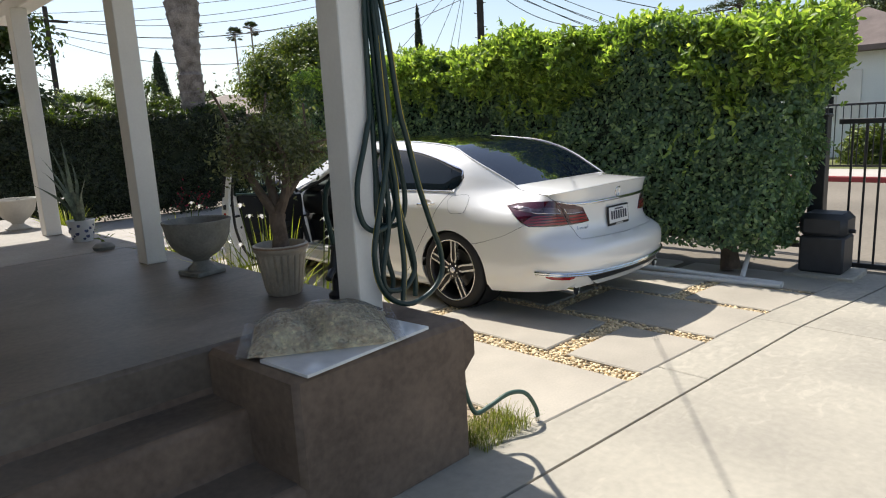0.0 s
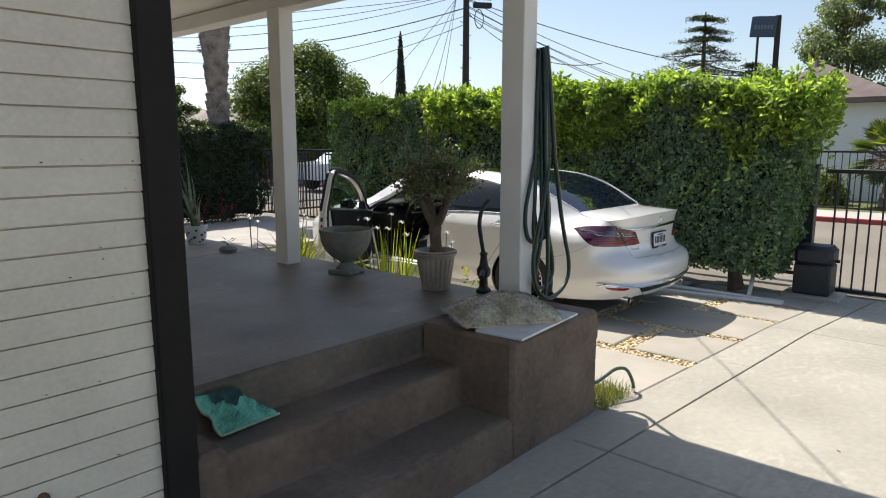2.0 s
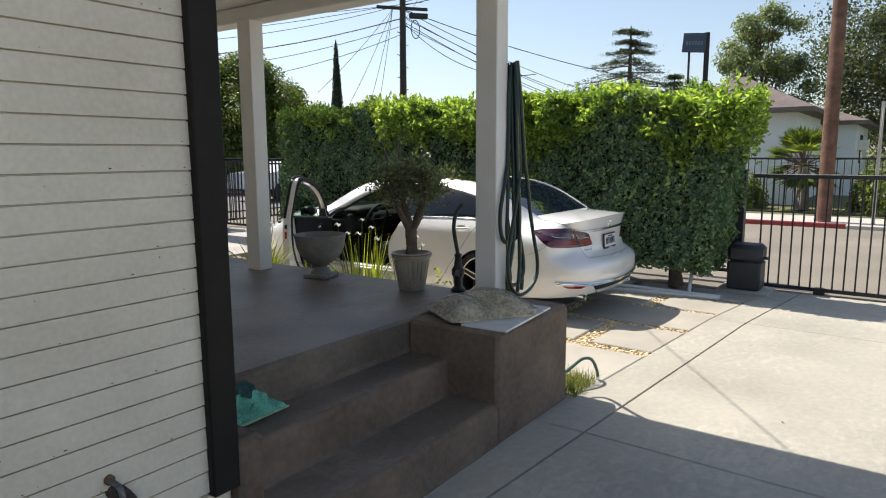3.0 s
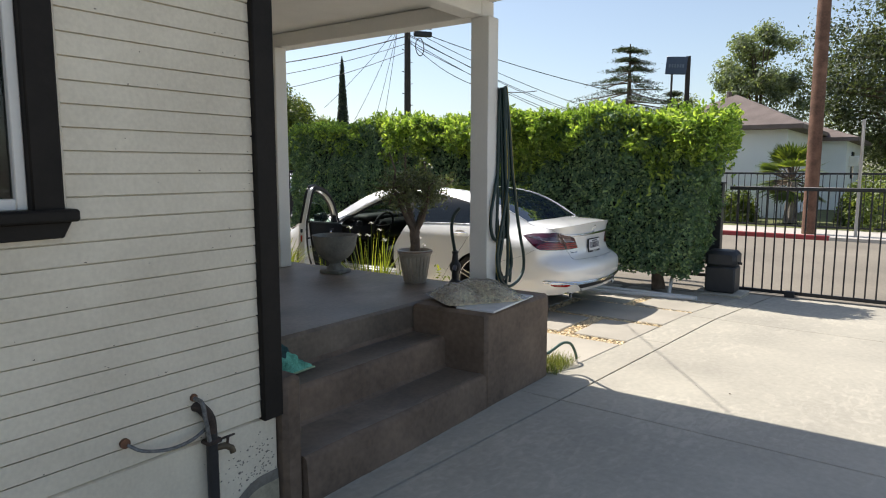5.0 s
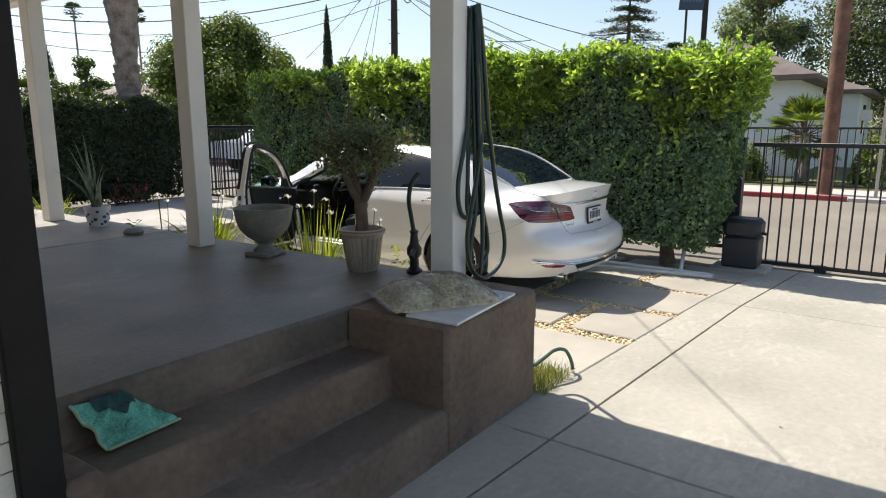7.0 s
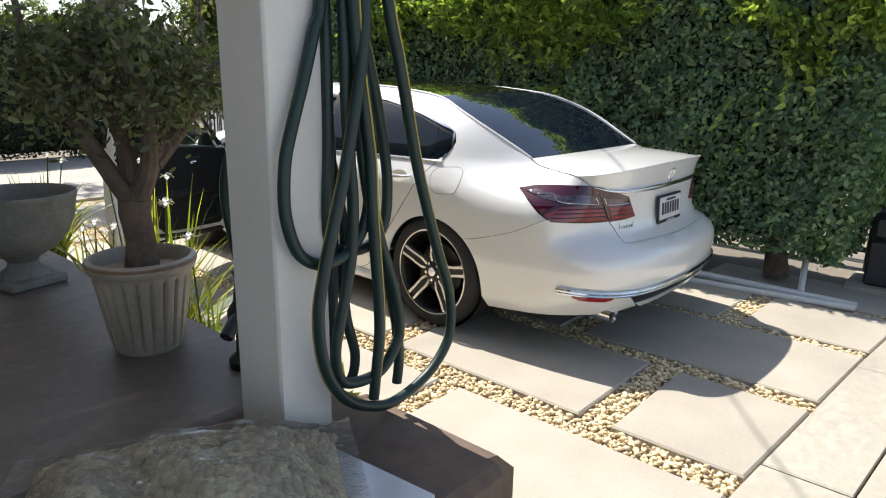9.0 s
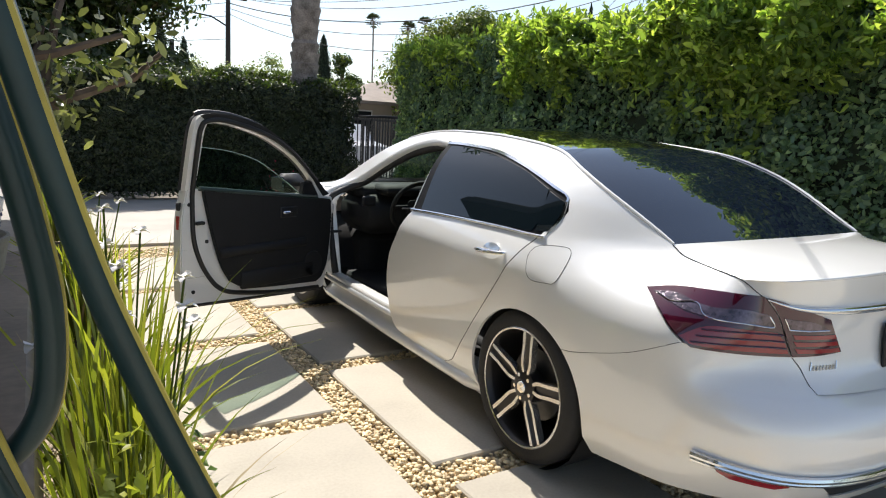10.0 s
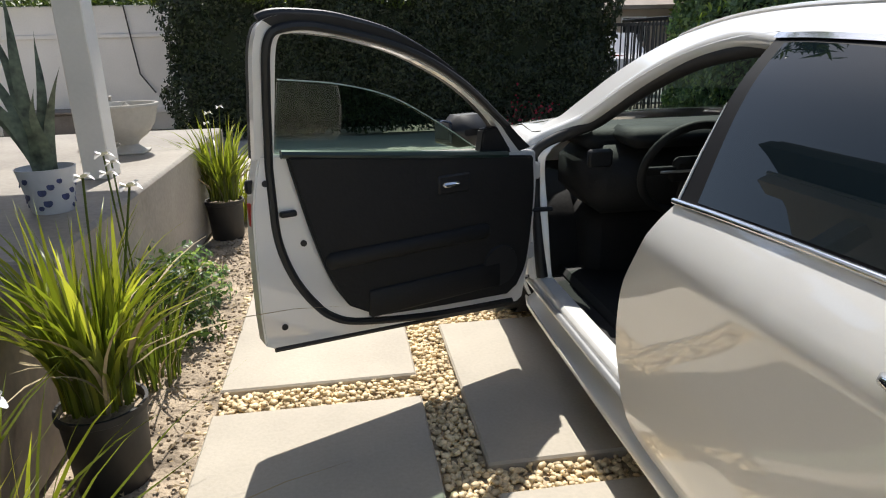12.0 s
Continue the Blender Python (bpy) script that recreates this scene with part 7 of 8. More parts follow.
fz.inputs["IOR"].default_value = 1.36
nt.links.new(fz.outputs[0], mx.inputs[0])
nt.links.new(tp.outputs[0], mx.inputs[1])
nt.links.new(gl.outputs[0], mx.inputs[2])
haze_ = nt.nodes.new("ShaderNodeBsdfDiffuse")
haze_.inputs[0].default_value = (0.8, 0.8, 0.78, 1)
mx2 = nt.nodes.new("ShaderNodeMixShader")
mx2.inputs[0].default_value = 0.05
nt.links.new(mx.outputs[0], mx2.inputs[1])
nt.links.new(haze_.outputs[0], mx2.inputs[2])
nt.links.new(mx2.outputs[0], nt.nodes["Material Output"].inputs[0])
part("film", MB().grid(lambda u, v: ((u - .5) * .66, (v - .5) * .49, bag_h((u - .5) * .66, (v - .5) * .49) + .013 + .007 * fnoise((u * 9, v * 9, 3), 1.3) + .008 * abs(fnoise((u * 6 + v * 22, v * 5 - u * 3, 7), 1.2))), 90, 66), PLASTIC, bag, "wrinkled clear plastic film", smooth=180)

# ---- garden hoses hung on the corner post ----
hose = thing("garden_hose", (2.03, 2.905, PZ), "dark green striped garden hose hung in loops on the post", "garden hose")
HU = Vector((1, 0, 0))
HV = Vector((-HU.y, HU.x, 0))


def hang(pts, depth, r=.0127, phase=0.3):
    """One run of hose in the hanging plane: distances along it and heights, with a stripe that winds slowly."""
    q = spline([(a, z) for a, z in pts], 10)
    P3_ = [HU * a + HV * (depth + .010 * math.sin(3 * z + phase)) + Vector((0, 0, z - PZ)) for a, z in q]
    part("loop", MB().tube(P3_, r, 12), HOSEGREEN, hose)
    st = []
    for i, p in enumerate(P3_):
        w = phase + .012 * i
        tng = (P3_[min(i + 1, len(P3_) - 1)] - P3_[max(i - 1, 0)]).normalized()
        sd = tng.cross(HV).normalized()
        st.append(p + (HV * -math.cos(w) + sd * math.sin(w)) * (r - .001))
    part("stripe", MB().tube(st, .0034, 5), HOSEYELLOW, hose)


hang([(.01, 2.20), (.0, 2.0), (-.003, 1.75), (-.012, 1.575), (-.03, 1.52), (-.06, 1.43), (-.09, 1.35), (-.113, 1.28), (-.122, 1.20), (-.115, 1.14), (-.095, 1.09), (-.06, 1.062), (-.03, 1.056), (.015, 1.06), (.05, 1.08), (.083, 1.12), (.10, 1.18), (.11, 1.28), (.10, 1.40), (.08, 1.53), (.055, 1.75), (.04, 2.0), (.02, 2.22)], .016, phase=2.4)
hang([(.02, 2.22), (.05, 2.0), (.07, 1.75), (.09, 1.59), (.118, 1.49), (.147, 1.38), (.168, 1.28), (.178, 1.20), (.172, 1.12), (.145, 1.075), (.10, 1.058), (.045, 1.065), (.01, 1.085), (.0, 1.15), (.008, 1.3), (.01, 1.5), (.01, 1.8), (.01, 2.15)], .045, phase=.8)
hang([(.03, 2.23), (.07, 2.0), (.10, 1.75), (.122, 1.58), (.152, 1.47), (.18, 1.36), (.21, 1.25), (.245, 1.15), (.292, 1.03), (.34, .92), (.356, .83), (.34, .765), (.27, .705), (.16, .675), (.08, .69), (.0, .74), (-.055, .83), (-.072, .95), (-.055, 1.05), (-.028, 1.15), (.0, 1.25), (.028, 1.37), (.05, 1.48), (.058, 1.58), (.045, 1.8), (.025, 2.1), (.005, 2.22)], -.018, phase=.3)
hang([(.015, 2.2), (.028, 1.8), (.033, 1.55), (.033, 1.38), (.038, 1.27), (.044, 1.18), (.04, 1.08), (.025, 1.0), (.005, .92), (-.01, .85), (.0, .785), (.04, .757), (.124, .756), (.178, .81), (.188, .86), (.17, .95), (.13, 1.06), (.11, 1.12), (.085, 1.2), (.06, 1.4), (.045, 1.7), (.025, 2.1)], .012, phase=1.2)
hang([(.02, 2.2), (.03, 1.8), (.038, 1.58), (.05, 1.45), (.068, 1.34), (.08, 1.26), (.085, 1.17), (.097, 1.05), (.108, .95), (.112, .85), (.10, .74), (.096, .70)], -.008, phase=.1)
hang([(.03, 2.2), (.05, 1.8), (.065, 1.5), (.09, 1.25), (.125, 1.108), (.156, 1.0), (.192, .86), (.205, .76), (.20, .695)], .022, phase=.5)
hang([(.01, 2.15), (.012, 1.7), (.014, 1.45), (.02, 1.32), (.042, 1.2), (.06, 1.1), (.052, 1.0), (.06, .9), (.085, .8), (.07, .74), (.03, .76), (.02, .9), (.03, 1.2), (.02, 1.6), (.01, 2.1)], .06, r=.012, phase=1.8)

# cast-iron spigot behind the post, with its hose
spig = thing("iron_spigot", (2.085, 3.37, PZ), "old black cast-iron spigot with a hose on it", "spigot")
part("body", MB().lathe([(.0, 0), (.05, 0), (.052, .02), (.03, .04), (.028, .1), (.045, .12), (.048, .16), (.03, .19), (.022, .25), (.03, .27), (.0, .29)], 20), IRON, spig)
part("spout", MB().tube([(0, 0, .15), (-.05, -.03, .15), (-.09, -.05, .12)], .018, 8), IRON, spig)
part("hose_tail", MB().tube(spline([(0, 0, .26), (-.015, .01, .36), (-.025, .02, .47), (-.02, .0, .57), (.015, -.03, .63)], 6), .014, 8), HOSEGREEN, spig)

# towel crumpled on the step
TOWEL = material("teal_towel", (0.05, 0.24, 0.17), 0.9, 0.6, 7, 120, 0.6, tint=(0.14, 0.42, 0.32))
tw = thing("towel", (0, 0, 0), "green and teal patterned towel crumpled against the riser", "towel")


def cloth(u, v):
    """Spread on the tread and pushed up against the riser."""
    x = (-.07 + .29 * u) * (1 - v) + (-.14 + .30 * u) * v
    y = 3.045 + .02 * u + (.095 - .02 * u) * v ** .8
    z = .464 + .165 * v ** 1.1 * (1 - .7 * max(0, (u - .62) / .38)) - .012 * math.sin(math.pi * u) * v
    k = math.sin(math.pi * v) * (.6 + .4 * math.sin(math.pi * u))
    c = .062 * fnoise((x * 16, y * 10, z * 14), 1.0) + .012 * fnoise((x * 40, 5, z * 40), 1.0)
    return (x + .02 * c, y - abs(c) * k * .9, z + c * k)


part("cloth", MB().grid(cloth, 60, 40), TOWEL, tw, smooth=180)
PALEHEM = material("pale_towel_hem", (0.30, 0.42, 0.27), 0.9, 0.3, 30, 90, 0.4)
part("hem", MB().tube([Vector(cloth(u, .0)) + Vector((0, -.002, .003)) for u in np.linspace(0, 1, 24)], .006, 6), PALEHEM, tw, "pale woven hem")
part("hem", MB().tube([Vector(cloth(.0, v)) + Vector((-.002, -.002, .003)) for v in np.linspace(0, 1, 20)], .006, 6), PALEHEM, tw)
part("dark_fold", MB().grid(lambda u, v: Vector(cloth(.22 + .45 * u, .72 + .30 * v)) + Vector((0, -.006 - .008 * math.sin(3 * u), .008)), 16, 8), material("dark_towel_print", (0.02, 0.06, 0.06), 0.9, 0.5, 30, 90, 0.5), tw, smooth=180)

# snake plant in its spotted pot
SPOTPOT = material("white_spotted_pot", (0.55, 0.56, 0.58), 0.4, 0.08, 6, 40, 0.1)
SPOT = material("blue_spot_glaze", (0.03, 0.04, 0.12), 0.4, 0.4, 20, 50, 0)
SNAKE = material("snake_plant_leaf", (0.04, 0.055, 0.036), 0.5, 0.6, 16, 50, 0.1, tint=(0.12, 0.145, 0.09))
sp = thing("spotted_pot", (1.92, 6.93, PZ), "white pot painted with dark blue spots", "plant pot")
part("body", MB().lathe([(0, 0), (.076, 0), (.080, .01), (.113, .178), (.116, .19), (.109, .191), (.103, .172), (.085, .16)], 40), SPOTPOT, sp)
part("soil", MB().lathe([(0, .16), (.102, .162)], 24), SOIL, sp)
for k in range(26):
    a, h = k * 2.4, .025 + .138 * ((k * 7) % 26) / 26
    r = .080 + (.113 - .080) * (h - .01) / .168
    part("spot", MB().lathe([(.0, .004), (.010 + .003 * (k % 3), .003), (.012 + .003 * (k % 3), .0)], 10), SPOT, sp, at=Matrix.Translation((r * math.cos(a), r * math.sin(a), h)) @ Matrix.Rotation(a, 4, 'Z') @ Matrix.Rotation(radians(90 - 11), 4, 'Y'))
sn = thing("snake_plant", (1.92, 6.93, PZ + .155), "snake plant with tall mottled sword leaves", "potted plant")
for L, w, bend, a, tw_ in ((.78, .026, .04, 2.6, .5), (.62, .024, .24, 3.3, 1.0), (.66, .025, .12, 2.9, .1), (.50, .026, .30, 3.6, .7), (.58, .022, .07, 1.2, .3), (.44, .024, .10, .4, 1.3), (.40, .024, .34, 3.1, .0), (.36, .022, .08, 5.2, .6), (.30, .024, .06, 4.4, .2)):
    vs, fs = [], []
    for i in range(13):
        t = i / 12
        hw = w * (math.sin(math.pi * min(1, .25 + t * .75)) ** .6 if t < 1 else .0) * (1 - t ** 4)
        wob = .012 * math.sin(7 * t + 3 * a)
        c = np.array([math.cos(a) * (.025 + bend * t * t) + wob * math.sin(a), math.sin(a) * (.025 + bend * t * t) - wob * math.cos(a), L * t])
        u = np.array([math.cos(.5 * tw_ + .5 * t), math.sin(.5 * tw_ + .5 * t), 0])
        n_ = np.array([-u[1], u[0], 0])
        vs += [c - u * hw, c + n_ * hw * .25, c + u * hw, c - n_ * hw * .1]
    for i in range(12):
        o = 4 * i
        for k in range(4):
            fs.append((o + k, o + (k + 1) % 4, o + 4 + (k + 1) % 4, o + 4 + k))
    part("leaf", MB().add(vs, fs), SNAKE, sn, smooth=60)

# white bowl planter and a patterned pot at the porch end
WHITEPOT = material("white_cast_stone", (0.47, 0.45, 0.41), 0.7, 0.12, 6, 50, 0.2)
bowl = thing("bowl_planter", (1.784, 8.54, PZ), "white bowl-shaped planter on a low foot", "plant pot")
part("bowl", MB().lathe([(0.0, 0.0), (0.096, 0.0), (0.104, 0.015), (0.074, 0.037), (0.052, 0.059), (0.067, 0.081), (0.126, 0.126), (0.174, 0.192), (0.196, 0.274), (0.204, 0.296), (0.211, 0.303), (0.211, 0.318), (0.192, 0.318), (0.178, 0.281), (0.074, 0.222), (0.0, 0.215)], 44), WHITEPOT, bowl)
part("foot", MB().box(-.105, .105, -.105, .105, -.0, .018, .006), WHITEPOT, bowl)
bird = thing("stone_ornament", (1.81, 8.49, PZ + .213), "small grey and white stone ornament on the bowl rim", "ornament")
part("stone", MB().lathe([(0, 0), (.05, .0), (.06, .03), (.04, .07), (.0, .08)], 12), WHITEPOT, bird)
part("knob", MB().lathe([(0, .06), (.025, .07), (.03, .09), (.0, .12)], 10), STONE, bird)
pp = thing("patterned_pot", (1.50, 8.95, PZ), "mottled brown and white rounded pot", "plant pot")
part("body", MB().lathe([(0, 0), (.08, 0), (.12, .07), (.13, .17), (.10, .27), (.08, .31), (.09, .34), (.075, .34), (.06, .3)], 28), material("mottled_glaze", (0.22, 0.19, 0.16), 0.6, 0.8, 25, 60, 0.3, tint=(0.5, 0.46, 0.4)), pp)
# small stone with a seedling
st_ = thing("stone_planter", (1.87, 6.25, PZ), "small grey stone planter with a seedling", "planter")
part("stone", MB().lathe([(0, 0), (.075, 0), (.085, .025), (.06, .05), (.03, .055), (0, .05)], 18), STONE, st_)
part("sprig", leaf_mesh("sprig", [leaves(np.array([[.0, 0, .07], [.03, .02, .09], [-.04, 0, .09], [.05, .01, .11], [-.02, .03, .12], [.08, .02, .1]]), np.tile([0, 0, 1.0], (6, 1)), .06, .4, .5)]), STRAPDARK, st_)


# ---- planting bed ----
def blades(n, spread, h0, h1, width, g, lean=.5, base=.06):
    vs, fs, o = [], [], 0
    for _ in range(n):
        a = g.uniform(0, 2 * math.pi)
        L = g.uniform(h0, h1)
        r0 = base * math.sqrt(g.uniform(0, 1))
        b0 = np.array([math.cos(a) * r0, math.sin(a) * r0, 0])
        a2 = a + g.normal(0, .6)
        out = g.uniform(.05, 1) ** 1.3 * lean
        d = np.array([math.cos(a2), math.sin(a2), 0])
        tw_ = g.uniform(0, math.pi)
        sd = np.array([math.cos(tw_), math.sin(tw_), 0])
        w = width * g.uniform(.6, 1.2)
        m = 7
        for i in range(m + 1):
            t = i / m
            c = b0 + d * out * L * t ** 2 * spread + np.array([0, 0, L * (t - .42 * out * t ** 3)])
            hw = w * (1 - t ** 2.2) * (.6 + .8 * min(1, t * 4) * .5)
            vs += [c - sd * hw, c + sd * hw]
        for i in range(m):
            q = o + 2 * i
            fs += [(q, q + 1, q + 3), (q, q + 3, q + 2)]
        o += 2 * (m + 1)
    return np.array(vs), np.array(fs)


def flower(parent, p, size, g):
    """An iris bloom: three broad falls that arch out and down, three standards that stand up."""
    vs, fs = [], []
    z = np.array([0, 0, 1.0])
    for k in range(6):
        a = k * math.pi / 3 + g.uniform(-.15, .15)
        fall = k % 2 == 0
        d = np.array([math.cos(a), math.sin(a), 0])
        s = np.array([-d[1], d[0], 0])
        o = len(vs)
        for i in range(6):
            t = i / 5
            c = np.array(p) + (d * size * t + z * size * (.50 * t - .72 * t * t) if fall else d * size * .75 * math.sin(1.9 * t) + z * size * .50 * t)
            w = size * (.46 if fall else .30) * math.sin(math.pi * (.08 + .86 * t ** .8)) + .001
            cup = z * w * .35
            vs += [c - s * w + cup, c, c + s * w + cup]
        for i in range(5):
            q = o + 3 * i
            fs += [(q, q + 1, q + 4), (q, q + 4, q + 3), (q + 1, q + 2, q + 5), (q + 1, q + 5, q + 4)]
    me = leaf_mesh("flower", [(np.array(vs), np.array(fs))])
    me.shade_smooth()
    return part("flower", me, PETAL, parent)


def clump(name, x, y, n, h0, h1, width, label, flowers=0, potted=False, seed=0, mat=None, spread=1.0, base=.08, fh=(.55, .8)):
    g = np.random.default_rng(seed)
    z = .27 if potted else 0.0
    c = thing(name, (x, y, z), label, "plant")
    part("leaves", leaf_mesh("leaves", [blades(n, spread, h0, h1, width, g, .75, base)]), mat or STRAP, c)
    part("dry_leaves", leaf_mesh("dry_leaves", [blades(n // 7, spread * 1.5, h0 * .7, h1 * .8, width * .8, g, 1.2, base)]), material("dry_leaf", (0.36, 0.29, 0.17), 0.8, 0.2, 10, 50, 0), c)
    for k in range(flowers):
        a, r = g.uniform(0, 2 * math.pi), g.uniform(.02, .22)
        top = (math.cos(a) * r, math.sin(a) * r, g.uniform(*fh))
        part("stem", MB().tube([(top[0] * .3, top[1] * .3, 0), (top[0] * .7, top[1] * .7, top[2] * .6), top], .0035, 5), STRAPDARK, c)
        flower(c, top, g.uniform(.027, .038), g)
    return c


BLACKPOT = material("black_nursery_pot", (0.02, 0.019, 0.018), 0.55, 0.3, 8, 50, 0.1)


def nursery_pot(x, y, r=.13, h=.28):
    p = thing("nursery_pot", (x, y, -.01), "black plastic nursery pot on the soil", "plant pot")
    part("body", MB().lathe([(0, 0), (r * .82, 0), (r * .85, .01), (r * .97, h * .9), (r * 1.04, h * .92), (r * 1.04, h), (r * .96, h), (r * .93, h * .88)], 28), BLACKPOT, p)
    part("soil", MB().lathe([(0, h * .9), (r * .93, h * .9)], 20), SOIL, p)


nursery_pot(2.37, 5.91)
clump("strap_plant", 2.37, 5.91, 190, .32, .70, .0115, "yellow-green strap-leaved plant in a black pot", 2, True, 3, base=.10, fh=(.62, .75))
nursery_pot(2.30, 8.72)
clump("strap_plant", 2.30, 8.72, 140, .35, .68, .0115, "yellow-green strap-leaved plant in a black pot", 2, True, 4, base=.10, fh=(.6, .72))
clump("iris_clump", 2.36, 4.05, 85, .40, .86, .0115, "iris clump with white flowers beside the porch", 5, False, 5, base=.14, fh=(.75, .98))
clump("iris_clump", 2.40, 4.62, 120, .58, 1.08, .0125, "iris clump with white flowers beside the porch", 7, False, 6, base=.17, fh=(.88, 1.12))
clump("iris_clump", 2.36, 5.15, 85, .35, .76, .0115, "iris clump with white flowers beside the porch", 4, False, 7, mat=STRAP, base=.12, fh=(.6, .85))
clump("iris_clump", 2.34, 6.55, 60, .25, .6, .008, "thin iris clump with pale flowers", 3, False, 8, mat=STRAPDARK, base=.10, fh=(.75, .95))
clump("iris_clump", 2.30, 9.2, 120, .3, .6, .009, "yellow-green strap plant at the bed's end", 1, False, 9, base=.15)
clump("iris_clump", 2.35, 3.45, 40, .2, .42, .008, "low dry iris leaves beside the pier", 0, False, 10, mat=STRAPDARK, base=.1)
shrub("leafy_shrub", 2.30, 6.98, .24, .42, leaf_material("rose_leaf", (0.035, 0.07, 0.02), (0.10, 0.15, 0.03), .3), "small dark-leaved rose bush in the bed", 900, .045, 3, 0.0)
shrub("leafy_shrub", 2.30, 7.45, .22, .30, HEDGELEAF, "low green leafy plant in the bed", 600, .045, 5, 0.0)
shrub("leafy_shrub", 2.56, 4.45, .13, .40, HEDGELEAF, "small leafy rose seedling in the bed", 130, .055, 6, 0.0)
shrub("leafy_shrub", 2.30, 3.25, .13, .62, leaf_material("yellow_leaf", (0.16, 0.20, 0.03), (0.32, 0.3, 0.05), .4), "thin yellow-green shrub beside the post", 110, .06, 8, 0.0)
# clods and litter on the soil
cv_, nC = [], 0
for _ in range(2600):
    r = rng.uniform(.003, .012)
    x, y = rng.uniform(2.2, 2.61), rng.uniform(2.7, 9.6)
    cv_.append(ico * r * rng.uniform(.6, 1.2, (1, 3)) + [x, y, -.010])
    nC += 1
me = leaf_mesh("soil_clods", [(np.concatenate(cv_), np.concatenate([np.array(icf) + 12 * k for k in range(nC)]))])
me.materials.append(SOIL)
tagged(new("soil_clods", me), "dry crumbled soil clods in the planting bed", "soil", kind="stuff")
lp = np.stack([rng.uniform(2.2, 2.62, 500), rng.uniform(2.7, 9.6, 500), rng.uniform(-.004, .006, 500)], 1)
me = leaf_mesh("leaf_litter", [leaves(lp, np.tile([0, 0, 1.0], (500, 1)), .035, .4, .3)])
me.materials.append(material("leaf_litter", (0.26, 0.19, 0.10), 0.9, 0.3, 10, 40, 0.1, island=0.4))
tagged(new("leaf_litter", me), "dry fallen leaves scattered over the soil", "leaf litter", kind="stuff")

# a few blown leaves and specks on the driveway
g = np.random.default_rng(31)
lp = np.stack([g.uniform(2.4, 6.6, 14), g.uniform(-2.5, 2.0, 14), np.full(14, .004)], 1)
lp[:, 2] += [zg(q) for q in lp[:, 0]]
me = leaf_mesh("driveway_leaf", [leaves(lp, np.tile([0, 0, 1.0], (14, 1)), .018, .5, .25, oval=True)])
me.materials.append(material("dry_driveway_leaf", (0.10, 0.075, 0.045), 0.9, 0.3, 10, 40, 0.1, island=0.4))
tagged(new("driveway_leaf", me), "few dry brown leaves scattered on the driveway", "leaf litter", kind="stuff")

# grass tuft, bib and green hose at the pier's foot
gp_ = np.random.default_rng(9)
tv, tf = blades(700, 1.2, .05, .14, .0022, gp_, 1.0, 1.0)
tv = tv.copy()
roots = np.repeat(np.stack([gp_.uniform(2.22, 2.58, 700), gp_.uniform(2.50, 2.74, 700)], 1), 16, 0)
ctr = tv.reshape(700, 16, 3)
first = ctr[:, :2].mean(1)
ctr = ctr - np.stack([first[:, 0], first[:, 1], np.zeros(700)], 1)[:, None]
tv = ctr.reshape(-1, 3)
tv[:, 0] += roots[:, 0]
tv[:, 1] += roots[:, 1]
me = leaf_mesh("grass_tuft", [(tv, tf)])
me.materials.append(leaf_material("tuft_grass", (0.16, 0.20, 0.04), (0.34, 0.33, 0.12), .4))
tagged(new("grass_tuft", me), "patch of half-dry grass at the pier's foot", "grass", kind="stuff")
bib = thing("hose_bib", (2.19, 2.66, .33), "brass hose bib low on the pier with green hose", "tap")
part("valve", MB().tube([(0, 0, 0), (.05, 0, 0), (.075, 0, -.03)], .014, 8).box(.03, .06, -.03, .03, .015, .025, .004), RUSTGLAZE, bib)
gh = thing("green_hose", (2.26, 2.66, 0), "pale green hose looping from the bib over the grass", "garden hose")
part("hose", MB().tube(spline([(0, 0, .30), (.01, -.02, .21), (.05, -.03, .135), (.13, -.05, .15), (.24, -.08, .185), (.33, -.11, .165), (.385, -.13, .08), (.395, -.14, .012)], 8), .0115, 10), LIGHTHOSE, gh)
part("coupling", MB().tube([(.385, -.14, .03), (.387, -.142, .0)], .015, 10), CHROME, gh)

# pipes lying in front of the hedge
PVC = material("white_pvc", (0.62, 0.62, 0.6), 0.45, 0.1, 5, 40, 0.05)
pv_ = thing("pvc_pipe", (6.2, 2.5, -.03), "white plastic pipe lying along the hedge", "pipe")
part("pipe", MB().tube([(0, 0, 0), (-.02, 1.2, .01), (.02, 2.6, 0)], .03, 10), PVC, pv_)
pv_ = thing("pvc_pipe", (6.14, 2.5, -.03), "white plastic pipe lying along the hedge", "pipe")
part("pipe", MB().tube([(.0, .0, 0), (-.16, 1.2, .0), (-.12, 2.0, .0)], .025, 10), PVC, pv_)
pv_ = thing("pvc_pipe", (6.2, 2.85, -.03), "white plastic pipe leaning from the hedge", "pipe")
part("pipe", MB().tube([(0, 0, .02), (.25, .05, .14), (.42, .08, .24)], .022, 10), PVC, pv_)

# taps and pipes on the siding
RUST = material("rusty_iron", (0.16, 0.075, 0.04), 0.85, 0.4, 25, 70, 0.4)
FLEX = material("braided_steel", (0.17, 0.17, 0.17), 0.45, 0.5, 60, 120, 0.6, metal=0.5)
DARKRUST = material("dark_rusty_iron", (0.045, 0.031, 0.024), 0.8, 0.6, 30, 90, 0.6)
OLDBRASS = material("tarnished_brass", (0.11, 0.085, 0.055), 0.55, 0.4, 30, 90, 0.4, metal=0.5)
tap = thing("water_tap", (-.79, WY - .05, 0), "old standpipe with tap and braided line on the siding", "tap")
part("standpipe", MB().tube([(0, 0, 0), (.0, 0, .52)], .024, 12), IRON, tap)
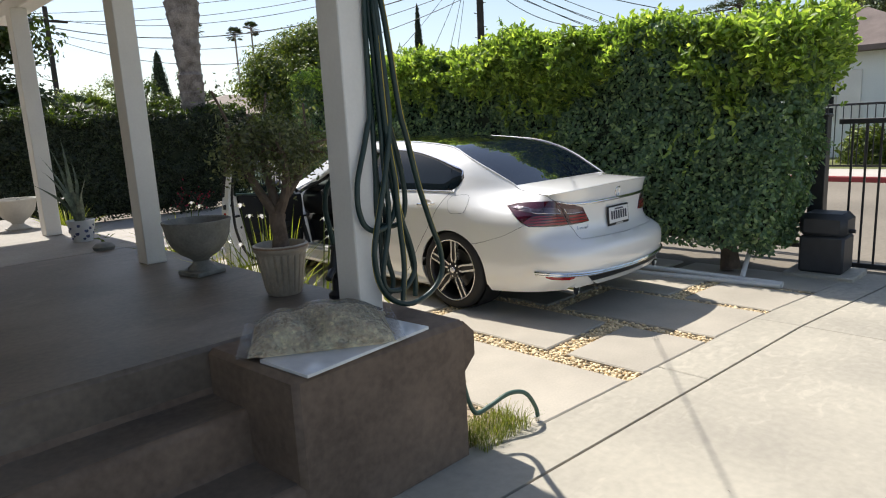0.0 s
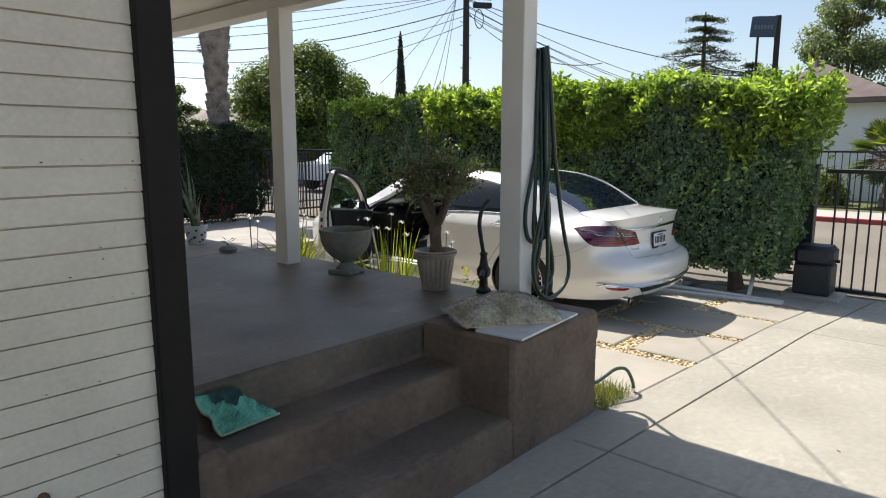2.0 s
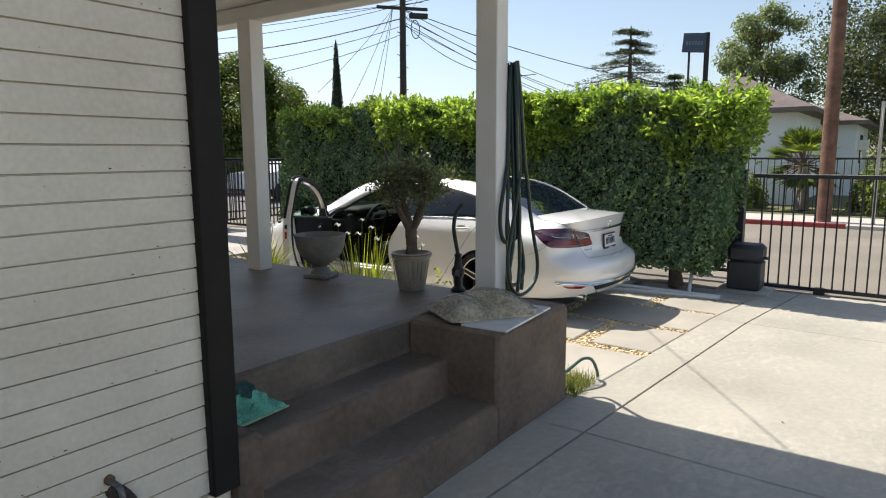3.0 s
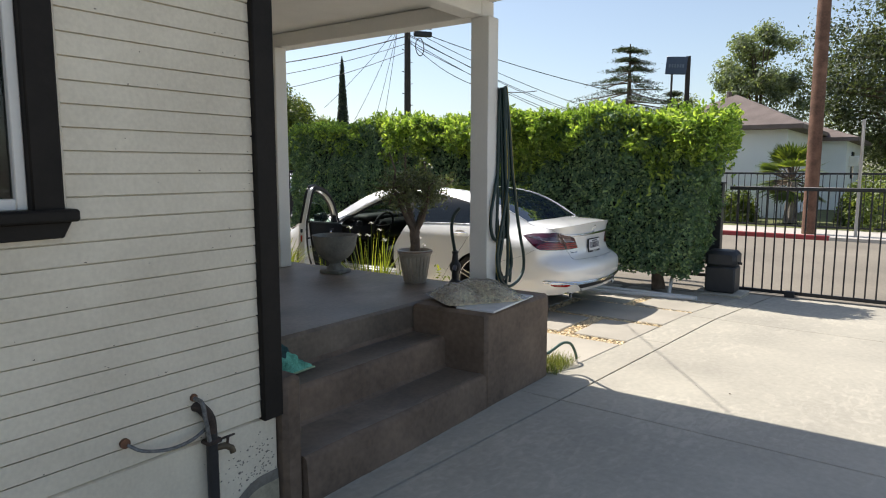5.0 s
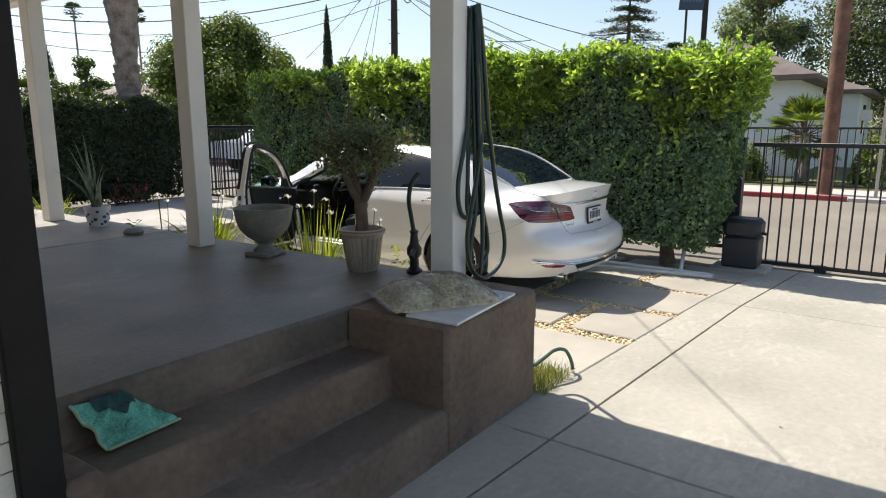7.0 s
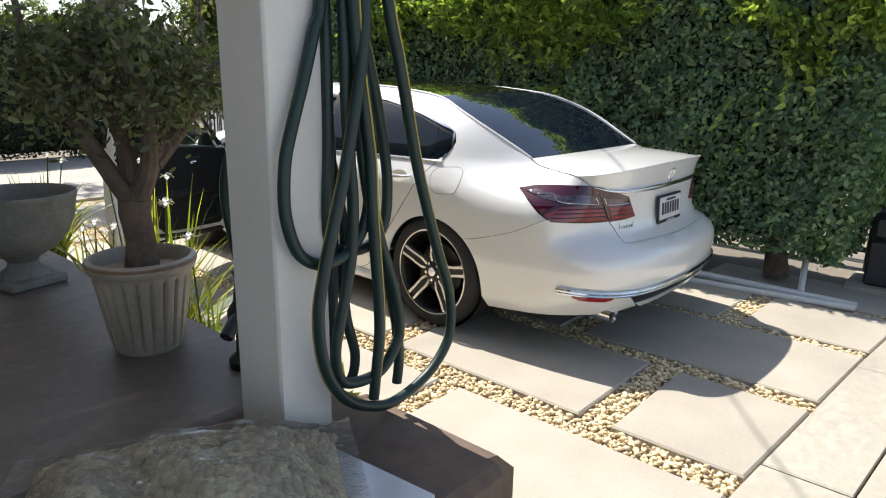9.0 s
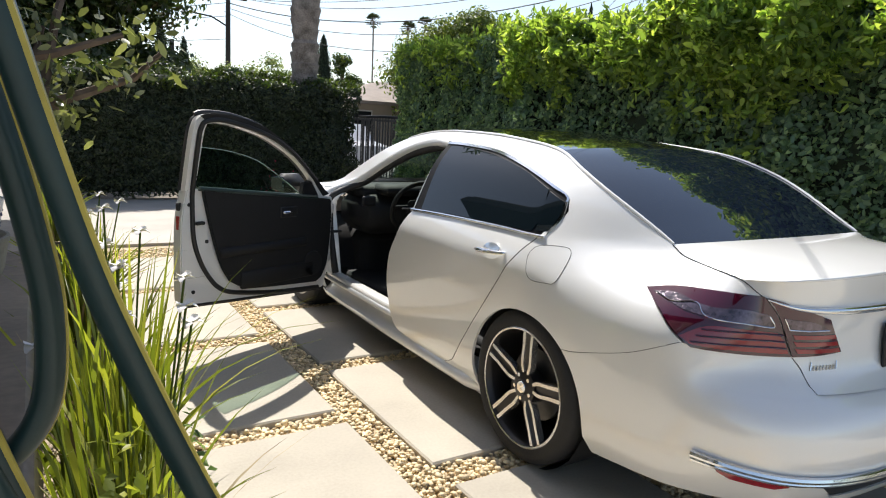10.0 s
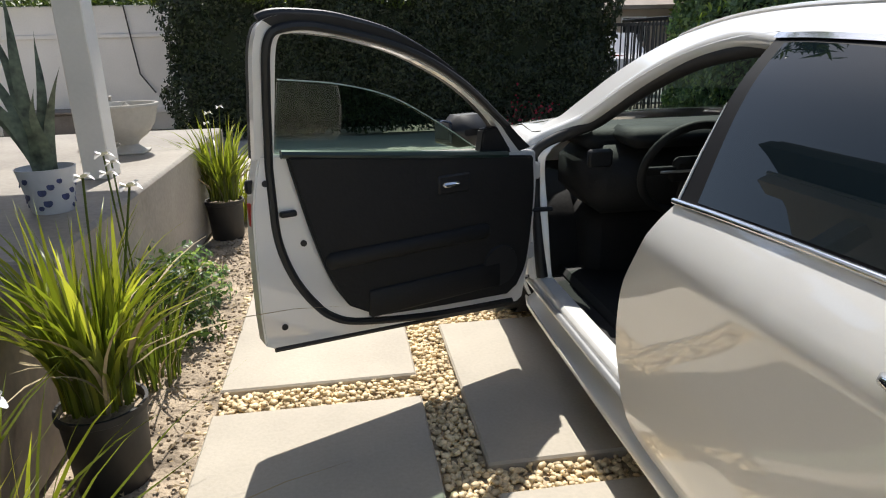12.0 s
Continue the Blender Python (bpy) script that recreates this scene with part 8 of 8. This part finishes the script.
part("elbow", MB().tube(spline([(0, 0, .50), (-.005, 0, .58), (-.03, .02, .63), (-.05, .05, .64)], 5), .023, 12), DARKRUST, tap)
part("braided_line", MB().tube(spline([(-.055, .03, .678), (-.05, -.02, .665), (-.045, -.03, .60), (-.03, -.03, .50)], 6), .009, 8), FLEX, tap)
part("wall_flange", MB().tube([(-.055, .05, .68), (-.055, .025, .68)], .016, 12), RUST, tap)
part("clamp", MB().box(-.036, .036, -.028, .028, .475, .495, .006), DARKRUST, tap)
part("valve", MB().tube([(.0, 0, .45), (.05, -.02, .452), (.075, -.028, .435), (.08, -.03, .415)], .014, 10), OLDBRASS, tap)
part("valve_handle", MB().box(.03, .095, -.033, -.021, .486, .495, .004).tube([(.058, -.022, .45), (.06, -.026, .488)], .006, 6), DARKRUST, tap)
part("side_line", MB().tube(spline([(-.345, .02, .582), (-.30, -.01, .55), (-.20, -.02, .525), (-.10, -.02, .53), (-.01, -.01, .56)], 7), .007, 8), FLEX, tap)
part("side_flange", MB().tube([(-.35, .05, .588), (-.35, .02, .588)], .019, 12), RUST, tap)
# flaking paint over the foot of the wall
BARE = material("bare_cement", (0.19, 0.175, 0.15), 0.9, 0.3, 12, 60, 0.4)
fl = thing("flaked_paint", (0, 0, 0), "bare grey cement where paint has flaked off the wall foot", "wall wear", kind="structure")
gq = np.random.default_rng(2)
vs, fs, o = [], [], 0
for k in range(130):
    x, z, r = gq.normal(-.57, .1), gq.normal(.30, .07), gq.uniform(.0015, .0055)
    if not (-.98 < x < -.43 and .12 < z < .47):
        continue
    n = 6
    for i in range(n):
        a = 2 * math.pi * i / n
        rr = r * gq.uniform(.5, 1.3)
        vs.append((x + rr * 1.3 * math.cos(a), WY - .0145, z + rr * math.sin(a)))
    fs.append(tuple(range(o, o + n)))
    o += n
part("flake", MB().add(vs, fs), BARE, fl, smooth=0)
vs = []
for i in range(31):
    x = -1.5 + 1.08 * i / 30
    vs.append((x, WY - .015, .0))
    vs.append((x, WY - .015, max(.03, .03 + .20 * sm((x + 1.0) / .6) + .03 * fnoise((x * 6, 0, 0), 1.0))))
low_v = [(x, y - .003 if z > 0 else y - .003, max(0.0, z - .05)) for x, y, z in vs]
part("old_plaster", MB().add(low_v, [(2 * i, 2 * i + 2, 2 * i + 3, 2 * i + 1) for i in range(8, 30)]), material("mossy_plaster", (0.33, 0.30, 0.22), 0.9, 0.35, 9, 50, 0.4), fl, smooth=0)
part("bare_foot", MB().add(vs, [(2 * i, 2 * i + 2, 2 * i + 3, 2 * i + 1) for i in range(30)]), BARE, fl, smooth=0)
shrub("weed", 2.34, 3.70, .10, .76, STRAP, "small yellow-green weed beside the porch edge", 240, .045, 91)
# chips and specks in the siding paint, mostly along the board edges
vs, fs = [], []
for k in range(95):
    x, b_, r = -.53 - abs(gq.normal(0, .9)), int(gq.integers(0, 27)), gq.uniform(.0008, .0028)
    z = Z0 + PITCH * b_ + (.009 + abs(gq.normal(0, .004)) if k % 3 else gq.uniform(.012, .07))
    if -2.53 < x < -1.41 and z > 1.36:
        continue
    lean = WY - .0178 + .003 * (z - Z0 - PITCH * b_) / PITCH
    o = len(vs)
    for i in range(6):
        a = math.pi * i / 3
        q = r * gq.uniform(.5, 1.3)
        vs.append((x + q * (2.4 if k % 3 else 1.1) * math.cos(a), lean, z + q * math.sin(a)))
    fs.append(tuple(range(o, o + 6)))
part("paint_chip", MB().add(vs, fs), material("old_paint_chip", (0.10, 0.085, 0.07), 0.9, 0.4, 20, 60, 0.2), fl, smooth=0)
# red flowers at the foot of the front hedge
for k, (x, y) in enumerate(((6.12, 13.72), (5.75, 13.8))):
    s = shrub("bougainvillea", x, y, .4, .55, FARLEAF, "low bush with red flowers at the hedge foot", 500, .06, 70 + k)
    q = rng.normal(0, .15, (36, 3)) + [0, -.2, .3]
    part("blossom", leaf_mesh("blossom", [leaves(q, np.tile([0, -1.0, .3], (36, 1)), .045, .8, .6)]), leaf_material("red_blossom", (0.42, 0.02, 0.06), (0.6, 0.05, 0.1), .3), s)
q = np.stack([rng.uniform(1.0, 2.4, 40), rng.uniform(14.0, 14.6, 40), rng.uniform(1.95, 2.1, 40)], 1)
part("blossom", leaf_mesh("blossom", [leaves(q, np.tile([0, -1.0, .8], (40, 1)), .06, .8, .6)]), leaf_material("crimson_blossom", (0.42, 0.02, 0.06), (0.6, 0.05, 0.1), .3), low, at=low.matrix_world.inverted())
